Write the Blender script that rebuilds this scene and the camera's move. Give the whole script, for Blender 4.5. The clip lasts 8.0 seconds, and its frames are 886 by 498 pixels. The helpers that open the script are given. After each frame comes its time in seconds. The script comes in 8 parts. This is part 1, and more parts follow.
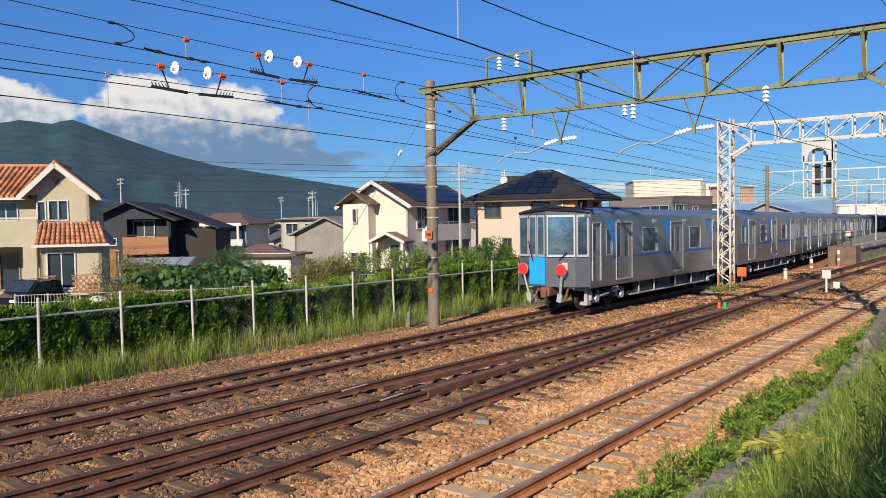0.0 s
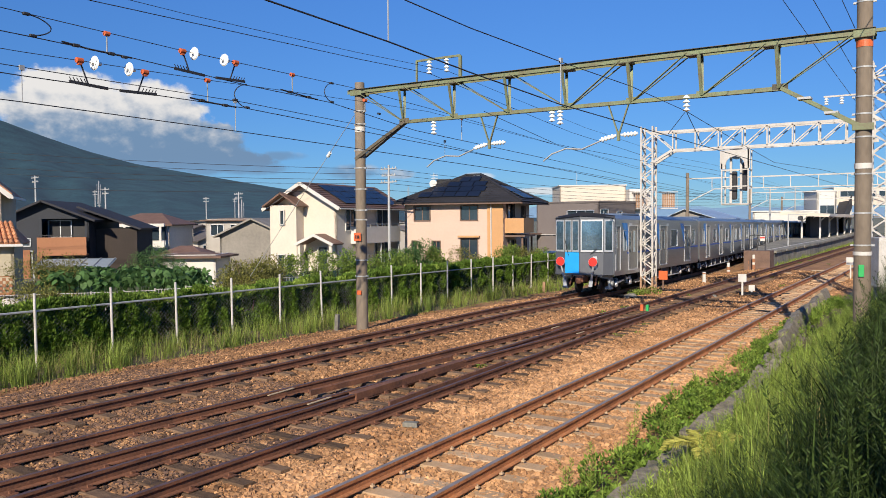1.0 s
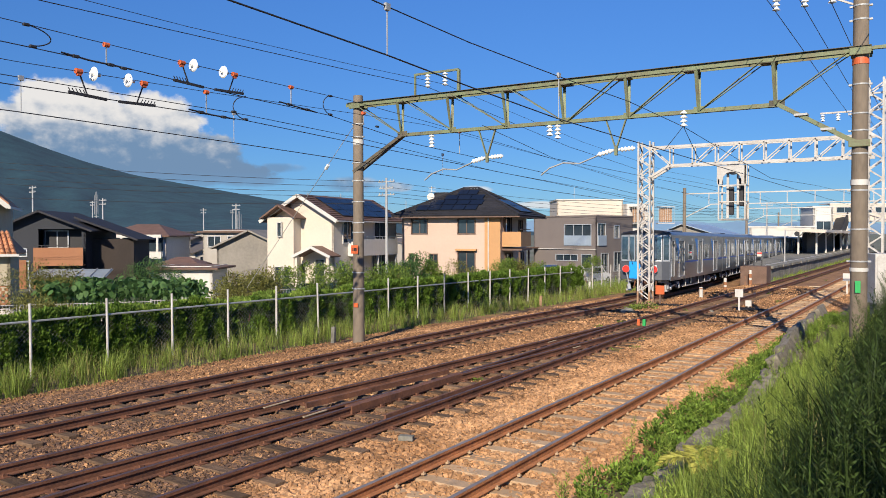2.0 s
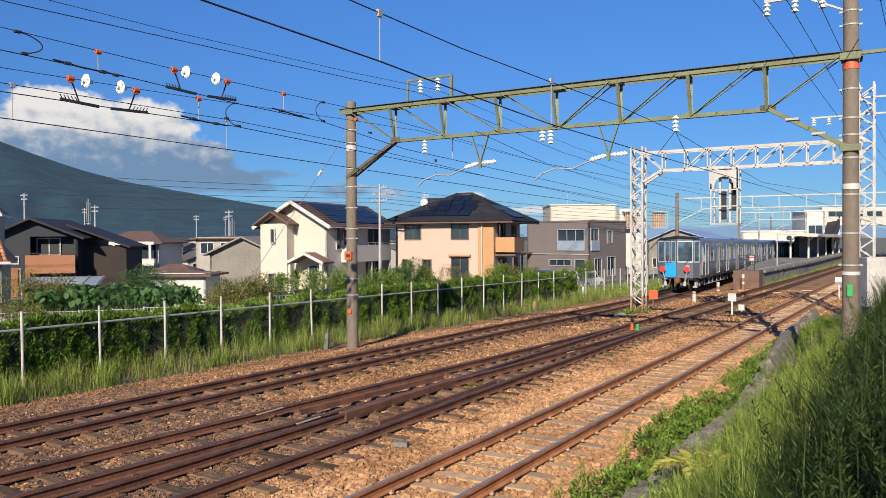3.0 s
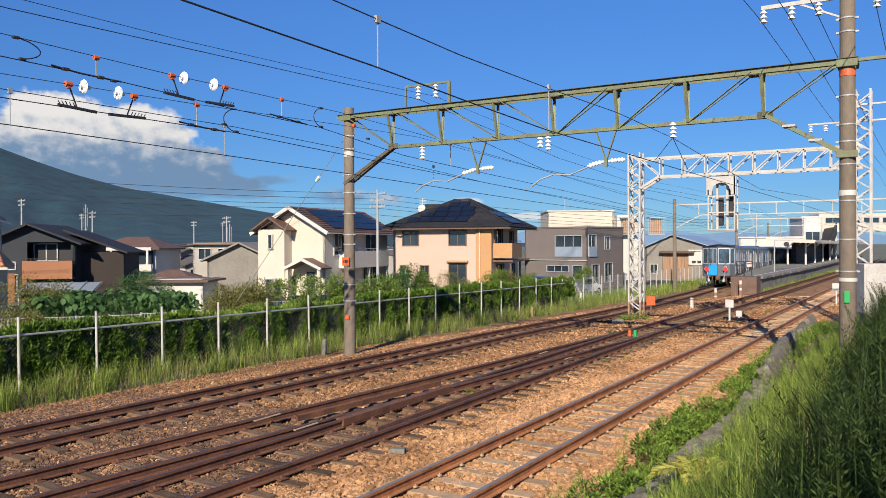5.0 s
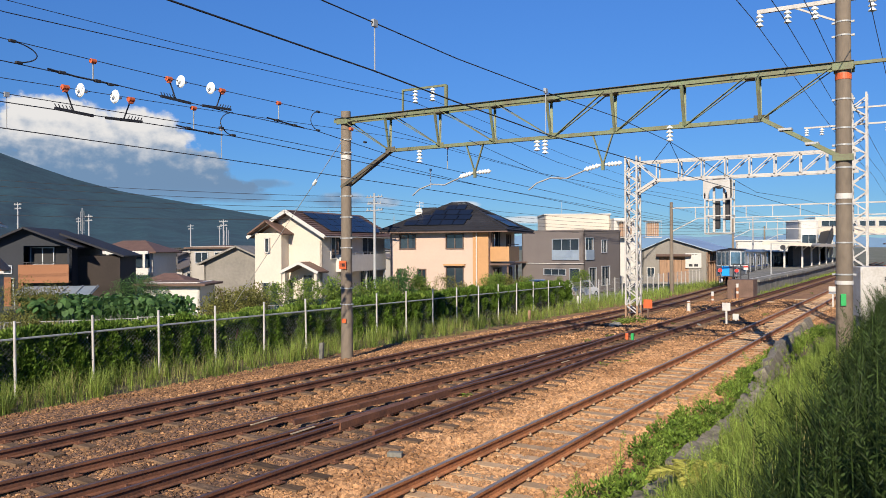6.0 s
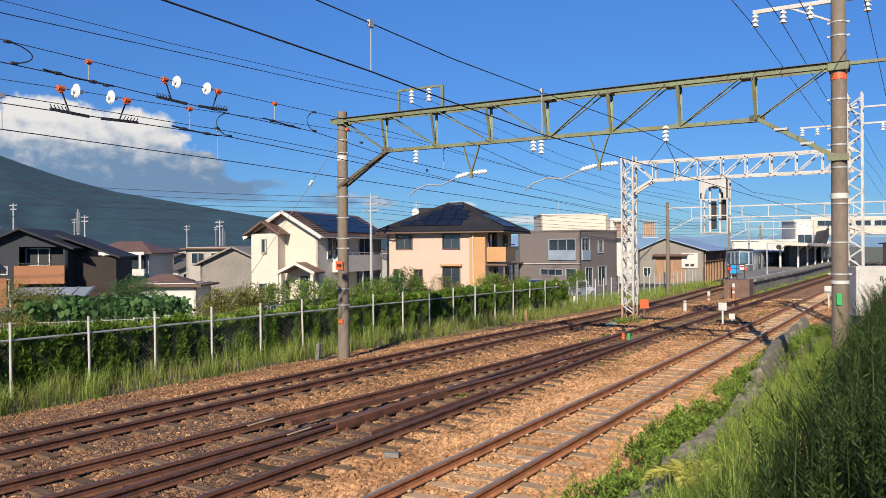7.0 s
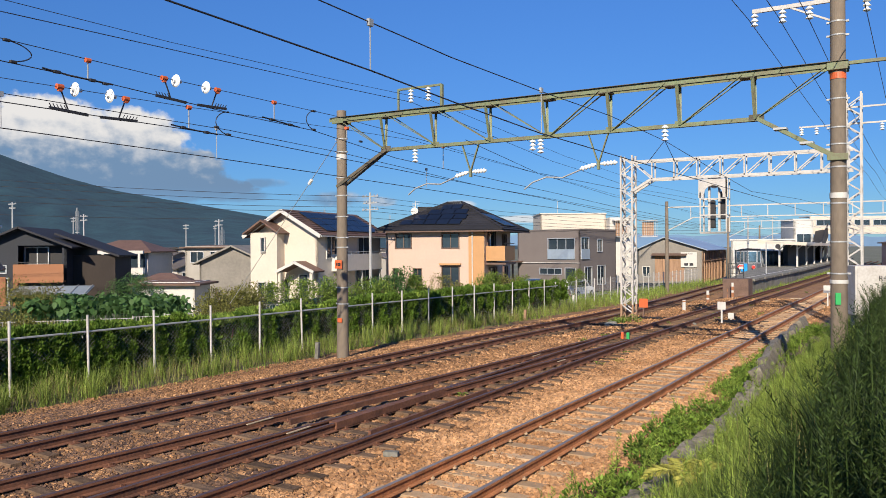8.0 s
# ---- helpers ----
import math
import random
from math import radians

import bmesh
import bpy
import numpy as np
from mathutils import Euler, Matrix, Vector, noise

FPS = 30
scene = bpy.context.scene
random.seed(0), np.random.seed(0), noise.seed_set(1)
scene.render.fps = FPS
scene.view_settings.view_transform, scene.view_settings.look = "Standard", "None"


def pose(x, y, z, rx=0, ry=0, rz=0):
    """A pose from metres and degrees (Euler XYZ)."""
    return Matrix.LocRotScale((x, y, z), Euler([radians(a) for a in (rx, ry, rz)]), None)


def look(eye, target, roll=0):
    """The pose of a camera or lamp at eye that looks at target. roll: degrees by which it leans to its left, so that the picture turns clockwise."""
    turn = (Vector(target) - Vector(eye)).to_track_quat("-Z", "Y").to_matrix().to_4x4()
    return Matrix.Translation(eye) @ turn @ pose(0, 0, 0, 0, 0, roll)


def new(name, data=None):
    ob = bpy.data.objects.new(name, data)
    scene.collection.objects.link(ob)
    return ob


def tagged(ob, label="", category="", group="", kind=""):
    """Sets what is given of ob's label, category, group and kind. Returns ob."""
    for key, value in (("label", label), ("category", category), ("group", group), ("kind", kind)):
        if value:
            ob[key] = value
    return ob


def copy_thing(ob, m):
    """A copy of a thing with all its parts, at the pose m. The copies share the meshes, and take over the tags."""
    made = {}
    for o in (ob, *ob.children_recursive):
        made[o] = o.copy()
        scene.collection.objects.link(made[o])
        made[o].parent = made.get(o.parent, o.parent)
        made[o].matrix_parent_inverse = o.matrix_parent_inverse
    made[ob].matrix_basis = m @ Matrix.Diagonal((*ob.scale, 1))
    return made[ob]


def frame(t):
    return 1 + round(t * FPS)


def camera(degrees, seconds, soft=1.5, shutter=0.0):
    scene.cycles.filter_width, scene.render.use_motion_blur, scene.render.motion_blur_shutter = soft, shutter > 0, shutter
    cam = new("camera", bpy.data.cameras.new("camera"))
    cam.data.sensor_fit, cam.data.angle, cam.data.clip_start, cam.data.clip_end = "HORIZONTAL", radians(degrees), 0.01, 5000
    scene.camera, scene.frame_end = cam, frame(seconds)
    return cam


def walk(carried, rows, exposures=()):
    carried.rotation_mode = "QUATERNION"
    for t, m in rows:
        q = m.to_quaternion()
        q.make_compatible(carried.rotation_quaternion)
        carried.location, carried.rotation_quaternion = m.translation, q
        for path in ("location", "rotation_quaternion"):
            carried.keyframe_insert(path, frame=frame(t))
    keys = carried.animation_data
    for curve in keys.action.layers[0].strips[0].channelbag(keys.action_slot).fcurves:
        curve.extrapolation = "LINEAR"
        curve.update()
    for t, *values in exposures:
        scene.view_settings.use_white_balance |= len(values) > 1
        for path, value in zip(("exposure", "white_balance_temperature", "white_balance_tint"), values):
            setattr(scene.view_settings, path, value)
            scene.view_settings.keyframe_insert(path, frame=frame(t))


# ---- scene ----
# ---- camera ----
EYE = (0.0, 0.0, 3.12)
cam = camera(58.17, 8.0, soft=0.5, shutter=0.0)
TURNS = [
    (0.0, 37.445, -2.211, 0.963), (0.5, 34.145, -2.248, 0.907), (1.0, 32.358, -2.078, 0.463),
    (1.5, 32.284, -1.572, 0.079), (3.0, 31.694, -0.728, 0.298), (3.5, 31.593, -0.650, 0.364),
    (4.0, 31.521, -0.528, 0.364), (4.5, 31.571, -0.437, 0.280), (6.0, 31.317, -0.054, 0.291),
    (6.5, 31.215, -0.032, 0.372), (7.0, 31.070, -0.031, 0.387), (7.5, 30.940, -0.049, 0.391),
    (8.0, 31.013, -0.100, 0.335)]
walk(cam, [(t, pose(*EYE, 90 + p, r, y)) for t, y, p, r in TURNS])

# ---- light ----
SUN_AZ, SUN_EL = 163.0, 28.0          # degrees clockwise from +y, and above the horizon
world = bpy.data.worlds.new("world")
scene.world = world
world.use_nodes = True
wn = world.node_tree.nodes
sky = wn.new("ShaderNodeTexSky")
sky.sky_type, sky.sun_disc = "NISHITA", False
sky.sun_elevation, sky.sun_rotation = radians(SUN_EL), radians(SUN_AZ)
sky.air_density, sky.dust_density, sky.ozone_density = 1.0, 0.0, 6.0
wl = world.node_tree.links


def calc(op, *args):
    """One arithmetic node of the sky; arguments are numbers or sockets."""
    n = wn.new("ShaderNodeMath")
    n.operation = op
    for k, v in enumerate(args):
        if isinstance(v, (int, float)):
            n.inputs[k].default_value = v
        else:
            wl.new(v, n.inputs[k])
    return n.outputs[0]


def sky_with_clouds():
    """The clear sky, and cumulus over the mountain given by bearing and height in degrees."""
    tint = wn.new("ShaderNodeMix")
    tint.data_type, tint.blend_type = "RGBA", "MULTIPLY"
    tint.inputs["Factor"].default_value = 1.0
    wl.new(sky.outputs[0], tint.inputs["A"])
    tint.inputs["B"].default_value = (0.60, 0.93, 1.34, 1)
    clear = wn["Background"]
    wl.new(tint.outputs["Result"], clear.inputs[0])
    tc, sep = wn.new("ShaderNodeTexCoord"), wn.new("ShaderNodeSeparateXYZ")
    wl.new(tc.outputs["Generated"], sep.inputs[0])
    az = calc("MULTIPLY", calc("ARCTAN2", calc("MULTIPLY", sep.outputs[0], -1.0), sep.outputs[1]), 57.2958)
    el = calc("MULTIPLY", calc("ARCSINE", sep.outputs[2]), 57.2958)

    air = wn.new("ShaderNodeMapRange")
    air.interpolation_type = "SMOOTHSTEP"
    air.inputs["From Min"].default_value, air.inputs["From Max"].default_value = 0.0, 26.0
    air.inputs["To Min"].default_value, air.inputs["To Max"].default_value = 0.050, 0.079
    wl.new(el, air.inputs["Value"])
    wl.new(air.outputs[0], clear.inputs[1])

    def fbm(du, dv, scale, detail, rough=0.6):
        cmb, nz = wn.new("ShaderNodeCombineXYZ"), wn.new("ShaderNodeTexNoise")
        wl.new(calc("ADD", az, du), cmb.inputs[0])
        wl.new(calc("ADD", calc("MULTIPLY", el, 1.25), dv), cmb.inputs[1])
        nz.inputs["Scale"].default_value, nz.inputs["Detail"].default_value, nz.inputs["Roughness"].default_value = scale, detail, rough
        wl.new(cmb.outputs[0], nz.inputs["Vector"])
        return nz.outputs["Fac"]

    def lobes(items):
        total = None
        for a0, e0, ra, re in items:
            u = calc("DIVIDE", calc("SUBTRACT", az, a0), ra)
            v = calc("DIVIDE", calc("SUBTRACT", el, e0), re)
            d = calc("SUBTRACT", 1.0, calc("ADD", calc("MULTIPLY", u, u), calc("MULTIPLY", v, v)))
            total = d if total is None else calc("SMOOTH_MAX", total, d, 0.3)
        return total

    def ramp(value, lo, hi):
        r = wn.new("ShaderNodeMapRange")
        r.interpolation_type = "SMOOTHSTEP"
        r.inputs["From Min"].default_value, r.inputs["From Max"].default_value = lo, hi
        wl.new(value, r.inputs["Value"])
        return r.outputs[0]

    big, fine = fbm(0, 0, 0.5, 7, 0.52), fbm(7, 3, 2.0, 6)
    lit = fbm(0.35, -0.5, 0.5, 7, 0.52)
    rough = calc("ADD", calc("MULTIPLY", calc("SUBTRACT", big, 0.5), 1.9), calc("MULTIPLY", calc("SUBTRACT", fine, 0.5), 0.3))
    main = calc("ADD", lobes([(66.5, 7.3, 4.6, 1.9), (57.4, 7.6, 4.4, 2.6), (52.0, 7.2, 3.4, 2.4), (49.5, 5.7, 3.2, 1.7), (54.0, 5.4, 8.5, 2.0), (56.0, 4.3, 9.0, 1.5), (48.5, 4.2, 4.6, 1.0)]), rough)
    low = calc("ADD", lobes([(46.2, 3.7, 3.6, 0.55), (43.6, 4.6, 1.9, 0.42), (38.6, 3.5, 2.9, 0.62), (35.6, 3.3, 1.6, 0.42), (30.0, 3.1, 1.5, 0.36), (25.0, 2.0, 3.0, 0.3)]), calc("MULTIPLY", rough, 0.8))
    body = calc("MULTIPLY", ramp(main, 0.0, 0.38), calc("ADD", 0.45, calc("MULTIPLY", ramp(el, 2.6, 4.4), 0.55)))
    cover = calc("MAXIMUM", body, calc("MULTIPLY", ramp(low, 0.05, 0.9), 0.75))
    relief = calc("ADD", calc("MULTIPLY", calc("SUBTRACT", big, lit), 2.4), calc("MULTIPLY", calc("SUBTRACT", el, 6.7), 0.36))
    edge = calc("SUBTRACT", 0.36, calc("MULTIPLY", main, 0.22))
    bright = ramp(calc("ADD", calc("ADD", relief, edge), calc("MULTIPLY", calc("SUBTRACT", fine, 0.5), 0.25)), -0.35, 0.95)
    hue = wn.new("ShaderNodeMix")
    hue.data_type = "RGBA"
    wl.new(bright, hue.inputs["Factor"])
    hue.inputs["A"].default_value = (0.17, 0.28, 0.44, 1)
    hue.inputs["B"].default_value = (0.80, 0.78, 0.76, 1)
    cl = wn.new("ShaderNodeBackground")
    cl.inputs[1].default_value = 0.80
    wl.new(hue.outputs["Result"], cl.inputs[0])
    mix = wn.new("ShaderNodeMixShader")
    wl.new(cover, mix.inputs[0])
    wl.new(clear.outputs[0], mix.inputs[1])
    wl.new(cl.outputs[0], mix.inputs[2])
    wl.new(mix.outputs[0], wn["World Output"].inputs[0])


sky_with_clouds()
sun = new("sun", bpy.data.lights.new("sun", "SUN"))
sun.data.energy, sun.data.angle, sun.data.color = 5.0, radians(0.5), (1.0, 0.875, 0.70)
a, e = radians(SUN_AZ), radians(SUN_EL)
TO_SUN = Vector((math.sin(a) * math.cos(e), math.cos(a) * math.cos(e), math.sin(e)))
sun.matrix_world = look(TO_SUN * 60, (0, 0, 0))
scene.view_settings.exposure = 0.36


# ---- materials ----
def material(name, rgb, rough=0.7, metal=0.0, var=0.15, scale=3.0, bump=0.0, bump_scale=40.0, tint=None, stretch=(1, 1, 1),
             piece=0.0, island=0.0, coords="Object", spec=0.5):
    """A surface with two scales of colour variation, fine relief and, for pieces, a tone of its own each."""
    m = bpy.data.materials.new(name)
    m.use_nodes = True
    nt = m.node_tree
    n, l = nt.nodes, nt.links
    b = n["Principled BSDF"]
    b.inputs["Roughness"].default_value = rough
    b.inputs["Metallic"].default_value = metal
    b.inputs["Specular IOR Level"].default_value = spec
    tc, mp = n.new("ShaderNodeTexCoord"), n.new("ShaderNodeMapping")
    mp.inputs["Scale"].default_value = stretch
    l.new(tc.outputs[coords], mp.inputs[0])
    big, fine = n.new("ShaderNodeTexNoise"), n.new("ShaderNodeTexNoise")
    big.inputs["Scale"].default_value, big.inputs["Detail"].default_value = scale, 5.0
    fine.inputs["Scale"].default_value, fine.inputs["Detail"].default_value = scale * 9, 3.0
    l.new(mp.outputs[0], big.inputs["Vector"])
    l.new(mp.outputs[0], fine.inputs["Vector"])
    mix = n.new("ShaderNodeMath")
    mix.operation = "MULTIPLY_ADD"
    mix.inputs[1].default_value = 0.4
    l.new(fine.outputs["Fac"], mix.inputs[0])
    half = n.new("ShaderNodeMath")
    half.operation = "MULTIPLY"
    half.inputs[1].default_value = 0.6
    l.new(big.outputs["Fac"], half.inputs[0])
    l.new(half.outputs[0], mix.inputs[2])
    ramp = n.new("ShaderNodeValToRGB")
    ramp.color_ramp.elements[0].position, ramp.color_ramp.elements[1].position = 0.32, 0.68
    other = tint or [c * (1 - var) for c in rgb]
    ramp.color_ramp.elements[0].color = (*other, 1)
    ramp.color_ramp.elements[1].color = (*[min(1, c * (1 + var * 0.6)) for c in rgb], 1)
    l.new(mix.outputs[0], ramp.inputs[0])
    out = ramp.outputs[0]
    for amount, kind in ((piece, "object"), (island, "island")):
        if amount:
            src = n.new("ShaderNodeObjectInfo").outputs["Random"] if kind == "object" else n.new("ShaderNodeNewGeometry").outputs["Random Per Island"]
            rng = n.new("ShaderNodeMapRange")
            rng.inputs["To Min"].default_value, rng.inputs["To Max"].default_value = 1 - amount, 1 + amount
            l.new(src, rng.inputs["Value"])
            hsv = n.new("ShaderNodeHueSaturation")
            l.new(rng.outputs[0], hsv.inputs["Value"])
            l.new(out, hsv.inputs["Color"])
            out = hsv.outputs[0]
    l.new(out, b.inputs["Base Color"])
    if bump:
        bn, tex = n.new("ShaderNodeBump"), n.new("ShaderNodeTexNoise")
        tex.inputs["Scale"].default_value, tex.inputs["Detail"].default_value = bump_scale, 4.0
        l.new(mp.outputs[0], tex.inputs["Vector"])
        bn.inputs["Strength"].default_value, bn.inputs["Distance"].default_value = bump, 0.02
        l.new(tex.outputs["Fac"], bn.inputs["Height"])
        l.new(bn.outputs[0], b.inputs["Normal"])
    return m


def leafy(name, rgb, tint, island=0.35):
    m = material(name, rgb, 0.6, var=0.3, scale=1.2, tint=tint, island=island, spec=0.25)
    nt = m.node_tree
    b = nt.nodes["Principled BSDF"]
    tr, mix = nt.nodes.new("ShaderNodeBsdfTranslucent"), nt.nodes.new("ShaderNodeMixShader")
    src = b.inputs["Base Color"].links[0].from_socket
    nt.links.new(src, tr.inputs[0])
    mix.inputs[0].default_value = 0.35
    nt.links.new(b.outputs[0], mix.inputs[1])
    nt.links.new(tr.outputs[0], mix.inputs[2])
    nt.links.new(mix.outputs[0], nt.nodes["Material Output"].inputs[0])
    return m


def glassy(name, rgb=(0.03, 0.045, 0.06), rough=0.04):
    m = material(name, rgb, rough, var=0.3, scale=0.6, spec=0.9)
    return m


M = {}
M["ballast"] = material("ballast", (0.34, 0.185, 0.08), 0.95, var=0.4, scale=1.1, bump=1.0, bump_scale=14, tint=(0.15, 0.072, 0.034))
M["stone"] = material("ballast_stone", (0.465, 0.27, 0.135), 0.9, var=0.35, scale=0.8, tint=(0.25, 0.122, 0.05), island=0.36)
M["stone_mid"] = material("brown_ballast_stone", (0.28, 0.152, 0.07), 0.9, var=0.35, scale=0.8, tint=(0.13, 0.064, 0.03), island=0.5)
M["stone_dark"] = material("oily_ballast_stone", (0.15, 0.088, 0.056), 0.9, var=0.4, scale=2.0, tint=(0.075, 0.042, 0.028), island=0.5)
M["rust"] = material("rusty_rail", (0.44, 0.185, 0.078), 0.85, 0.0, var=0.35, scale=2.5, bump=0.3, tint=(0.19, 0.08, 0.038))
M["rust_dark"] = material("dark_rusty_rail", (0.20, 0.085, 0.045), 0.8, 0.0, var=0.4, scale=2.5, bump=0.3, tint=(0.075, 0.035, 0.024))
M["railtop"] = material("worn_rail_head", (0.30, 0.26, 0.24), 0.6, 0.35, var=0.25, scale=4)
M["railtop_dull"] = material("dull_rail_head", (0.17, 0.095, 0.07), 0.5, 0.5, var=0.3, scale=4)
M["sleeper"] = material("wooden_sleeper", (0.17, 0.11, 0.07), 0.95, var=0.45, scale=3, bump=0.6, bump_scale=18, stretch=(1, 6, 1), piece=0.4, spec=0.2)
M["clip"] = material("pale_rail_clip", (0.42, 0.30, 0.19), 0.8, var=0.2)
M["strip"] = material("pale_strip", (0.50, 0.38, 0.24), 0.8, var=0.25, scale=6)
M["sleeper_pc"] = material("concrete_sleeper", (0.47, 0.32, 0.19), 0.9, var=0.3, scale=3, bump=0.3, piece=0.2)
M["soil"] = material("soil", (0.13, 0.095, 0.055), 1.0, var=0.4, scale=0.5, bump=0.8, bump_scale=6, tint=(0.07, 0.07, 0.03))
M["field"] = material("town_ground", (0.16, 0.15, 0.12), 1.0, var=0.4, scale=0.05, tint=(0.09, 0.11, 0.06))
M["concrete"] = material("weathered_concrete", (0.24, 0.225, 0.195), 0.95, var=0.45, scale=1.5, bump=0.5, bump_scale=25, tint=(0.11, 0.11, 0.085))
M["pole"] = material("concrete_pole", (0.205, 0.165, 0.125), 0.9, var=0.3, scale=1.2, bump=0.25, stretch=(1, 1, 0.4))
M["green"] = material("pale_green_steel", (0.17, 0.225, 0.12), 0.6, 0.1, var=0.3, scale=2.2, bump=0.15, tint=(0.15, 0.12, 0.075))
M["green_dark"] = material("rust_stained_steel", (0.12, 0.10, 0.07), 0.7, 0.2, var=0.5, scale=3, tint=(0.05, 0.05, 0.04))
M["white_steel"] = material("white_painted_steel", (0.53, 0.52, 0.50), 0.55, var=0.15, scale=2, tint=(0.40, 0.37, 0.33))
M["galv"] = material("galvanised_steel", (0.42, 0.43, 0.43), 0.6, 0.3, var=0.15, scale=3)
M["old_wire"] = material("weathered_fence_wire", (0.20, 0.20, 0.19), 0.7, 0.3, var=0.2, scale=3)
M["wire"] = material("dark_wire", (0.04, 0.04, 0.045), 0.5, 0.3, var=0.2)
M["porcelain"] = material("white_porcelain", (0.80, 0.82, 0.80), 0.2, var=0.08)
M["orange"] = material("orange_paint", (0.62, 0.13, 0.04), 0.5, var=0.2, scale=6)
M["train"] = material("brushed_steel_body", (0.36, 0.365, 0.38), 0.28, 0.85, var=0.25, scale=0.6, stretch=(1, 0.2, 4))
M["train_door"] = material("bronze_grey_door", (0.27, 0.26, 0.235), 0.4, 0.6, var=0.12, scale=1.0)
M["flash"] = material("deep_blue_flash", (0.02, 0.16, 0.55), 0.4, 0.1, var=0.25, scale=1.5, tint=(0.06, 0.28, 0.62))
M["train_roof"] = material("blue_grey_train_roof", (0.13, 0.17, 0.24), 0.4, 0.2, var=0.2, scale=0.8)
M["train_front"] = material("grey_train_front", (0.115, 0.125, 0.145), 0.4, 0.3, var=0.12)
M["black"] = material("black_rubber", (0.015, 0.015, 0.018), 0.6, var=0.3)
M["under"] = material("dark_underframe", (0.035, 0.035, 0.04), 0.7, 0.1, var=0.4, scale=3)
M["blue"] = material("bright_blue_paint", (0.02, 0.30, 0.85), 0.4, var=0.12, tint=(0.03, 0.40, 0.9))
M["line"] = material("blue_stripe", (0.03, 0.10, 0.45), 0.45, var=0.1)
M["red"] = material("red_disc_paint", (0.85, 0.03, 0.02), 0.5, var=0.08)
M["silver"] = material("silver_trim", (0.62, 0.64, 0.66), 0.35, 0.5, var=0.08)
M["glass"] = glassy("dark_glass")
M["train_glass"] = material("reflective_train_glass", (0.22, 0.33, 0.43), 0.04, 0.75, var=0.5, scale=1.6, tint=(0.06, 0.10, 0.14))
M["cream"] = material("cream_render", (0.62, 0.55, 0.46), 0.9, var=0.08, scale=0.7, bump=0.1)
M["pink"] = material("pinkish_render", (0.55, 0.415, 0.335), 0.9, var=0.07, scale=0.7, bump=0.1)
M["tan"] = material("orange_tan_render", (0.50, 0.28, 0.13), 0.9, var=0.08, scale=0.7)
M["grey_wall"] = material("dark_taupe_siding", (0.17, 0.145, 0.135), 0.8, var=0.1, scale=0.8)
M["navy"] = material("navy_siding", (0.022, 0.026, 0.036), 0.75, var=0.15, scale=0.8)
M["terra"] = material("terracotta_render", (0.31, 0.14, 0.07), 0.9, var=0.1, scale=0.8)
M["tile_dark"] = material("dark_roof_tile", (0.03, 0.03, 0.036), 0.75, var=0.3, scale=1.5, piece=0.2, spec=0.3)
M["tile_brown"] = material("brown_roof_tile", (0.15, 0.088, 0.065), 0.7, var=0.3, scale=1.5, piece=0.2)
M["tile_orange"] = material("orange_clay_tile", (0.52, 0.245, 0.12), 0.8, var=0.3, scale=1.2, tint=(0.30, 0.125, 0.065), piece=0.3)
M["beige"] = material("beige_render", (0.44, 0.385, 0.28), 0.9, var=0.1, scale=0.7, bump=0.1)
M["dark_brown"] = material("dark_brown_timber", (0.035, 0.026, 0.022), 0.85, var=0.2, scale=1.0)
M["solar"] = material("solar_cell", (0.008, 0.010, 0.016), 0.36, var=0.3, scale=2, piece=0.2, spec=0.8)
M["white"] = material("white_paint", (0.58, 0.56, 0.52), 0.6, var=0.08)
M["grey_plaster"] = material("grey_plaster", (0.26, 0.24, 0.21), 0.95, var=0.25, scale=0.5)
M["metal_roof"] = material("pale_blue_metal_roof", (0.42, 0.50, 0.58), 0.4, 0.4, var=0.15, scale=0.5)
M["wood"] = material("weathered_boards", (0.36, 0.22, 0.135), 0.85, var=0.3, scale=1.5, stretch=(4, 4, 0.5))
# aerial haze is mixed into the forest's blue-green
M["mount"] = material("hazed_forest_mountain", (0.020, 0.066, 0.082), 1.0, var=0.35, scale=0.012, tint=(0.007, 0.030, 0.051))
# pale blue stands for the haze in front of the hills
M["hill"] = material("far_hazed_hill", (0.16, 0.27, 0.40), 1.0, var=0.1, scale=0.003)
M["kerb"] = material("mossy_concrete", (0.25, 0.22, 0.18), 0.95, var=0.5, scale=2.5, bump=0.6, bump_scale=25, tint=(0.07, 0.065, 0.045))
M["hedge"] = leafy("conifer_hedge", (0.15, 0.245, 0.034), (0.06, 0.115, 0.016), 0.5)
# lighter green for the top shoots, with the fringe's sunlit brightness in it
M["shoot"] = leafy("sun_toned_conifer_shoot", (0.30, 0.40, 0.07), (0.15, 0.23, 0.04), 0.4)
M["ivy"] = leafy("creeping_weed_leaf", (0.20, 0.30, 0.045), (0.09, 0.155, 0.025), 0.5)
# weeds of the lit bank: sunlight is put into this brighter green
M["stalk"] = leafy("sun_toned_lanceolate_leaf", (0.31, 0.40, 0.075), (0.16, 0.23, 0.04), 0.5)
M["fern"] = leafy("yellow_frond", (0.50, 0.47, 0.12), (0.33, 0.34, 0.07), 0.3)
M["leaf"] = leafy("shrub_leaf", (0.21, 0.29, 0.05), (0.085, 0.14, 0.025), 0.5)
M["olive"] = leafy("olive_shrub_leaf", (0.23, 0.23, 0.06), (0.11, 0.105, 0.03), 0.55)
M["leaf_big"] = leafy("broad_leaf", (0.10, 0.19, 0.055), (0.04, 0.09, 0.03), 0.45)
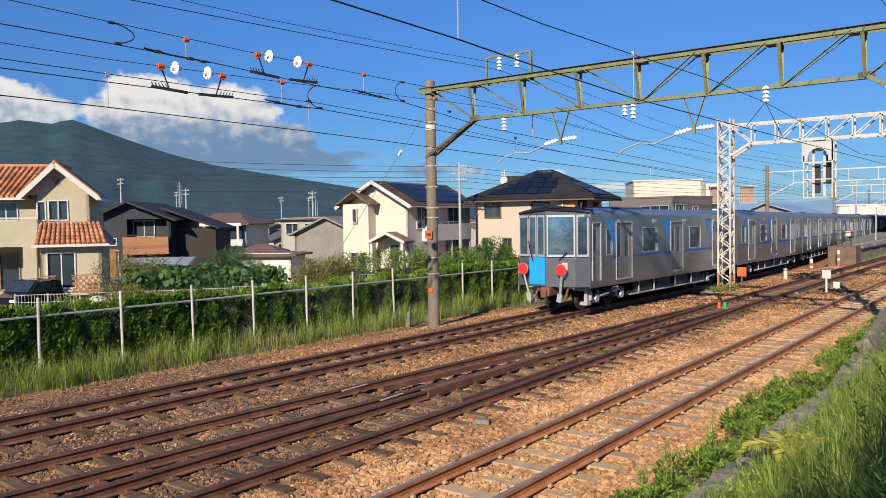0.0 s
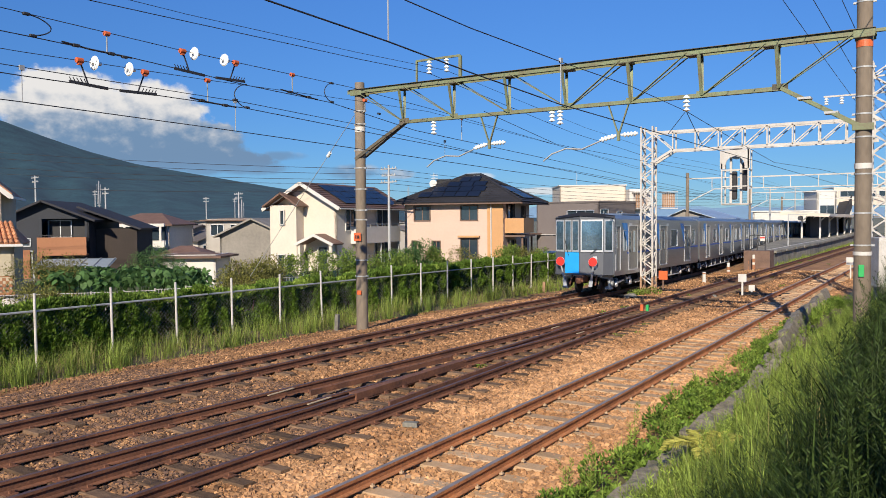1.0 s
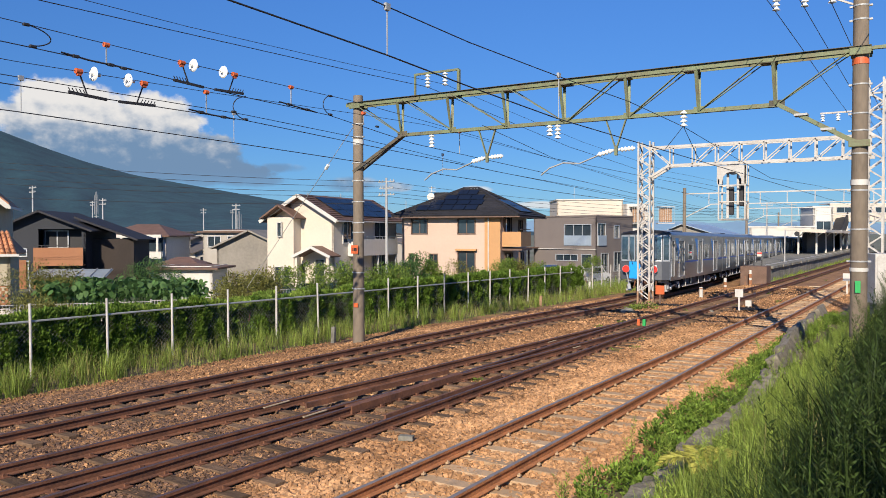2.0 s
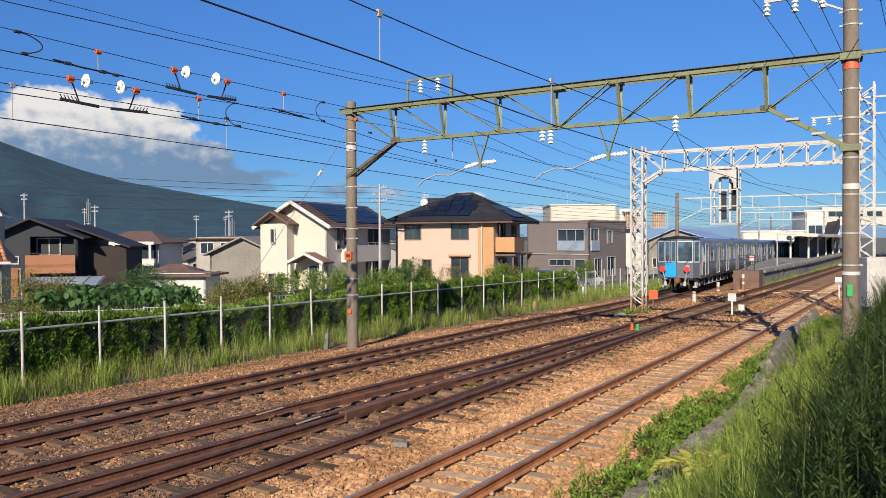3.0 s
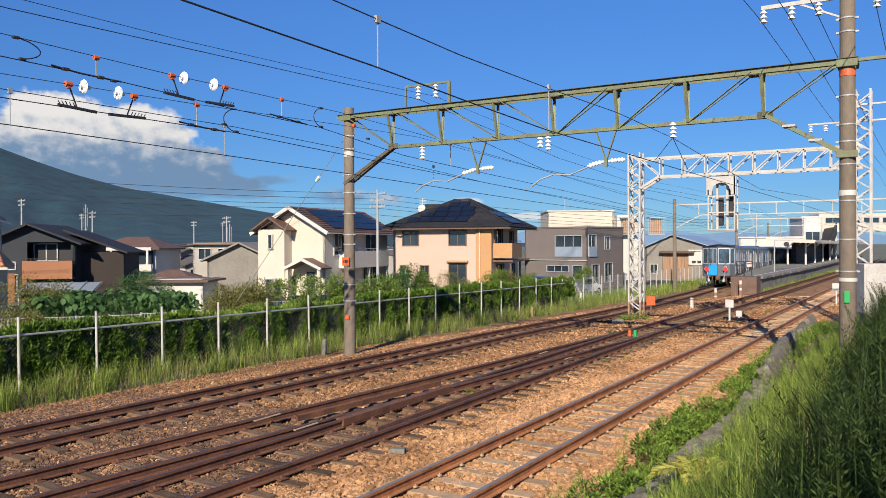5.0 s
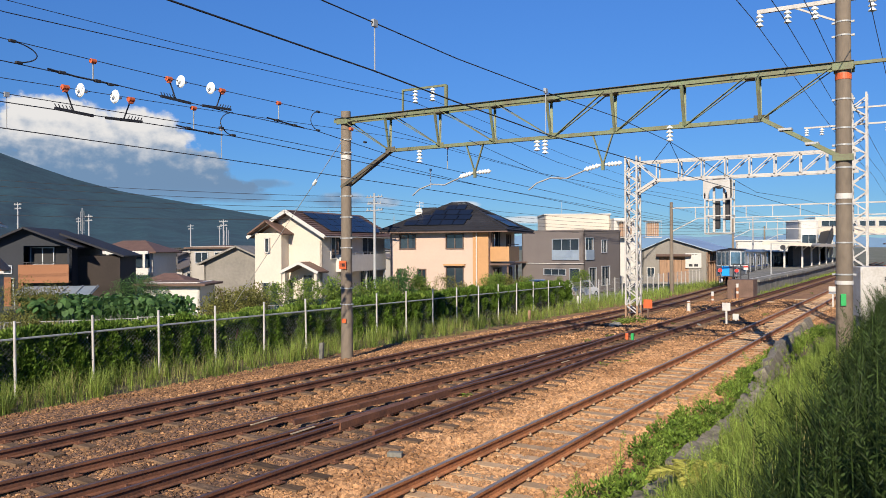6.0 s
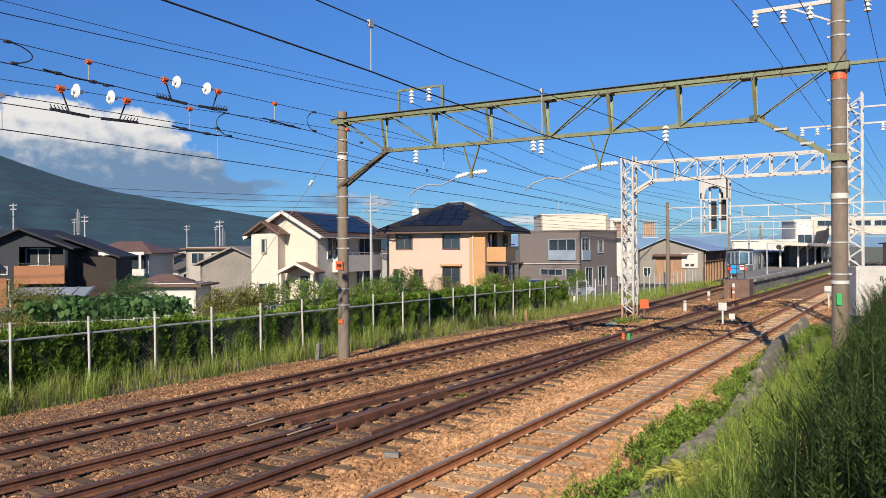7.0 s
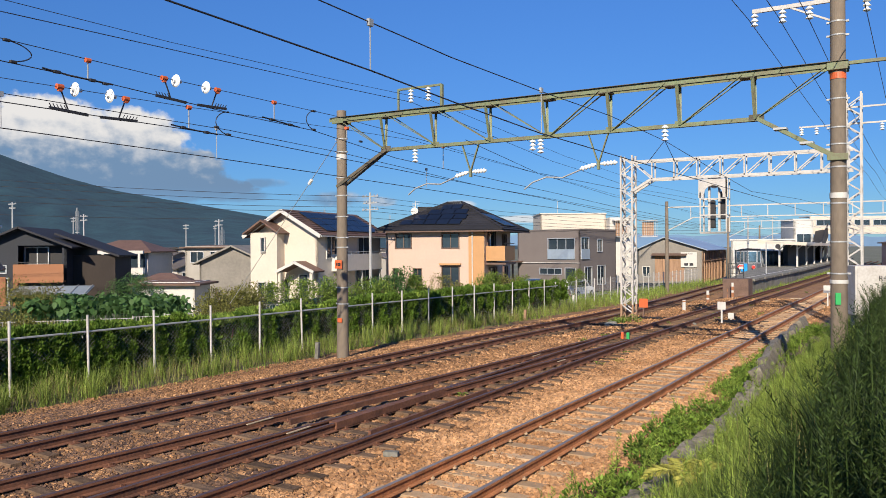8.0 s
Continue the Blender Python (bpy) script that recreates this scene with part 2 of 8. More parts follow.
# green raised for the sunlit bank; the verge shares it
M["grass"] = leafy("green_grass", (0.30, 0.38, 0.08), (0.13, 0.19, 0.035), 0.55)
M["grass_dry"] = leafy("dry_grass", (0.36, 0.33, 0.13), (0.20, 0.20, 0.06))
# bank and reed: darker copies with the crest's shade put into their greens
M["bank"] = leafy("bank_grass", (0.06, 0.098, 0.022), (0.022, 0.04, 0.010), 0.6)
M["reed"] = leafy("shade_toned_reed", (0.045, 0.075, 0.02), (0.018, 0.034, 0.010), 0.5)
M["car_white"] = material("white_car_paint", (0.75, 0.76, 0.78), 0.25, var=0.04)
M["signal_green"] = material("signal_green_paint", (0.03, 0.38, 0.10), 0.5, var=0.1)
M["car_green"] = material("dark_green_car_paint", (0.03, 0.06, 0.05), 0.2, var=0.1)
M["car_black"] = material("black_car_paint", (0.012, 0.012, 0.016), 0.15, var=0.1)
M["brown_metal"] = material("brown_steel_box", (0.16, 0.10, 0.075), 0.8, var=0.3, scale=3)
M["far_wall"] = material("far_house_wall", (0.42, 0.39, 0.35), 0.9, var=0.15, scale=0.1, piece=0.45)
M["far_roof"] = material("far_house_roof", (0.12, 0.105, 0.10), 0.8, var=0.2, scale=0.2, piece=0.5)


# ---- mesh helpers ----
def box(bm, c, s, rz=0.0, bevel=0.0):
    r = bmesh.ops.create_cube(bm, size=1.0, matrix=Matrix.Translation(c) @ Matrix.Rotation(radians(rz), 4, "Z") @ Matrix.Diagonal((*s, 1)))
    if bevel:
        edges = list({ed for v in r["verts"] for ed in v.link_edges})
        bmesh.ops.bevel(bm, geom=edges, offset=bevel, segments=2, affect="EDGES", profile=0.5)


def tube(bm, p, q, r, seg=8, r2=None):
    p, q = Vector(p), Vector(q)
    d = q - p
    m = Matrix.Translation((p + q) / 2) @ d.to_track_quat("Z", "Y").to_matrix().to_4x4()
    bmesh.ops.create_cone(bm, cap_ends=True, segments=seg, radius1=r, radius2=r if r2 is None else r2, depth=d.length, matrix=m)


def bar(bm, p, q, w, h=None):
    """A square-edged bar from p to q."""
    p, q = Vector(p), Vector(q)
    d = q - p
    m = Matrix.Translation((p + q) / 2) @ d.to_track_quat("Y", "Z").to_matrix().to_4x4()
    bmesh.ops.create_cube(bm, size=1.0, matrix=m @ Matrix.Diagonal((w, d.length, h or w, 1)))


def polyline(bm, pts, r, seg=5):
    """One tube along several points."""
    rings = []
    pts = [Vector(p) for p in pts]
    for i, p in enumerate(pts):
        d = (pts[min(i + 1, len(pts) - 1)] - pts[max(i - 1, 0)]).normalized()
        s = d.cross(Vector((0, 0, 1)))
        s = s.normalized() if s.length > 1e-4 else Vector((1, 0, 0))
        u = s.cross(d)
        rings.append([bm.verts.new(p + (s * math.cos(k * 2 * math.pi / seg) + u * math.sin(k * 2 * math.pi / seg)) * r) for k in range(seg)])
    for a0, b0 in zip(rings, rings[1:]):
        for k in range(seg):
            bm.faces.new((a0[k], a0[(k + 1) % seg], b0[(k + 1) % seg], b0[k]))


def prism(bm, poly, z0, z1):
    """An upright prism over a plan polygon; z1 may be a list of heights."""
    tops = z1 if isinstance(z1, (list, tuple)) else [z1] * len(poly)
    lo = [bm.verts.new((x, y, z0)) for x, y in poly]
    hi = [bm.verts.new((x, y, z)) for (x, y), z in zip(poly, tops)]
    n = len(poly)
    bm.faces.new(lo[::-1])
    bm.faces.new(hi)
    for i in range(n):
        bm.faces.new((lo[i], lo[(i + 1) % n], hi[(i + 1) % n], hi[i]))


def slab(bm, pts, thick):
    """A plate: the polygon pts, thickened downwards along its normal."""
    vs = [Vector(p) for p in pts]
    n = (vs[1] - vs[0]).cross(vs[2] - vs[0]).normalized()
    if n.z < 0:
        n = -n
    a0 = [bm.verts.new(v) for v in vs]
    b0 = [bm.verts.new(v - n * thick) for v in vs]
    bm.faces.new(a0)
    bm.faces.new(b0[::-1])
    for i in range(len(vs)):
        j = (i + 1) % len(vs)
        bm.faces.new((a0[j], a0[i], b0[i], b0[j]))


def sheet(bm, at, us, zs, solid_cell, t):
    """A panel of thickness t from a grid of cells, one connected mesh with its openings cut through. at(u, z, depth) gives the place."""
    cells = {(i, k) for i in range(len(us) - 1) for k in range(len(zs) - 1) if solid_cell((us[i] + us[i + 1]) / 2, (zs[k] + zs[k + 1]) / 2)}
    made = {}

    def v(i, k, s):
        if (i, k, s) not in made:
            made[i, k, s] = bm.verts.new(at(us[i], zs[k], t if s else 0.0))
        return made[i, k, s]

    for i, k in cells:
        for s in (0, 1):
            bm.faces.new([v(i, k, s), v(i + 1, k, s), v(i + 1, k + 1, s), v(i, k + 1, s)])
        for (di, dk), (p0, p1) in (((-1, 0), ((0, 0), (0, 1))), ((1, 0), ((1, 0), (1, 1))), ((0, -1), ((0, 0), (1, 0))), ((0, 1), ((0, 1), (1, 1)))):
            if (i + di, k + dk) not in cells:
                a0, b0 = (i + p0[0], k + p0[1]), (i + p1[0], k + p1[1])
                bm.faces.new([v(*a0, 0), v(*b0, 0), v(*b0, 1), v(*a0, 1)])


def cuts(lo, hi, values):
    out = [lo]
    for x in sorted(min(max(q, lo), hi) for q in values):
        if x - out[-1] > 1e-3:
            out.append(x)
    if hi - out[-1] > 1e-3:
        out.append(hi)
    else:
        out[-1] = hi
    return out


def holed(bm, p, q, z0, z1, holes, t=0.16):
    """A wall of thickness t from plan point p to q, with openings (u0, u1, z0, z1) going through it."""
    p, q = Vector((*p, 0)), Vector((*q, 0))
    ln = (q - p).length
    d = (q - p).normalized()
    n = Vector((-d.y, d.x, 0))
    us = cuts(0.0, ln, [h[k] for h in holes for k in (0, 1)])
    zs = cuts(z0, z1, [h[k] for h in holes for k in (2, 3)])
    sheet(bm, lambda u, z, s: p + d * u + n * s + Vector((0, 0, z)), us, zs,
          lambda u, z: not any(h[0] < u < h[1] and h[2] < z < h[3] for h in holes), t)


def lathe(bm, p, q, prof, seg=12):
    """A turned body along p to q; prof: (share of the way, radius)."""
    p, q = Vector(p), Vector(q)
    d = (q - p)
    m = d.to_track_quat("Z", "Y").to_matrix()
    rings = []
    for u, r in prof:
        rings.append([bm.verts.new(p + d * u + m @ Vector((r * math.cos(k * 6.28318 / seg), r * math.sin(k * 6.28318 / seg), 0))) for k in range(seg)])
    for a0, b0 in zip(rings, rings[1:]):
        for k in range(seg):
            bm.faces.new((a0[k], a0[(k + 1) % seg], b0[(k + 1) % seg], b0[k]))
    bm.faces.new(rings[0][::-1])
    bm.faces.new(rings[-1])


def finish(bm, mat, smooth=False):
    bmesh.ops.recalc_face_normals(bm, faces=bm.faces)
    me = bpy.data.meshes.new("mesh")
    bm.to_mesh(me)
    bm.free()
    for one in (mat if isinstance(mat, (list, tuple)) else [mat]):
        me.materials.append(one)
    if smooth:
        me.polygons.foreach_set("use_smooth", [True] * len(me.polygons))
    return me


def part(name, bm, mat, parent, label="", smooth=False):
    ob = new(name, finish(bm, mat, smooth) if isinstance(bm, bmesh.types.BMesh) else bm)
    ob.parent = parent
    if label:
        ob["label"] = label
    return ob


def thing(name, label, category, m=None, group="", kind=""):
    ob = tagged(new(name), label, category, group, kind)
    ob.matrix_basis = m or Matrix()
    return ob


def solid(name, bm, mat, label, category, m=None, group="", kind="", smooth=False):
    ob = tagged(new(name, finish(bm, mat, smooth)), label, category, group, kind)
    ob.matrix_basis = m or Matrix()
    return ob


def quads(name, verts, faces, mat, label, category, kind="stuff"):
    me = bpy.data.meshes.new(name)
    me.from_pydata(verts, [], faces)
    me.materials.append(mat)
    return tagged(new(name, me), label, category, "", kind)


def B():
    return bmesh.new()


RNG = np.random.default_rng(7)


# ---- the lie of the land ----
def drop(y):
    """The far line falls gently away from the camera."""
    return -0.009 * min(max(y - 25.0, 0.0), 110.0)


def line_x(y):
    """The middle of the far running line, which bends away to the station."""
    if y < 28:
        return -12.95
    if y < 60:
        return -12.95 - 0.0014 * (y - 28) ** 2
    if y < 80:
        u = y - 60
        return -14.384 - 0.0896 * u + 0.001 * u * u
    return -15.776 - 0.0496 * (y - 80)


def smooth01(u):
    u = min(max(u, 0.0), 1.0)
    return u * u * (3 - 2 * u)


def land(x, y):
    left = smooth01((-10.4 - x) / 1.6)
    z = -0.235 + drop(y) * left
    if x < -14.6:
        z -= 0.2 * smooth01((-14.6 - x) / 2.0)
    if x < -20:
        z -= 0.75 * smooth01((-20.0 - x) / 9.0)
    if x > -3.05:
        u = (x + 3.05) / 3.3
        z += 1.62 * (0.6 * min(u, 1.0) + 0.4 * smooth01(u))
    return z


# ---- ground ----
def ground():
    xs = [-4000, -2500, -1500, -800, -400, -200, -120, -80, -60, -48, -40, -34, -30, -27, -24.5, -22, -20.5, -19.5, -18.6, -17.8, -17, -16.3,
          -15.7, -15.1, -14.6, -14, -13.4, -12.8, -12.2, -11.6, -11, -10.4, -9.8, -9.2, -8.6, -8, -7.4, -6.8, -6.2, -5.6, -5, -4.5, -4.2, -3.9, -3.6,
          -3.3, -3, -2.7, -2.4, -2.1, -1.8, -1.5, -1.2, -0.9, -0.5, 0.5, 2, 5, 12, 30, 80, 300, 1000, 4000]
    ys = [-400, -100, -40, -20, -10] + [-6 + 1.0 * k for k in range(70)] + [66 + 3 * k for k in range(30)] + [160, 190, 240, 320, 450, 700, 1200, 2200, 4500]
    bm = B()
    grid = []
    for y in ys:
        row = []
        for x in xs:
            z = land(x, y)
            if -16 < x < -3.5 and y < 150:
                z += 0.035 * noise.noise((x * 1.3, y * 1.3, 0))
            elif abs(x) < 60 and y < 150:
                z += 0.09 * noise.noise((x * 0.7, y * 0.7, 3))
            row.append(bm.verts.new((x, y, z)))
        grid.append(row)
    for j in range(len(ys) - 1):
        for i in range(len(xs) - 1):
            fc = bm.faces.new((grid[j][i], grid[j][i + 1], grid[j + 1][i + 1], grid[j + 1][i]))
            mx, my = (xs[i] + xs[i + 1]) / 2, (ys[j] + ys[j + 1]) / 2
            near = -20 < my < 160
            fc.material_index = 0 if near and -16.9 + min(0, line_x(my) + 12.95) < mx < -3.7 else 1 if near and -24 < mx < 5 else 2
            fc.smooth = True
    solid("ground", bm, [M["ballast"], M["soil"], M["field"]], "rust-brown ballast bed and weedy ground beside the line", "ground", kind="structure")


ground()


# ---- tracks ----
RAIL = [(-0.032, 0.0), (0.032, 0.0), (0.034, -0.035), (0.010, -0.05), (0.010, -0.125), (0.060, -0.14), (0.060, -0.153),
        (-0.060, -0.153), (-0.060, -0.14), (-0.010, -0.125), (-0.010, -0.05), (-0.034, -0.035)]


def rail_mesh(path, mats):
    """Sweeps the rail section along path points (x, y, z); the running face takes the second material."""
    bm = B()
    rings = []
    for i, p in enumerate(path):
        q, o = path[min(i + 1, len(path) - 1)], path[max(i - 1, 0)]
        d = Vector((q[0] - o[0], q[1] - o[1], 0)).normalized()
        s = Vector((d.y, -d.x, 0))
        rings.append([bm.verts.new(Vector(p) + s * u + Vector((0, 0, v))) for u, v in RAIL])
    n = len(RAIL)
    for a0, b0 in zip(rings, rings[1:]):
        for k in range(n):
            fc = bm.faces.new((a0[k], a0[(k + 1) % n], b0[(k + 1) % n], b0[k]))
            fc.material_index = 1 if k == 0 else 0
    bm.faces.new(rings[0])
    bm.faces.new(rings[-1][::-1])
    return finish(bm, mats)


def sleeper_mesh(length, width, high, mat):
    bm = B()
    box(bm, (0, 0, -0.155 - high / 2), (length, width, high), bevel=0.012)
    return finish(bm, mat)


def plate_mesh():
    """A tie plate with two spikes or clips either side of the rail foot."""
    bm = B()
    box(bm, (0, 0, -0.15), (0.30, 0.16, 0.016))
    for sx in (-0.085, 0.085):
        box(bm, (sx, 0.03 * (1 if sx > 0 else -1), -0.128), (0.04, 0.05, 0.035))
        tube(bm, (sx, 0, -0.15), (sx, 0, -0.105), 0.016, 6)
    return finish(bm, M["rust_dark"])


def clip_mesh():
    bm = B()
    for sx in (-0.1, 0.1):
        box(bm, (sx, 0, -0.14), (0.05, 0.055, 0.03), bevel=0.008)
        tube(bm, (sx, 0, -0.14), (sx, 0, -0.105), 0.012, 6)
    return finish(bm, M["clip"])


SLEEPER = sleeper_mesh(2.1, 0.2, 0.14, M["sleeper"])
LONG_SLEEPER = sleeper_mesh(3.3, 0.22, 0.14, M["sleeper"])
PC_SLEEPER = sleeper_mesh(2.0, 0.24, 0.15, M["sleeper_pc"])
PLATE, CLIP = plate_mesh(), clip_mesh()
G2 = 0.566


def track(name, label, centre, level, y0, y1, sleep_y1, sleeper, fitting, mats, step=0.62, sides=(-1, 1), raised=0.0):
    root = thing(name, label, "railway track", kind="structure")
    n = int((y1 - y0) / 1.2)
    for s in sides:
        path = [(centre(y) + s * G2, y, level(y)) for y in (y0 + (y1 - y0) * k / n for k in range(n + 1))]
        part("rail", rail_mesh(path, mats), None, root)
    y = y0
    while y < sleep_y1:
        turn = math.atan((centre(y + 0.5) - centre(y - 0.5)))
        if sleeper:
            sl = part("sleeper", sleeper, None, root)
            sl.matrix_basis = pose(centre(y), y + RNG.normal(0, 0.015), level(y) + RNG.normal(0, 0.006) + raised, 0, 0, -math.degrees(turn) + RNG.normal(0, 0.5))
        if y < 34 and fitting:
            for s in sides:
                part("rail_fastening", fitting, None, root).matrix_basis = pose(centre(y) + s * G2, y, level(y))
        y += step
    return root


def near_x(y):
    return -5.47


def flat(y):
    return 0.0


def turnout_a(y):
    return -10.15 + 0.0575 * (y - 6.0) if y < 28 else -8.885 + 0.006 * (y - 28)


def turnout_b(y):
    return -8.43 if y < 10 else -8.43 - 0.455 * ((y - 10) / 18) if y < 28 else -8.885 + 0.006 * (y - 28)


shiny, dull = [M["rust"], M["railtop"]], [M["rust_dark"], M["railtop_dull"]]
track("far_track", "dark rusty running line with timber sleepers beside the fence", line_x, drop, -14, 175, 80, SLEEPER, PLATE, dull)
track("near_track", "rusty railway track with worn bright rail heads on concrete sleepers", near_x, flat, -14, 190, 80, PC_SLEEPER, CLIP, shiny, raised=-0.03)
track("siding_track", "rusty track of a turnout with weathered timber sleepers", turnout_a, flat, -14, 180, 46, SLEEPER, PLATE, [M["rust_dark"], M["railtop_dull"]])
track("turnout_track", "rusty diverging turnout track with timber sleepers", turnout_b, flat, -14, 28, 26, SLEEPER, PLATE, [M["rust_dark"], M["railtop_dull"]], step=0.62, raised=-0.012)


def crossing():
    root = thing("turnout_crossing", "dark cast steel turnout crossing with check rails", "rail crossing", kind="structure")
    bm = B()
    bar(bm, (-9.06, 11.2, -0.06), (-9.12, 15.2, -0.06), 0.17, 0.13)
    part("frog", bm, M["rust_dark"], root)
    for x0, x1 in ((-10.02, -9.72), (-7.98, -8.12)):
        bm = B()
        bar(bm, (x0 + (0.12 if x0 < -9 else -0.12), 11.0, -0.05), (x1 + (0.12 if x0 < -9 else -0.12), 15.5, -0.05), 0.05, 0.1)
        part("check_rail", bm, M["rust_dark"], root)
    bm = B()
    for k in range(7):
        y = 12.0 + k * 0.62
        box(bm, (-8.28, y, -0.1), (0.12, 0.16, 0.1))
    part("rail_brace", bm, M["rust_dark"], root)


crossing()


def stones(name, label, count, xr, yr, mat, size, avoid=True):
    """Loose stones: bent cubes of eight corners, joined."""
    x = RNG.uniform(*xr, count)
    y = yr[0] + (yr[1] - yr[0]) * RNG.random(count) ** 1.35
    s = RNG.uniform(size[0], size[1], count)
    cube = np.array([(-1, -1, -1), (1, -1, -1), (1, 1, -1), (-1, 1, -1), (-1, -1, 1), (1, -1, 1), (1, 1, 1), (-1, 1, 1)], float) * 0.5
    faces = np.array([(0, 3, 2, 1), (4, 5, 6, 7), (0, 1, 5, 4), (1, 2, 6, 5), (2, 3, 7, 6), (3, 0, 4, 7)])
    z = np.array([land(a0, b0) for a0, b0 in zip(x, y)]) + 0.035 * np.array([noise.noise((a0 * 1.3, b0 * 1.3, 0)) for a0, b0 in zip(x, y)])
    v = cube[None] * (1 + RNG.uniform(-0.35, 0.35, (count, 8, 3)))
    ang = RNG.uniform(0, 6.28, (count, 3))
    for ax in range(3):
        c, sn = np.cos(ang[:, ax])[:, None], np.sin(ang[:, ax])[:, None]
        i, j = (ax + 1) % 3, (ax + 2) % 3
        vi, vj = v[:, :, i] * c - v[:, :, j] * sn, v[:, :, i] * sn + v[:, :, j] * c
        v[:, :, i], v[:, :, j] = vi, vj
    v *= s[:, None, None]
    v += np.stack([x, y, z + s * 0.25], 1)[:, None, :]
    f = (faces[None] + 8 * np.arange(count)[:, None, None]).reshape(-1, 4)
    quads(name, v.reshape(-1, 3).tolist(), f.tolist(), mat, label, "ballast")


# ---- train ----
CAR_L, CAR_W, FLOOR, ROOF = 15.2, 2.56, 0.92, 3.40
CARS = []


def side_panel(bm, x, y0, y1, z0, z1, holes, t=0.05):
    """A wall in the plane x with rectangular holes (y0, y1, z0, z1)."""
    sheet(bm, lambda u, z, s: Vector((x - t / 2 + s, u, z)), cuts(y0, y1, [h[k] for h in holes for k in (0, 1)]), cuts(z0, z1, [h[k] for h in holes for k in (2, 3)]),
          lambda u, z: not any(h[0] < u < h[1] and h[2] < z < h[3] for h in holes), t)


def bogie(root, y):
    b = B()
    for s in (-1, 1):
        box(b, (s * 0.98, y, 0.5), (0.12, 2.3, 0.2), bevel=0.03)
        box(b, (s * 0.98, y, 0.72), (0.2, 0.5, 0.22), bevel=0.04)
        for a0 in (-0.95, 0.95):
            box(b, (s * 1.0, y + a0, 0.42), (0.22, 0.34, 0.3), bevel=0.04)
    box(b, (0, y, 0.55), (1.9, 0.5, 0.18))
    bo = part("bogie", b, M["under"], root, "dark bogie frame with bright springs and axle boxes")
    for s in (-1, 1):
        for a0 in (-0.95, 0.95):
            w = B()
            tube(w, (s * 1.08, y + a0, 0.42), (s * 1.16, y + a0, 0.42), 0.15, 16, 0.12)
            part("axle_box", w, M["silver"], bo, "pale round axle box cover")
            for q in (-0.26, 0.26):
                w = B()
                lathe(w, (s * 1.02, y + a0 + q, 0.36), (s * 1.02, y + a0 + q, 0.66), [(k / 12, 0.075 if k % 2 else 0.055) for k in range(13)], 10)
                part("coil_spring", w, M["galv"], bo, "pale coil spring")
        w = B()
        lathe(w, (s * 1.0, y, 0.52), (s * 1.0, y, 0.86), [(0, 0.2), (0.2, 0.24), (0.4, 0.2), (0.6, 0.24), (0.8, 0.2), (1, 0.2)], 14)
        part("air_spring", w, M["black"], bo, "black air spring")
        w = B()
        bar(w, (s * 1.15, y - 0.75, 0.5), (s * 1.15, y + 0.75, 0.62), 0.05, 0.06)
        part("damper", w, M["silver"], bo, "slanting pale damper")
    for a0 in (-0.95, 0.95):
        for s in (-1, 1):
            w = B()
            tube(w, (s * 0.50, y + a0, 0.41), (s * 0.60, y + a0, 0.41), 0.41, 24)
            tube(w, (s * 0.60, y + a0, 0.41), (s * 0.66, y + a0, 0.41), 0.16, 14)
            part("wheel", w, M["under"], bo, "dark steel wheel")


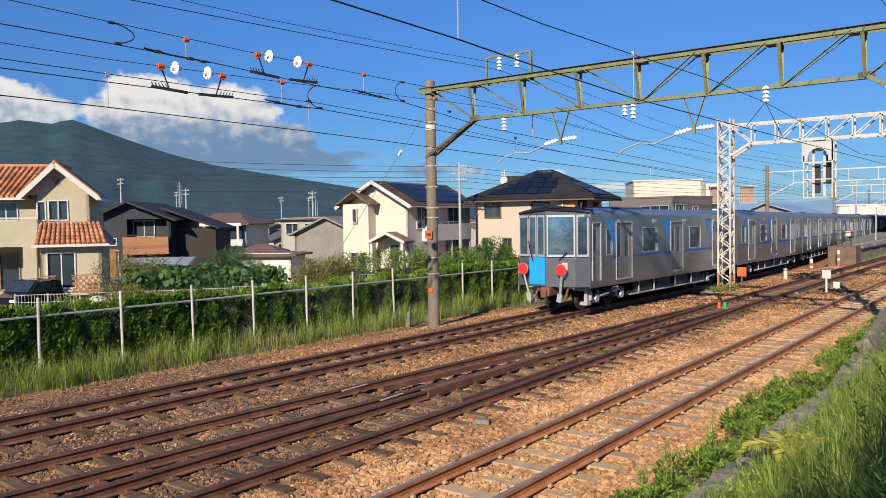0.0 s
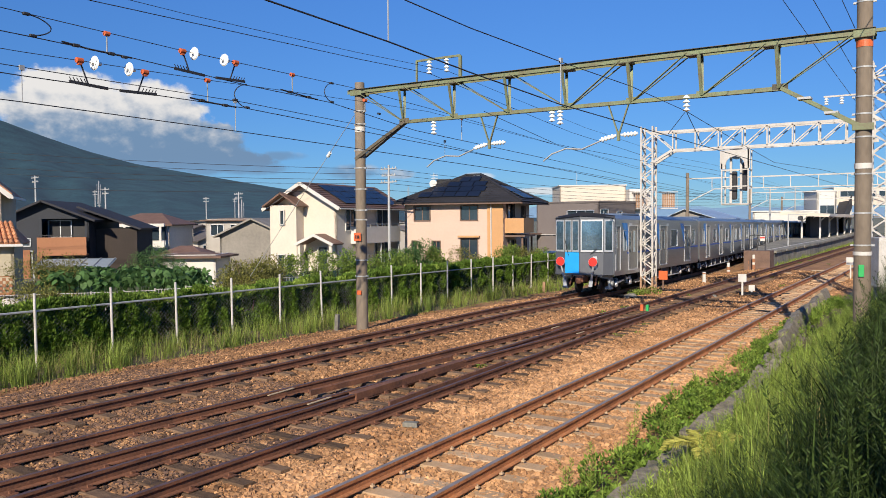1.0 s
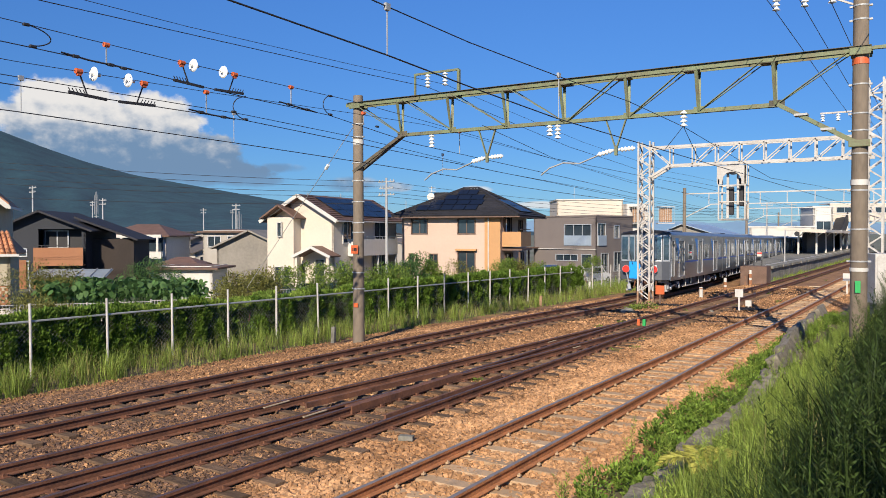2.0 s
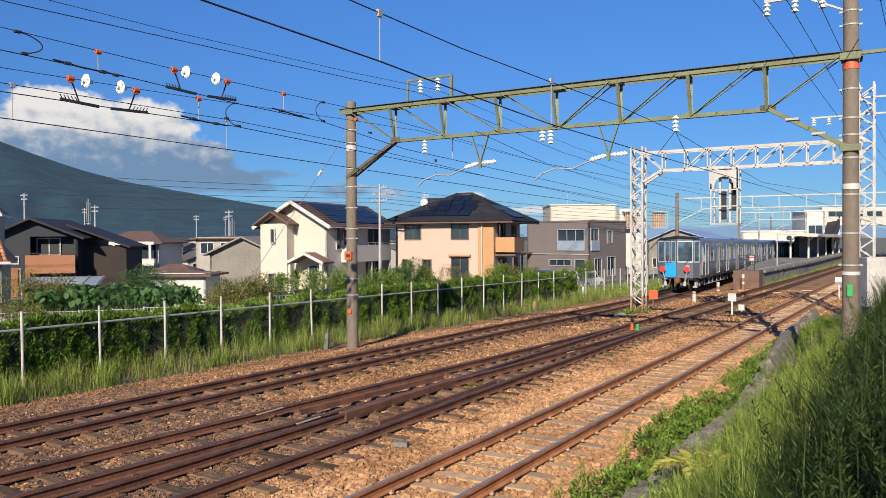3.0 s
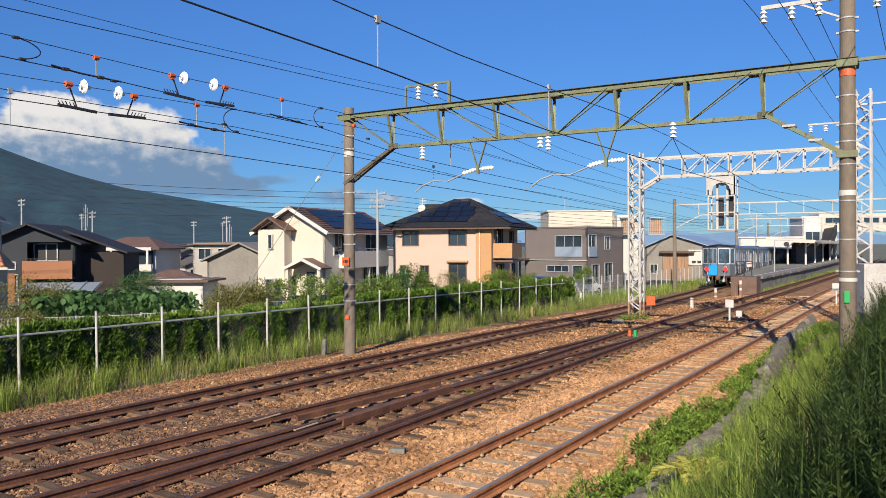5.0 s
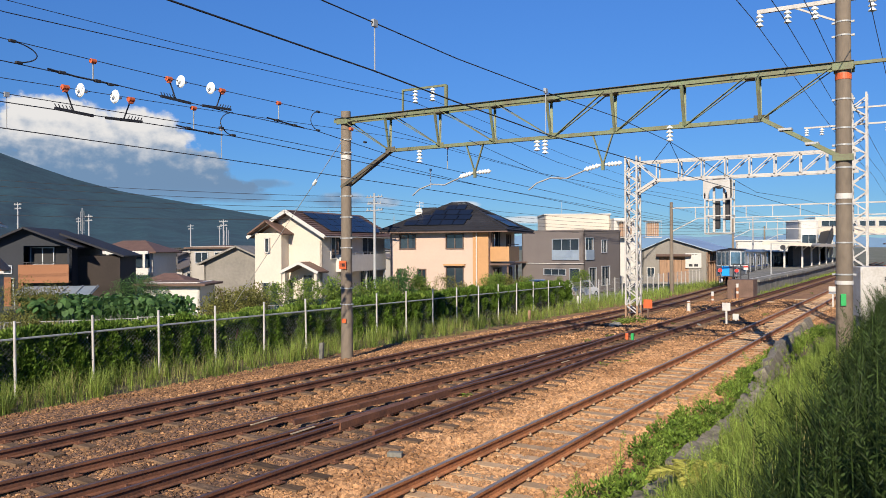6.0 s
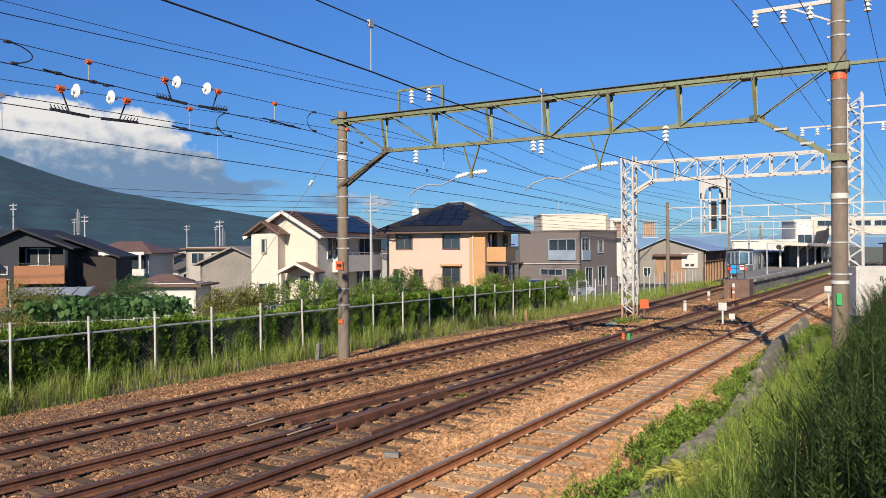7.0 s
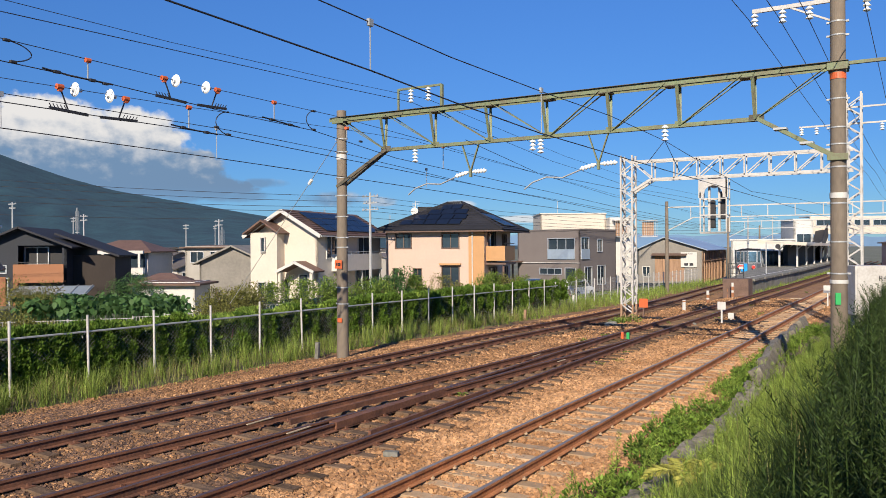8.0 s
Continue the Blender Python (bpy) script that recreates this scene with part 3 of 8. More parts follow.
def car_body(root, end):
    """One car about its middle: +y is the way it travels; end: it has the driver's front at -y."""
    h, w = CAR_L / 2, CAR_W / 2
    yn = -h + (0.5 if end else 0.0)
    doors = [-4.55, 0.35, 5.15] if end else [-4.9, 0.0, 4.9]
    wins = [(-2.95, -1.65), (1.75, 3.05), (6.2, 6.9)] if end else [(-3.15, -1.75), (1.75, 3.15), (6.1, 6.8), (-6.8, -6.1)]
    if end:
        wins.append((-5.95, -5.5))
    holes = [(d - 0.62, d + 0.62, FLOOR + 0.1, 2.86) for d in doors] + [(a0, b0, 1.82, 2.68) for a0, b0 in wins]
    if end:
        holes.append((-6.95, -6.4, FLOOR + 0.08, 2.86))
    for s in (-1, 1):
        bm = B()
        side_panel(bm, s * w, yn, h, FLOOR - 0.05, 3.04, holes)
        part("side_wall", bm, M["train"], root, "dull stainless steel side wall")
        bm = B()
        bar(bm, (s * (w - 0.04), yn, 3.09), (s * (w - 0.04), h, 3.09), 0.12, 0.12)
        part("cant_rail", bm, M["train"], root)
        bm = B()
        bar(bm, (s * (w + 0.012), yn, FLOOR - 0.07), (s * (w + 0.012), h, FLOOR - 0.07), 0.04, 0.1)
        part("sill_rail", bm, M["train"], root)
    bm = B()
    box(bm, (0, (yn + h) / 2, FLOOR), (CAR_W - 0.06, h - yn, 0.1))
    part("floor", bm, M["under"], root)
    for yy in ([h - 0.03] if end else [h - 0.03, -h + 0.03]):
        bm = B()
        box(bm, (0, yy, 2.0), (CAR_W - 0.06, 0.06, 2.1))
        part("end_wall", bm, M["train_front"], root)
    for k in range(4 if end else 5):
        yy = yn + 2.2 + k * 3.0
        for s in (-1, 1):
            bm = B()
            box(bm, (s * (w + 0.028), yy, 2.93), (0.012, 0.34, 0.12))
            part("lamp_box", bm, M["silver"], root)
    # roof: a shallow arch
    bm = B()
    prof = [(-w - 0.01, 3.08), (-w + 0.1, 3.2), (-w + 0.4, 3.31), (-0.5, 3.38), (0, ROOF), (0.5, 3.38), (w - 0.4, 3.31), (w - 0.1, 3.2), (w + 0.01, 3.08)]
    y0r = yn - (0.1 if end else 0)
    a0 = [bm.verts.new((x, y0r, z)) for x, z in prof]
    b0 = [bm.verts.new((x, h, z)) for x, z in prof]
    for i in range(len(prof) - 1):
        bm.faces.new((a0[i], a0[i + 1], b0[i + 1], b0[i]))
    bm.faces.new(a0[::-1])
    bm.faces.new(b0)
    bm.faces.new((a0[0], b0[0], b0[-1], a0[-1]))
    ro = part("roof", bm, M["train_roof"], root, "blue-grey ribbed car roof")
    bm = B()
    box(bm, (0, -2.6, 3.41), (1.2, 2.6, 0.08), bevel=0.03)
    part("roof_unit", bm, M["train_roof"], ro)
    # bench seats inside
    for s in (-1, 1):
        for q in (-2.2, 2.5):
            bm = B()
            box(bm, (s * 1.0, q, 1.25), (0.45, 2.6, 0.5))
            part("seat", bm, M["line"], root, "blue bench seat")
    for d in doors:
        for s in (-1, 1):
            for k in (-1, 1):
                dm = B()
                side_panel(dm, s * (w - 0.035), d + (0 if k > 0 else -0.61), d + (0.61 if k > 0 else 0), FLOOR + 0.1, 2.86,
                           [(d + k * 0.3 - 0.17, d + k * 0.3 + 0.17, 1.72, 2.66)], 0.03)
                do = part("door", dm, M["train_door"], root)
                gm = B()
                box(gm, (s * (w - 0.045), d + k * 0.3, 2.19), (0.012, 0.36, 0.96))
                part("door_window", gm, M["train_glass"], do)
            fm = B()
            for k in (-1, 1):
                bar(fm, (s * (w + 0.03), d + k * 0.64, FLOOR + 0.05), (s * (w + 0.03), d + k * 0.64, 2.9), 0.022, 0.028)
            bar(fm, (s * (w + 0.03), d - 0.64, 2.9), (s * (w + 0.03), d + 0.64, 2.9), 0.022, 0.028)
            bar(fm, (s * (w + 0.035), d - 0.64, FLOOR + 0.05), (s * (w + 0.035), d + 0.64, FLOOR + 0.05), 0.05, 0.04)
            part("door_frame", fm, M["silver"], root)
    for a0, b0 in wins:
        for s in (-1, 1):
            gm = B()
            box(gm, (s * (w - 0.01), (a0 + b0) / 2, 2.25), (0.012, b0 - a0, 0.86))
            wo = part("window", gm, M["train_glass"], root)
            fm = B()
            for z in (1.82, 2.68):
                bar(fm, (s * (w + 0.026), a0, z), (s * (w + 0.026), b0, z), 0.016, 0.028)
            for yy in (a0, b0):
                bar(fm, (s * (w + 0.026), yy, 1.82), (s * (w + 0.026), yy, 2.68), 0.016, 0.028)
            part("window_frame", fm, M["silver"], wo)
    # blue waist line and slanted blue flashes, between the doors
    edges = [yn + 1.65 if end else yn + 0.1] + [v for d in doors for v in (d - 0.68, d + 0.68)] + [h - 0.05]
    for s in (-1, 1):
        bm = B()
        for a0, b0 in zip(edges[::2], edges[1::2]):
            box(bm, (s * (w + 0.028), (a0 + b0) / 2, 1.72), (0.006, b0 - a0, 0.075))
        part("waist_stripe", bm, M["line"], root, "thin dark blue waist stripe")
        for k, a0 in enumerate(edges[2::2]):
            if k > (3 if end else 2):
                continue
            bm = B()
            yy = edges[1::2][k] - 0.05
            pts = [(yy - 0.85, 3.0), (yy - 0.14, 3.0), (yy - 0.03, 2.5), (yy, 1.85), (yy - 0.34, 2.4)]
            vs = [bm.verts.new((s * (w + 0.029), y, z)) for y, z in pts]
            v2 = [bm.verts.new((s * (w + 0.034), y, z)) for y, z in pts]
            bm.faces.new(vs)
            bm.faces.new(v2[::-1])
            for i in range(5):
                bm.faces.new((vs[i], v2[i], v2[(i + 1) % 5], vs[(i + 1) % 5]))
            part("blue_flash", bm, M["flash"], root, "curved bright blue flash")
    # under the floor
    for k, (yy, ln) in enumerate(((-2.6, 1.6), (-0.6, 1.4), (1.2, 1.5), (2.9, 1.2))):
        for s in (-1, 1):
            bm = B()
            box(bm, (s * 0.85, yy, 0.6), (0.6, ln, 0.46 - 0.06 * (k % 2)), bevel=0.02)
            part("equipment_box", bm, M["under"], root, "dark equipment box under the floor")
    bm = B()
    for s in (-1, 1):
        bar(bm, (s * 1.12, -3.9, 0.42), (s * 1.12, 3.9, 0.42), 0.05, 0.09)
        for k in range(12):
            box(bm, (s * 1.17, -3.6 + k * 0.65, 0.36), (0.04, 0.25, 0.1))
    part("pipe", bm, M["under"], root)
    for s in (-1, 1):
        bm = B()
        tube(bm, (s * 1.2, -3.9, 0.36), (s * 1.2, 3.7, 0.36), 0.03, 6)
        part("conduit", bm, M["silver"], root, "pale conduit below the floor")
        for yy in (-3.1, -1.7, 0.4, 2.2):
            bm = B()
            bar(bm, (s * 1.2, yy, 0.36), (s * 1.2, yy, FLOOR - 0.1), 0.05)
            part("hanger", bm, M["galv"], root)
    for yy in (-5.35, 5.35):
        bogie(root, yy)
    if not end:
        return
    # the driver's front: plan points from the far corner to the near one
    front = [(-1.28, -h + 0.5), (-1.26, -h + 0.40), (-0.02, -h), (0.92, -h + 0.22), (1.28, -h + 0.52)]

    def panel(i, u0, u1, z0, z1, out, name, mat, parent, label="", thick=0.04, seg=None):
        p, q = Vector((*front[i], 0)), Vector((*front[i + 1], 0))
        n = Vector(((q - p).y, -(q - p).x, 0)).normalized()
        a1, b1 = p.lerp(q, u0) + n * out, p.lerp(q, u1) + n * out
        pm = B()
        prism(pm, [(a1.x, a1.y), (b1.x, b1.y), (b1.x - n.x * thick, b1.y - n.y * thick), (a1.x - n.x * thick, a1.y - n.y * thick)], z0, z1)
        return part(name, pm, mat, parent, label)

    bm = B()
    poly = front + [(1.28, -h + 0.6), (-1.28, -h + 0.6)]
    prism(bm, poly, FLOOR - 0.08, 1.78)
    prism(bm, poly, 3.16, 3.27)
    for i in (0, 2, 3, 4):
        x, y = front[i]
        tube(bm, (x * 0.985, y + 0.06, 1.7), (x * 0.985, y + 0.06, 3.2), 0.07, 8)
    fr = part("front", bm, M["train_front"], root, "grey V-shaped driver's front")
    # overhanging dark roof lip
    bm = B()
    lip = [(x * 1.02, y - 0.06) for x, y in front] + [(1.2, -h + 0.9), (-1.2, -h + 0.9)]
    lo = [bm.verts.new((x, y, 3.2 + 0.1 * (1 - (x / 1.3) ** 2))) for x, y in lip]
    hi = [bm.verts.new((x * 0.93, y + 0.22, 3.30 + 0.17 * (1 - (x / 1.3) ** 2))) for x, y in lip]
    bm.faces.new(hi)
    bm.faces.new(lo[::-1])
    for i in range(len(lip)):
        j = (i + 1) % len(lip)
        bm.faces.new((lo[i], lo[j], hi[j], hi[i]))
    part("roof_lip", bm, M["black"], fr, "black rounded roof edge")
    # windows: slim corner pane, door with two panes, big windscreen, near corner pane
    for i, u0, u1 in ((1, 0.03, 0.36), (1, 0.40, 0.66), (1, 0.70, 0.96), (2, 0.04, 0.99), (3, 0.06, 0.92)):
        fw = panel(i, u0, u1, 1.80, 3.15, 0.012, "window_frame", M["silver"], fr, "pale silver window surround")
        du = 0.04 if i == 2 else 0.03 if i == 1 else 0.12
        gl = panel(i, u0 + du, u1 - du, 1.88, 3.08, 0.02, "front_window", M["train_glass"], fw, "dark reflecting cab window")
        gl["label"] = "dark reflecting cab window"
    panel(1, 0.40, 0.97, FLOOR - 0.02, 1.78, 0.015, "blue_panel", M["blue"], fr, "bright blue lower door panel")
    panel(2, 0.56, 0.74, 1.12, 1.62, 0.015, "step_panel", M["silver"], fr, "small grey lamp panel")
    lg = B()
    yy = -h + 0.115
    prism(lg, [(0.30, yy - 0.03), (0.50, yy + 0.025), (0.50, yy + 0.045), (0.30, yy - 0.01)], 1.43, 1.49)
    prism(lg, [(0.375, yy - 0.012), (0.425, yy + 0.005), (0.425, yy + 0.02), (0.375, yy + 0.008)], 1.30, 1.44)
    part("emblem", lg, M["white"], fr, "small white emblem")
    for x, i in ((-0.88, 1), (0.60, 2)):
        y = -h + (0.40 * -x / 1.26 if x < 0 else 0.22 * x / 0.92) - 0.28
        bm = B()
        tube(bm, (x, y, 1.40), (x, y - 0.02, 1.40), 0.182, 32)
        di = part("tail_disc", bm, M["red"], root, "round red tail board")
        bm = B()
        tube(bm, (x, y + 0.012, 1.40), (x, y - 0.008, 1.40), 0.19, 32)
        bar(bm, (x, y + 0.02, 1.3), (x, y + 0.32, 1.3), 0.04)
        bar(bm, (x, y + 0.04, 1.25), (x + 0.12 * (1 if x < 0 else -1), y + 0.14, 0.62), 0.07, 0.05)
        bar(bm, (x + 0.12 * (1 if x < 0 else -1), y + 0.14, 0.62), (x + 0.16 * (1 if x < 0 else -1), y + 0.14, 0.36), 0.05, 0.16)
        part("disc_bracket", bm, M["silver"], di)
    for u, z0 in ((-0.55, 1.66), (0.42, 1.70)):
        bm = B()
        y = -h + 0.13 - 0.04
        bar(bm, (u, y - 0.02, z0), (u - 0.16 if u < 0 else u + 0.28, y - 0.03, z0 + (0.66 if u < 0 else 0.25)), 0.025)
        part("wiper", bm, M["black"], fr)
    bm = B()
    box(bm, (0.0, -h + 0.2, 0.68), (0.34, 0.7, 0.3), bevel=0.05)
    box(bm, (0.0, -h - 0.1, 0.62), (0.2, 0.3, 0.26), bevel=0.04)
    for x in (-0.45, 0.4, 0.62):
        tube(bm, (x, -h + 0.3, 0.82), (x * 1.05, -h + 0.02, 0.42), 0.035, 6)
    part("coupler", bm, M["rust_dark"], root, "rusty coupler with hoses")
    bm = B()
    box(bm, (0, -h + 0.35, 0.86), (1.7, 0.12, 0.16))
    part("buffer_beam", bm, M["galv"], root, "grey steel front beam")
    for s in (-1, 1):
        bm = B()
        bar(bm, (s * 0.95, -h + 0.9, 0.8), (s * 0.95, -h + 0.9, 0.25), 0.1, 0.12)
        box(bm, (s * 0.95, -h + 0.85, 0.28), (0.26, 0.3, 0.1))
        bar(bm, (s * 0.6, -h + 0.7, 0.75), (s * 1.1, -h + 0.9, 0.72), 0.12)
        part("guard", bm, M["galv"], root, "grey steel rail guard")
    # near side cab door, number plate kept plain
    for s in (-1, 1):
        dm = B()
        side_panel(dm, s * (w - 0.03), -6.95, -6.4, FLOOR + 0.08, 2.86, [(-6.83, -6.52, 1.95, 2.66)], 0.03)
        do = part("cab_door", dm, M["train_door"], root)
        gm = B()
        box(gm, (s * (w - 0.04), -6.675, 2.3), (0.012, 0.34, 0.74))
        part("door_window", gm, M["train_glass"], do)
        fm = B()
        for yy in (-6.97, -6.38):
            tube(fm, (s * (w + 0.04), yy, FLOOR + 0.1), (s * (w + 0.04), yy, 2.85), 0.018, 6)
        bar(fm, (s * (w + 0.035), -6.97, 2.88), (s * (w + 0.035), -6.38, 2.88), 0.03)
        part("handrail", fm, M["silver"], do)


def nose_y(t):
    return 22.31 + 8.4646 * t + 0.29759 * t * t - 0.032969 * t ** 3


def car_pose(y):
    """The pose of a car whose rear end is at y along the far line."""
    c = y + CAR_L / 2
    a0, b0 = Vector((line_x(c - 5.35), c - 5.35, drop(c - 5.35))), Vector((line_x(c + 5.35), c + 5.35, drop(c + 5.35)))
    d = b0 - a0
    m = (a0 + b0) / 2
    return pose(m.x, m.y, m.z, math.degrees(math.asin(d.z / d.length)), 0, math.degrees(math.atan2(-d.x, d.y)))


def train():
    first = thing("train_car", "silver metro end car with blue front panel and red tail discs", "train car", group="cars of the train")
    car_body(first, True)
    CARS.append((first, 0.0))
    second = thing("train_car", "silver metro car with blue waist stripe and sliding doors", "train car", group="cars of the train")
    car_body(second, False)
    CARS.append((second, CAR_L + 0.4))
    for k in range(2, 6):
        CARS.append((copy_thing(second, Matrix()), k * (CAR_L + 0.4)))


train()


# ---- overhead line structures ----
def insulator(bm, p, n=3, r=0.1):
    """A stack of porcelain sheds hanging from p, turned in one piece."""
    x, y, z = p
    prof = [(0.0, 0.025)]
    for k in range(n):
        a0 = (k + 0.15) / n
        prof += [(a0, r * 0.42), (a0 + 0.45 / n, r * 0.95), (a0 + 0.6 / n, r), (a0 + 0.7 / n, r * 0.4)]
    prof.append((1.0, 0.03))
    lathe(bm, (x, y, z), (x, y, z - 0.09 * n - 0.04), prof)


def concrete_pole(root, x, y, z0, z1, r0, r1, bands):
    bm = B()
    tube(bm, (x, y, z0), (x, y, z1), r0, 24, r1)
    po = part("pole", bm, M["pole"], root, "weathered tapered concrete pole")
    for z in bands:
        bm = B()
        rr = r0 + (r1 - r0) * (z - z0) / (z1 - z0)
        tube(bm, (x, y, z - 0.016), (x, y, z + 0.016), rr + 0.01, 20)
        box(bm, (x - rr - 0.03, y, z), (0.08, 0.05, 0.04))
        box(bm, (x + rr + 0.03, y, z), (0.08, 0.05, 0.04))
        part("band", bm, M["galv"], po)
    return po


GY = 19.58


def green_gantry():
    root = thing("overhead_gantry", "pale green rust-streaked steel lattice gantry on concrete poles over the tracks", "gantry")
    pl = concrete_pole(root, -15.42, GY, -0.6, 7.38, 0.185, 0.15, (6.5, 6.1, 5.3, 4.75, 4.1, 3.45, 3.15, 1.9, 1.4))
    pr = concrete_pole(root, -1.57, GY, 0.1, 11.5, 0.178, 0.145, (8.05, 7.75, 6.35, 5.72, 5.35, 4.85, 4.05, 3.2, 2.5))
    bm = B()
    tube(bm, (-15.42, GY, 5.86), (-15.42, GY, 6.02), 0.168, 24)
    part("white_band", bm, M["white"], pl, "white painted band")
    bm = B()
    tube(bm, (-1.57, GY, 4.16), (-1.57, GY, 4.28), 0.182, 24)
    part("white_band", bm, M["white"], pr, "white painted band")
    bm = B()
    tube(bm, (-1.57, GY, 2.28), (-1.57, GY, 2.36), 0.19, 24)
    part("white_band", bm, M["white"], pr, "white painted band")
    bm = B()
    tube(bm, (-1.57, GY, 6.78), (-1.57, GY, 6.92), 0.168, 24)
    part("warning_band", bm, M["orange"], pr, "faded orange band")
    bm = B()
    box(bm, (-15.42, GY - 0.195, 2.62), (0.27, 0.02, 0.26), bevel=0.004)
    part("number_plate", bm, M["orange"], pl, "small orange plate with dark marks")
    bm = B()
    for k, wd in ((-0.06, 0.03), (0.0, 0.05), (0.06, 0.05)):
        box(bm, (-15.42 + k, GY - 0.207, 2.62), (wd, 0.004, 0.1))
    part("mark", bm, M["black"], pl)
    bm = B()
    box(bm, (-15.38, GY - 0.195, 0.9), (0.16, 0.02, 0.13))
    part("small_plate", bm, M["orange"], pl)
    # a beam of triangular section: two top chords under a dark flange, one bottom chord
    ZT, ZB, d = 7.08, 6.06, 0.18
    for sd in (-1, 1):
        bm = B()
        bar(bm, (-15.75, GY + sd * d, ZT), (-1.35, GY + sd * d, ZT), 0.014, 0.11)
        bar(bm, (-15.75, GY + sd * (d - 0.05), ZT + 0.05), (-1.35, GY + sd * (d - 0.05), ZT + 0.05), 0.1, 0.012)
        part("top_chord", bm, M["green"], root)
        bm = B()
        bar(bm, (-15.7, GY + sd * d, ZT + 0.068), (-1.35, GY + sd * d, ZT + 0.068), 0.13, 0.012)
        part("cover_strip", bm, M["green_dark"], root, "dark rust-stained top flange")
        for x0, z0, x1, z1, mt in ((-13.7, ZB, -15.5, 5.02, "green_dark"), (-3.25, ZB, -1.62, 5.08, "green")):
            bm = B()
            bar(bm, (x0, GY + sd * 0.05, z0), (x1, GY + sd * 0.15, z1), 0.06, 0.09)
            part("knee_brace", bm, M[mt], root)
        for x in (-13.84, -12.09, -10.3, -8.6, -6.82, -5.07, -3.34):
            bm = B()
            bar(bm, (x, GY + sd * d, ZT), (x + (0.07 if x < -8 else 0.04), GY + sd * 0.03, ZB), 0.075, 0.016)
            bar(bm, (x + 0.03, GY + sd * (d - 0.02), ZT), (x + (0.07 if x < -8 else 0.06), GY + sd * 0.03, ZB), 0.016, 0.06)
            part("post", bm, M["green"], root)
        for x0, x1 in ((-15.4, -13.8), (-13.64, -12.0), (-11.91, -10.27), (-10.12, -8.55), (-7.0, -8.41), (-5.34, -6.71), (-3.55, -4.98), (-1.75, -3.24)):
            bm = B()
            bar(bm, (x0, GY + sd * d, ZT), (x1, GY + sd * 0.03, ZB + 0.02), 0.07, 0.016)
            part("diagonal", bm, M["green"], root)
    bm = B()
    bar(bm, (-13.75, GY, ZB), (-3.2, GY, ZB), 0.016, 0.1)
    bar(bm, (-13.75, GY, ZB - 0.045), (-3.2, GY, ZB - 0.045), 0.13, 0.014)
    part("bottom_chord", bm, M["green"], root)
    for x, z in ((-13.74, ZB), (-12.0, ZB), (-10.26, ZB), (-8.5, ZB), (-6.77, ZB), (-5.02, ZB), (-3.27, ZB)):
        bm = B()
        box(bm, (x, GY - 0.012, z + 0.02), (0.34 if x < -13 or x > -4 else 0.26, 0.014, 0.17))
        part("gusset", bm, M["green_dark"] if x < -13 or x > -4 else M["green"], root)
    for x in (-13.75, -12.0, -10.2, -8.5, -6.9, -5.2, -3.45):
        bm = B()
        box(bm, (x, GY, ZT - 0.05), (0.34, 2 * d, 0.05))
        part("tie_plate", bm, M["green_dark"], root, "dark plate under the top chords")
    for x in (-15.42, -1.57):
        bm = B()
        box(bm, (x, GY - 0.19, ZT - 0.02), (0.42, 0.05, 0.19), bevel=0.012)
        part("pole_clamp", bm, M["green"], root)
        bm = B()
        box(bm, (x, GY + 0.19, ZT - 0.02), (0.42, 0.05, 0.19), bevel=0.012)
        part("pole_clamp", bm, M["green"], root)
    bm = B()
    box(bm, (-1.57, GY - 0.18, 5.06), (0.42, 0.06, 0.15), bevel=0.012)
    part("pole_clamp", bm, M["green"], root)
    for x, z in ((-2.75, 5.78), (-2.2, 5.42)):
        bm = B()
        box(bm, (x, GY, z), (0.28, 0.3, 0.05))
        part("brace_clip", bm, M["galv"], root)
    bm = B()
    bar(bm, (-1.35, GY, ZT + 0.04), (2.4, GY, ZT + 0.04), 0.09, 0.07)
    part("outer_arm", bm, M["green"], root, "green arm past the tall pole")
    # V hangers below
    for x, z in ((-10.85, 5.24), (-7.10, 5.24)):
        bm = B()
        bar(bm, (x - 0.28, GY, ZB), (x, GY, z), 0.06, 0.03)
        bar(bm, (x + 0.28, GY, ZB), (x, GY, z), 0.06, 0.03)
        bar(bm, (x, GY, z + 0.1), (x, GY, z - 0.14), 0.07, 0.07)
        part("hanger", bm, M["green"], root)
        for sx, tilt in ((-1, -0.1), (1, 0.02)):
            bm = B()
            lathe(bm, (x + sx * 0.06, GY, z), (x + sx * 0.5, GY, z + tilt), [(0, 0.03)] + [(u, r) for k in range(4) for u, r in ((0.15 + k * 0.2, 0.04), (0.22 + k * 0.2, 0.066), (0.26 + k * 0.2, 0.066), (0.3 + k * 0.2, 0.04))] + [(1, 0.03)])
            part("strut_insulator", bm, M["porcelain"], root, "white ribbed strut insulator")
    # frame above the beam with the feeder insulators
    bm = B()
    for x, z in ((-13.28, 7.82), (-11.78, 7.8)):
        bar(bm, (x, GY, ZT), (x, GY, z), 0.05 if x < -12 else 0.08)
    bar(bm, (-13.28, GY, 7.8), (-11.78, GY, 7.8), 0.06)
    part("feeder_frame", bm, M["green"], root)
    for x in (-12.84, -12.24):
        bm = B()
        insulator(bm, (x, GY, 7.78), 4, 0.085)
        part("insulator", bm, M["porcelain"], root, "white porcelain insulator")
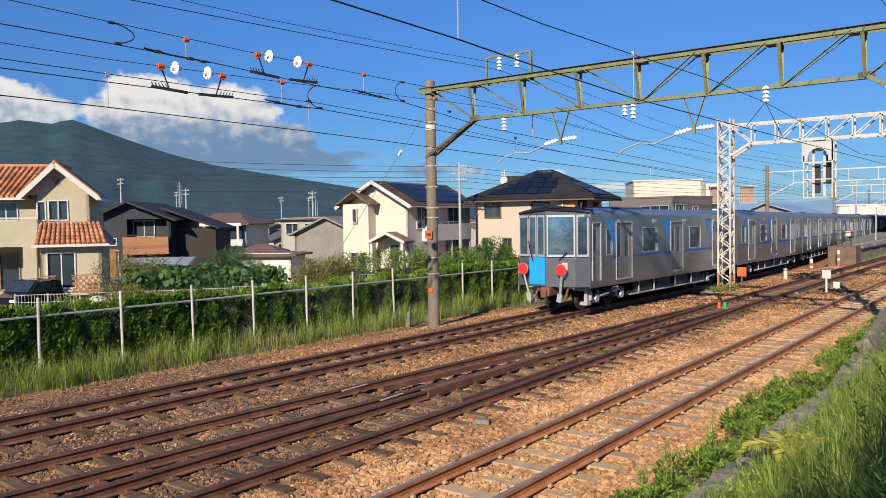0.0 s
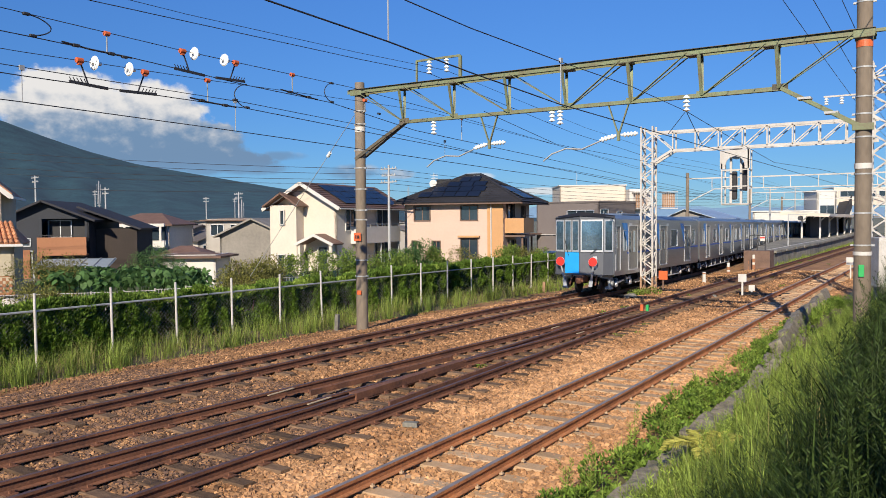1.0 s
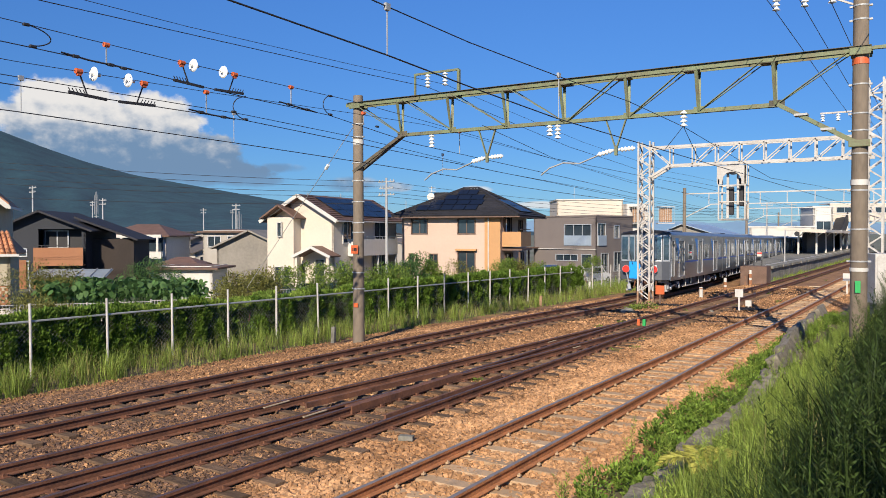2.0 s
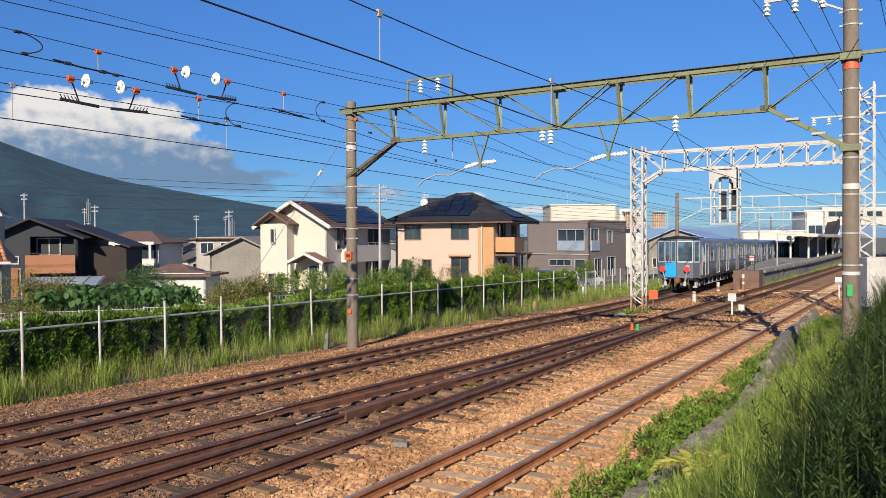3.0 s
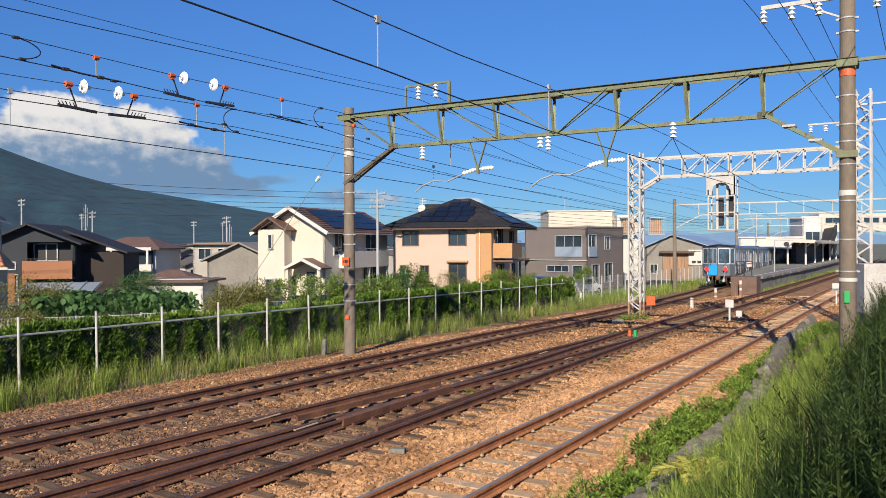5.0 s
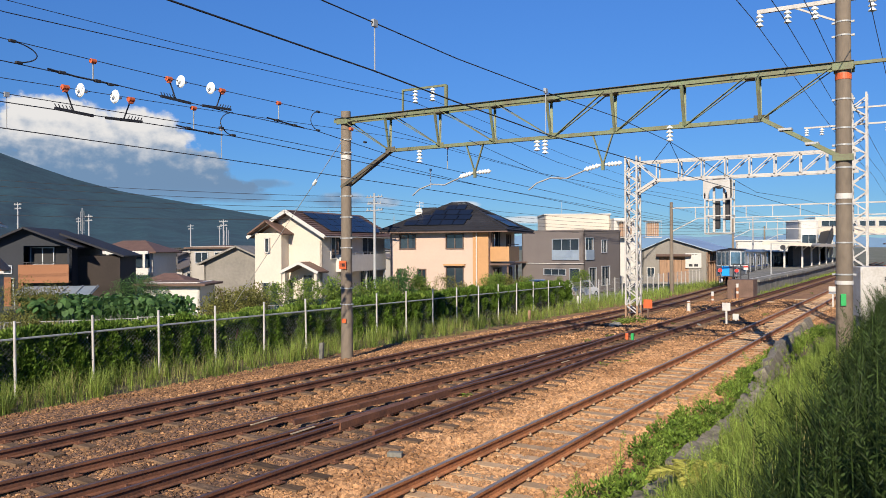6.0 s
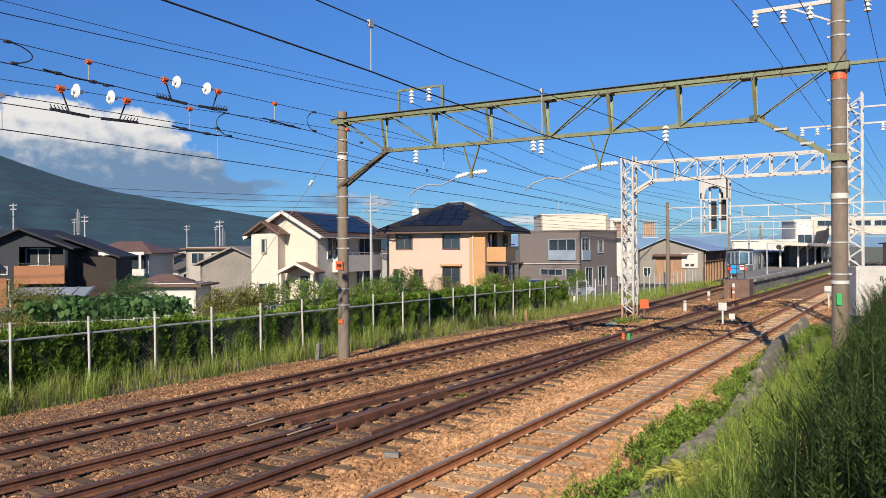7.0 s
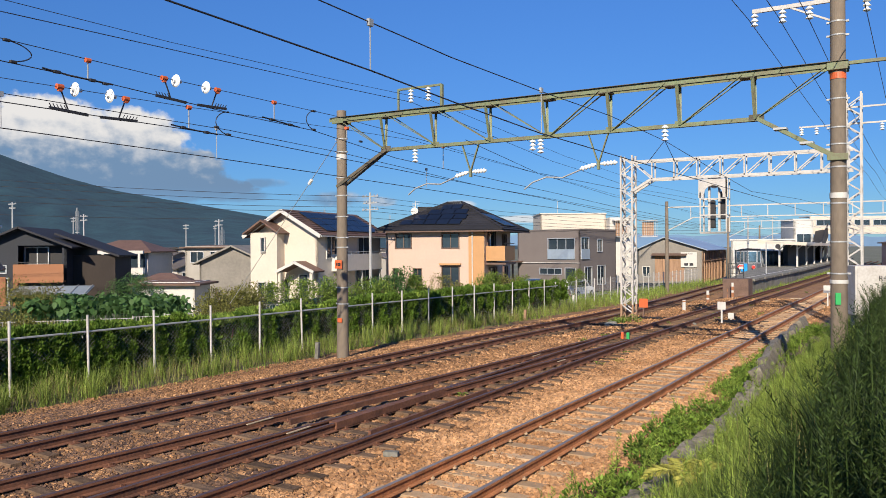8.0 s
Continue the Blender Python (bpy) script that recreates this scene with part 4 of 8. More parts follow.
    for x, z, n in ((-12.7, 6.02, 4), (-8.71, 6.02, 4), (-8.94, 6.02, 3), (-5.39, 6.1, 4)):
        bm = B()
        insulator(bm, (x, GY, z), n, 0.09)
        part("insulator", bm, M["porcelain"], root, "white porcelain insulator")
    # cross arms with insulators on the tall pole
    for z, x0, x1, yy, xs in ((8.55, -3.35, -0.2, GY, (-3.3, -2.7, -2.14, -1.0)), ):
        bm = B()
        bar(bm, (x0, yy, z), (x1, yy, z), 0.07, 0.09)
        bar(bm, (-2.6, yy, z), (-1.6, yy, z - 0.5), 0.04)
        arm = part("cross_arm", bm, M["white_steel"], root, "white painted cross arm")
        for x in xs:
            bm = B()
            insulator(bm, (x, yy, z - 0.05), 3, 0.085)
            part("insulator", bm, M["porcelain"], arm, "white porcelain insulator")
    return root


green_gantry()
WY = 38.1


def lattice_column(bm, x, y, z0, z1, w=0.56, step=0.4, t=0.042):
    for sx in (-1, 1):
        for sy in (-1, 1):
            bar(bm, (x + sx * w / 2, y + sy * w / 2, z0), (x + sx * w / 2, y + sy * w / 2, z1), t * 1.9)
    z, k = z0, 1
    while z + step <= z1:
        for s in (-1, 1):
            bar(bm, (x - k * w / 2, y + s * w / 2, z), (x + k * w / 2, y + s * w / 2, z + step), t * 1.25)
            bar(bm, (x + s * w / 2, y - k * w / 2, z), (x + s * w / 2, y + k * w / 2, z + step), t * 1.25)
        z += step
        k = -k


def white_gantry():
    root = thing("signal_gantry", "white painted steel lattice gantry with a hanging signal cage", "gantry", Matrix.Translation((0, 0, 0.234)) @ Matrix.Scale(0.925, 4))
    for x, z0, z1 in ((-12.3, -0.5, 7.55), (-2.45, 0.2, 9.6)):
        bm = B()
        lattice_column(bm, x, WY, z0, z1)
        part("column", bm, M["white_steel"], root, "white lattice column, rust-stained at its foot")
    bm = B()
    lattice_column(bm, -12.3, WY, -0.5, 0.3, 0.564, 0.4, 0.046)
    part("rusty_foot", bm, M["wood"], root, "rust-stained column foot")
    for s in (-0.28, 0.28):
        bm = B()
        bar(bm, (-12.1, WY + s, 7.22), (-2.5, WY + s, 7.22), 0.06, 0.12)
        bar(bm, (-11.1, WY + s, 6.33), (-2.5, WY + s, 6.33), 0.06, 0.12)
        bar(bm, (-12.1, WY + s, 5.75), (-11.1, WY + s, 6.33), 0.1, 0.12)
        part("chord", bm, M["white_steel"], root)
        for k in range(9):
            x = -11.05 + k * 1.05
            bm = B()
            bar(bm, (x, WY + s, 6.33), (x, WY + s, 7.22), 0.06)
            part("post", bm, M["white_steel"], root)
            bm = B()
            if k == 0:
                bar(bm, (x - 1.0, WY + s, 7.22), (x, WY + s, 6.33), 0.05)
            elif k < 8:
                bar(bm, (x, WY + s, 6.33), (x + 1.0, WY + s, 7.22), 0.05)
            else:
                bm.free()
                continue
            part("diagonal", bm, M["white_steel"], root)
    # the hanging cage with signal heads seen from behind
    bm = B()
    for x in (-8.78, -7.62):
        for y in (WY - 0.35, WY + 0.35):
            bar(bm, (x, y, 3.75), (x, y, 6.2 if x > -8 else 5.6), 0.06)
    for z in (3.75, 4.55, 5.3):
        for y in (WY - 0.35, WY + 0.35):
            bar(bm, (-8.78, y, z), (-7.62, y, z), 0.05)
        for x in (-8.78, -7.62):
            bar(bm, (x, WY - 0.35, z), (x, WY + 0.35, z), 0.05)
    box(bm, (-8.2, WY, 3.72), (1.2, 0.75, 0.04))
    part("cage", bm, M["white_steel"], root, "white service cage")
    bm = B()
    prof = [(-8.86, 5.35), (-8.86, 6.2), (-7.54, 6.2), (-7.54, 5.35), (-7.78, 5.35)] + [(-8.2 + 0.42 * math.cos(a1 * math.pi / 6), 5.5 + 0.42 * math.sin(a1 * math.pi / 6)) for a1 in range(7)] + [(-8.62, 5.35)]
    lo = [bm.verts.new((x, WY - 0.38, z)) for x, z in prof]
    hi = [bm.verts.new((x, WY - 0.34, z)) for x, z in prof]
    bm.faces.new(lo)
    bm.faces.new(hi[::-1])
    for i in range(len(prof)):
        j = (i + 1) % len(prof)
        bm.faces.new((lo[j], lo[i], hi[i], hi[j]))
    part("head_plate", bm, M["white_steel"], root, "white arched plate at the top of the cage")
    bm = B()
    for x in (-8.45, -8.0):
        bar(bm, (x, WY, 3.8), (x, WY, 6.3), 0.1)
    tube(bm, (-8.22, WY - 0.05, 6.05), (-8.22, WY + 0.05, 6.05), 0.26, 16)
    part("signal_hanger", bm, M["white_steel"], root)
    for x, z in ((-8.32, 4.6), (-7.85, 5.0)):
        bm = B()
        box(bm, (x, WY + 0.12, z), (0.24, 0.22, 1.3), bevel=0.06)
        part("signal_head", bm, M["under"], root, "back of a dark signal head")
    bm = B()
    bar(bm, (-2.9, WY, 9.0), (-0.2, WY, 9.0), 0.07)
    bar(bm, (-4.6, WY, 8.3), (-0.2, WY, 8.3), 0.07)
    part("cross_arm", bm, M["white_steel"], root)
    for x in (-4.5, -3.9, -1.4):
        bm = B()
        insulator(bm, (x, WY, 8.25), 3, 0.1)
        part("insulator", bm, M["porcelain"], root)


white_gantry()


def far_gantry(y, x0, x1, zt, label):
    root = thing("station_gantry", label, "gantry", group="gantries at the station")
    for x in (x0, x1):
        bm = B()
        tube(bm, (x, y, -1.2), (x, y, zt + 0.5), 0.17, 14, 0.13)
        part("pole", bm, M["pole"], root)
    bm = B()
    bar(bm, (x0, y, zt), (x1, y, zt), 0.1)
    part("beam", bm, M["white_steel"], root)
    for k in range(int((x1 - x0) / 2)):
        bm = B()
        xx = x0 + 2 + k * 2.0
        bar(bm, (xx, y, zt), (xx, y, zt - 0.9), 0.06)
        part("drop_post", bm, M["white_steel"], root)
    bm = B()
    bar(bm, (x0, y, zt - 2.0), (x0 + 2.2, y, zt - 0.9), 0.08)
    bar(bm, (x0 + 2.2, y, zt - 0.9), (x1 - 2.2, y, zt - 0.9), 0.08)
    bar(bm, (x1 - 2.2, y, zt - 0.9), (x1, y, zt - 2.0), 0.08)
    part("lower_beam", bm, M["white_steel"], root)


for yy, xa, xb, zz in ((67.4, -18.45, 0.5, 6.4), (105.0, -21.0, 1.5, 6.2), (140.0, -23.0, 3.0, 6.0)):
    far_gantry(yy, xa, xb, zz, "thin white beam gantry on concrete poles at the station")


# ---- wires ----
def wire(name, label, x, z, y0, y1, r=0.012, sag=0.0, bend=0.0, x_far=None):
    pts = []
    for k in range(41):
        y = y0 + (y1 - y0) * k / 40
        near = min(max((GY - y) / 45.0, 0), 1)
        u = ((y - GY) % 45.0) / 45.0
        xx = x if x_far is None or y < GY else x + (x_far - x) * (y - GY) / (y1 - GY)
        pts.append((xx + bend * max(0.0, y - 28) ** 2, y, z - sag * 4 * u * (1 - u)))
    bm = B()
    polyline(bm, pts, r)
    return solid(name, bm, M["wire"], label, "cable", group="overhead wires", smooth=True)


def strung(name, x, pts, r, x_end=None):
    """A wire through points (y, z) at x, drifting to x_end at its far end."""
    bm = B()
    y0, y1 = pts[0][0], pts[-1][0]
    out = []
    for (ya, za), (yb, zb) in zip(pts, pts[1:]):
        for k in range(8):
            u = k / 8
            out.append((ya + (yb - ya) * u, za + (zb - za) * u))
    out.append(pts[-1])
    polyline(bm, [(x + (line_x(y) + 12.95 if x < -11 else 0.0), y, z) for y, z in out], r * 0.62)
    solid(name, bm, M["wire"], "dark overhead wire above the tracks", "cable", group="overhead wires", smooth=True)


for nm, x, pts, r in (("feeder_wire", -12.24, [(-10, 7.3), (7.07, 7.02), (10.31, 7.06), (15.45, 7.23), (19.55, 7.42), (30, 6.75), (42, 6.4), (67, 6.9), (140, 6.4)], 0.010),
                      ("feeder_wire", -12.84, [(-10, 7.3), (7.41, 7.01), (10.82, 7.11), (16.21, 7.27), (19.57, 7.4), (30, 6.6), (42, 6.2), (67, 6.7), (140, 6.2)], 0.014),
                      ("contact_wire", -5.42, [(-10, 5.4), (4.5, 5.21), (7.4, 5.16), (9.27, 5.09), (12.15, 5.01), (19.67, 5.0), (38, 5.0), (67, 5.0), (140, 4.9)], 0.016),
                      ("catenary_wire", -5.42, [(-10, 5.95), (6.5, 5.73), (9.28, 5.68), (12.22, 5.71), (15.65, 5.78), (19.68, 5.72), (25.58, 5.41), (31.3, 5.14), (44, 5.5), (67, 5.9), (140, 5.6)], 0.013),
                      ("catenary_wire", -12.9, [(-10, 6.9), (7.4, 6.59), (10.7, 6.53), (16.0, 6.52), (19.6, 6.4), (38, 5.6), (67, 5.6), (140, 5.2)], 0.012),
                      ("contact_wire", -12.9, [(-10, 6.3), (7.4, 6.22), (9.6, 6.19), (12.5, 6.08), (15.2, 6.04), (18.9, 5.69), (38, 5.1), (67, 4.7), (140, 4.4)], 0.015),
                      ("catenary_wire", -12.9, [(-10, 5.9), (7.4, 5.94), (9.8, 6.0), (11.4, 6.04), (16.3, 6.21), (19.6, 6.3), (38, 5.7), (67, 5.4), (140, 5.0)], 0.010),
                      ("contact_wire", -12.9, [(-10, 5.7), (7.4, 5.69), (12.4, 5.7), (16.3, 5.6), (24.0, 5.21), (38, 4.9), (67, 4.6), (140, 4.2)], 0.012),
                      ("contact_wire", -12.9, [(-10, 5.55), (7.4, 5.55), (12.4, 5.58), (18.8, 5.37), (38, 4.8), (67, 4.5), (140, 4.1)], 0.015),
                      ("contact_wire", -12.9, [(-10, 5.2), (7.4, 5.12), (12.1, 5.06), (16.3, 4.98), (27.6, 4.75), (67, 4.3), (140, 3.9)], 0.015),
                      ("contact_wire", -9.0, [(16.0, 5.6), (20, 5.15), (67, 5.0), (140, 4.9)], 0.011)):
    strung(nm, x, pts, r)
for x in (-3.3, -2.7, -2.14, -1.0):
    wire("power_wire", "thin dark power line on the tall pole", x, 8.2, -25, 150, 0.009, 0.3)


# ---- buildings ----
def wall(root, p, q, z0, z1, holes, mat, t=0.16, name="wall", label=""):
    bm = B()
    holed(bm, p, q, z0, z1, holes, t)
    return part(name, bm, mat, root, label)


def gable(root, pts, y, mat, t=0.16):
    """A triangular wall in the plane y: pts are (x, z)."""
    bm = B()
    lo = [bm.verts.new((x, y, z)) for x, z in pts]
    hi = [bm.verts.new((x, y + t, z)) for x, z in pts]
    bm.faces.new(lo)
    bm.faces.new(hi[::-1])
    for i in range(3):
        bm.faces.new((lo[i], lo[(i + 1) % 3], hi[(i + 1) % 3], hi[i]))
    part("gable_wall", bm, mat, root)


def window(root, p, q, h, frame_mat, panes=2, name="window", glass="glass"):
    """A framed window set into the wall p-q at h = (u0, u1, z0, z1)."""
    p, q = Vector((*p, 0)), Vector((*q, 0))
    d = (q - p).normalized()
    n = Vector((d.y, -d.x, 0))
    ang = math.degrees(math.atan2(d.y, d.x))
    u0, u1, z0, z1 = h
    c = p + d * ((u0 + u1) / 2)
    bm = B()
    g = c - n * 0.09
    box(bm, (g.x, g.y, (z0 + z1) / 2), (u1 - u0, 0.02, z1 - z0), ang)
    w = part(name, bm, M[glass], root, "dark reflecting window glass")
    bm = B()
    f = c + n * 0.02
    for z in (z0 - 0.02, z1 + 0.02):
        box(bm, (f.x, f.y, z), (u1 - u0 + 0.14, 0.1, 0.07), ang)
    for u in [u0 - 0.03, u1 + 0.03]:
        k = p + d * u + n * 0.02
        box(bm, (k.x, k.y, (z0 + z1) / 2), (0.07, 0.1, z1 - z0 + 0.1), ang)
    for i in range(1, panes):
        k = p + d * (u0 + (u1 - u0) * i / panes) - n * 0.06
        box(bm, (k.x, k.y, (z0 + z1) / 2), (0.06, 0.05, z1 - z0), ang)
    part("window_frame", bm, frame_mat, w)
    bm = B()
    inn = c - n * 0.115 + d * ((u1 - u0) * 0.22)
    box(bm, (inn.x, inn.y, (z0 + z1) / 2), ((u1 - u0) * 0.3, 0.02, (z1 - z0) * 0.96), ang)
    part("curtain", bm, M["white"], w)
    return w


def shell(root, w, d, h, wall_mat, openings, frame_mat):
    """Four walls round a w x d plan; openings: side ('f' front, 'r' right, 'l' left) and rectangles."""
    ends = {"f": ((0, 0), (w, 0)), "r": ((w, 0), (w, d)), "b": ((w, d), (0, d)), "l": ((0, d), (0, 0))}
    for side, (p, q) in ends.items():
        hs = [o[1:5] for o in openings if o[0] == side]
        wall(root, p, q, -0.3, h, hs, wall_mat)
        for o in openings:
            if o[0] == side:
                window(root, p, q, o[1:5], frame_mat, o[5] if len(o) > 5 else 2)
    bm = B()
    box(bm, (w / 2, d / 2, h - 0.06), (w - 0.34, d - 0.34, 0.1))
    part("ceiling_slab", bm, M["white"], root)


def gutter(root, pts, mat):
    bm = B()
    for a0, b0 in zip(pts, pts[1:]):
        bar(bm, a0, b0, 0.1, 0.09)
    part("gutter", bm, mat, root)


def courses(root, a0, b0, c0, d0, n, mat, t=0.05):
    """Roof courses on the slope a0-b0 (eave) to d0-c0 (top): overlapping plates."""
    a0, b0, c0, d0 = map(Vector, (a0, b0, c0, d0))
    nv = (b0 - a0).cross(d0 - a0).normalized()
    if nv.z < 0:
        nv = -nv
    for k in range(n):
        u, v = k / n, (k + 1) / n
        pts = [a0.lerp(d0, u) + nv * t, b0.lerp(c0, u) + nv * t, b0.lerp(c0, v) + nv * 0.01, a0.lerp(d0, v) + nv * 0.01]
        bm = B()
        slab(bm, pts, 0.035)
        part("tile_course", bm, mat, root)


def pink_house():
    Z0 = -1.1
    root = thing("pink_house", "pale pink rendered house with dark hipped roof and solar panels", "house", pose(-36.9, 52.5, Z0, 0, 0, 13))
    w, d, h = 8.2, 8.6, 5.72
    ops = [("f", 0.85, 2.15, 4.2, 5.3), ("f", 4.75, 6.1, 4.2, 5.3), ("f", 4.75, 6.1, 0.75, 2.75), ("f", 2.35, 3.0, 1.45, 2.55), ("f", 0.65, 0.95, 1.45, 2.55, 1),
           ("f", 7.35, 7.95, 4.1, 5.4, 1), ("r", 5.6, 7.0, 3.9, 5.3), ("r", 6.0, 7.4, 0.6, 2.6), ("r", 1.2, 3.6, 0.5, 2.6, 3), ("r", 0.8, 3.2, 3.6, 5.5, 3)]
    shell(root, w, d, h, M["pink"], ops, M["brown_metal"])
    bm = B()
    box(bm, (5.43, -0.12, 2.92), (1.75, 0.35, 0.14))
    part("shutter_box", bm, M["tan"], root)
    bm = B()
    box(bm, (7.55, -0.06, 2.7), (1.25, 0.1, 5.9))
    part("tan_panel", bm, M["tan"], root, "orange tan corner panel")
    # balcony on the side
    bm = B()
    box(bm, (w + 0.75, 2.1, 3.75), (1.5, 3.4, 1.15))
    part("balcony", bm, M["tan"], root, "tan balcony parapet")
    bm = B()
    box(bm, (w + 0.75, 2.1, 2.95), (1.7, 3.6, 0.14))
    for yy in (0.55, 3.65):
        box(bm, (w + 1.35, yy, 1.4), (0.14, 0.14, 3.0))
    bar(bm, (w + 1.45, 0.45, 4.5), (w + 1.45, 3.8, 4.5), 0.06)
    part("balcony_frame", bm, M["brown_metal"], root)
    # hip roof
    o, hz, rz_ = 0.65, h - 0.12, h + 2.2
    A, Bq, C, D = (-o, -o, hz), (w + o + 0.9, -o, hz), (w + o + 0.9, d + o, hz), (-o, d + o, hz)
    R1, R2 = (3.9, d / 2, rz_), (5.1, d / 2, rz_)
    bm = B()
    for poly in ((A, Bq, R2, R1), (Bq, C, R2), (C, D, R1, R2), (D, A, R1)):
        slab(bm, poly, 0.14)
    ro = part("roof", bm, M["tile_dark"], root, "near-black glazed tile hip roof")
    courses(ro, A, Bq, R2, R1, 14, M["tile_dark"])
    courses(ro, Bq, C, R2, R2, 14, M["tile_dark"])
    bm = B()
    for a0, b0 in ((A, R1), (Bq, R2), (R1, R2), (C, R2), (D, R1)):
        bar(bm, Vector(a0) + Vector((0, 0, 0.08)), Vector(b0) + Vector((0, 0, 0.1)), 0.16, 0.14)
    part("ridge_tile", bm, M["tile_dark"], ro)
    gutter(root, [(A[0], A[1] - 0.05, hz - 0.12), (Bq[0] + 0.05, Bq[1] - 0.05, hz - 0.12), (C[0] + 0.05, C[1], hz - 0.12)], M["brown_metal"])
    # solar panels on the front and side slopes
    e0, e1, t0, t1 = Vector(A), Vector(Bq), Vector(R1), Vector(R2)
    nv = (e1 - e0).cross(t0 - e0).normalized()
    for k, (u0, u1, n) in enumerate(((0.17, 0.66, 5), (0.25, 0.68, 4), (0.34, 0.66, 3), (0.42, 0.585, 2))):
        v0 = 0.16 + 0.19 * k
        for i in range(n):
            a0, b0 = u0 + (u1 - u0) * i / n, u0 + (u1 - u0) * (i + 0.93) / n

            def P3(u, v):
                lo, hi = e0.lerp(e1, u), None
                lo.x = e0.x + (e1.x - e0.x) * u
                y, z = e0.y + (t0.y - e0.y) * v, e0.z + (t0.z - e0.z) * v
                return Vector((lo.x, y, z)) + nv * 0.13

            if P3(a0, v0 + 0.17).x < e0.x + (t0.x - e0.x) * (v0 + 0.17) + 0.1:
                continue
            bm = B()
            slab(bm, [P3(a0, v0), P3(b0, v0), P3(b0, v0 + 0.17), P3(a0, v0 + 0.17)], 0.04)
            part("solar_panel", bm, M["solar"], ro, "blue-black solar panel")
    s0, s1, st = Vector(Bq), Vector(C), Vector(R2)
    nv2 = (s1 - s0).cross(st - s0).normalized()
    if nv2.z < 0:
        nv2 = -nv2
    for k in range(2):
        for i in range(2):
            v0, v1 = 0.12 + 0.22 * k, 0.32 + 0.22 * k
            pts = []
            for u, v in ((0.30 + 0.2 * i, v0), (0.49 + 0.2 * i, v0), (0.49 + 0.2 * i, v1), (0.30 + 0.2 * i, v1)):
                pts.append(s0.lerp(s1, u).lerp(st + (s1 - s0) * (u - 0.5) * 1.0, v) + nv2 * 0.13)
            bm = B()
            slab(bm, pts, 0.04)
            part("solar_panel", bm, M["solar"], ro, "blue-black solar panel")
    bm = B()
    tube(bm, (1.55, 2.6, h + 1.5), (1.55, 2.45, h + 1.52), 0.32, 20)
    bar(bm, (1.55, 2.7, h + 0.6), (1.55, 2.7, h + 2.4), 0.04)
    for k in range(4):
        bar(bm, (1.25, 2.7, h + 1.95 + 0.12 * k), (1.9, 2.7, h + 1.95 + 0.12 * k), 0.02)
    part("antenna", bm, M["white"], root, "white dish and aerial on the roof")
    bm = B()
    box(bm, (2.2, 3.4, h + 1.65), (1.2, 0.5, 0.5))
    part("vent_box", bm, M["black"], ro)
    bm = B()
    tube(bm, (w - 0.95, -0.2, -0.2), (w - 0.95, -0.2, h - 0.3), 0.05, 8)
    part("downpipe", bm, M["white"], root)


pink_house()


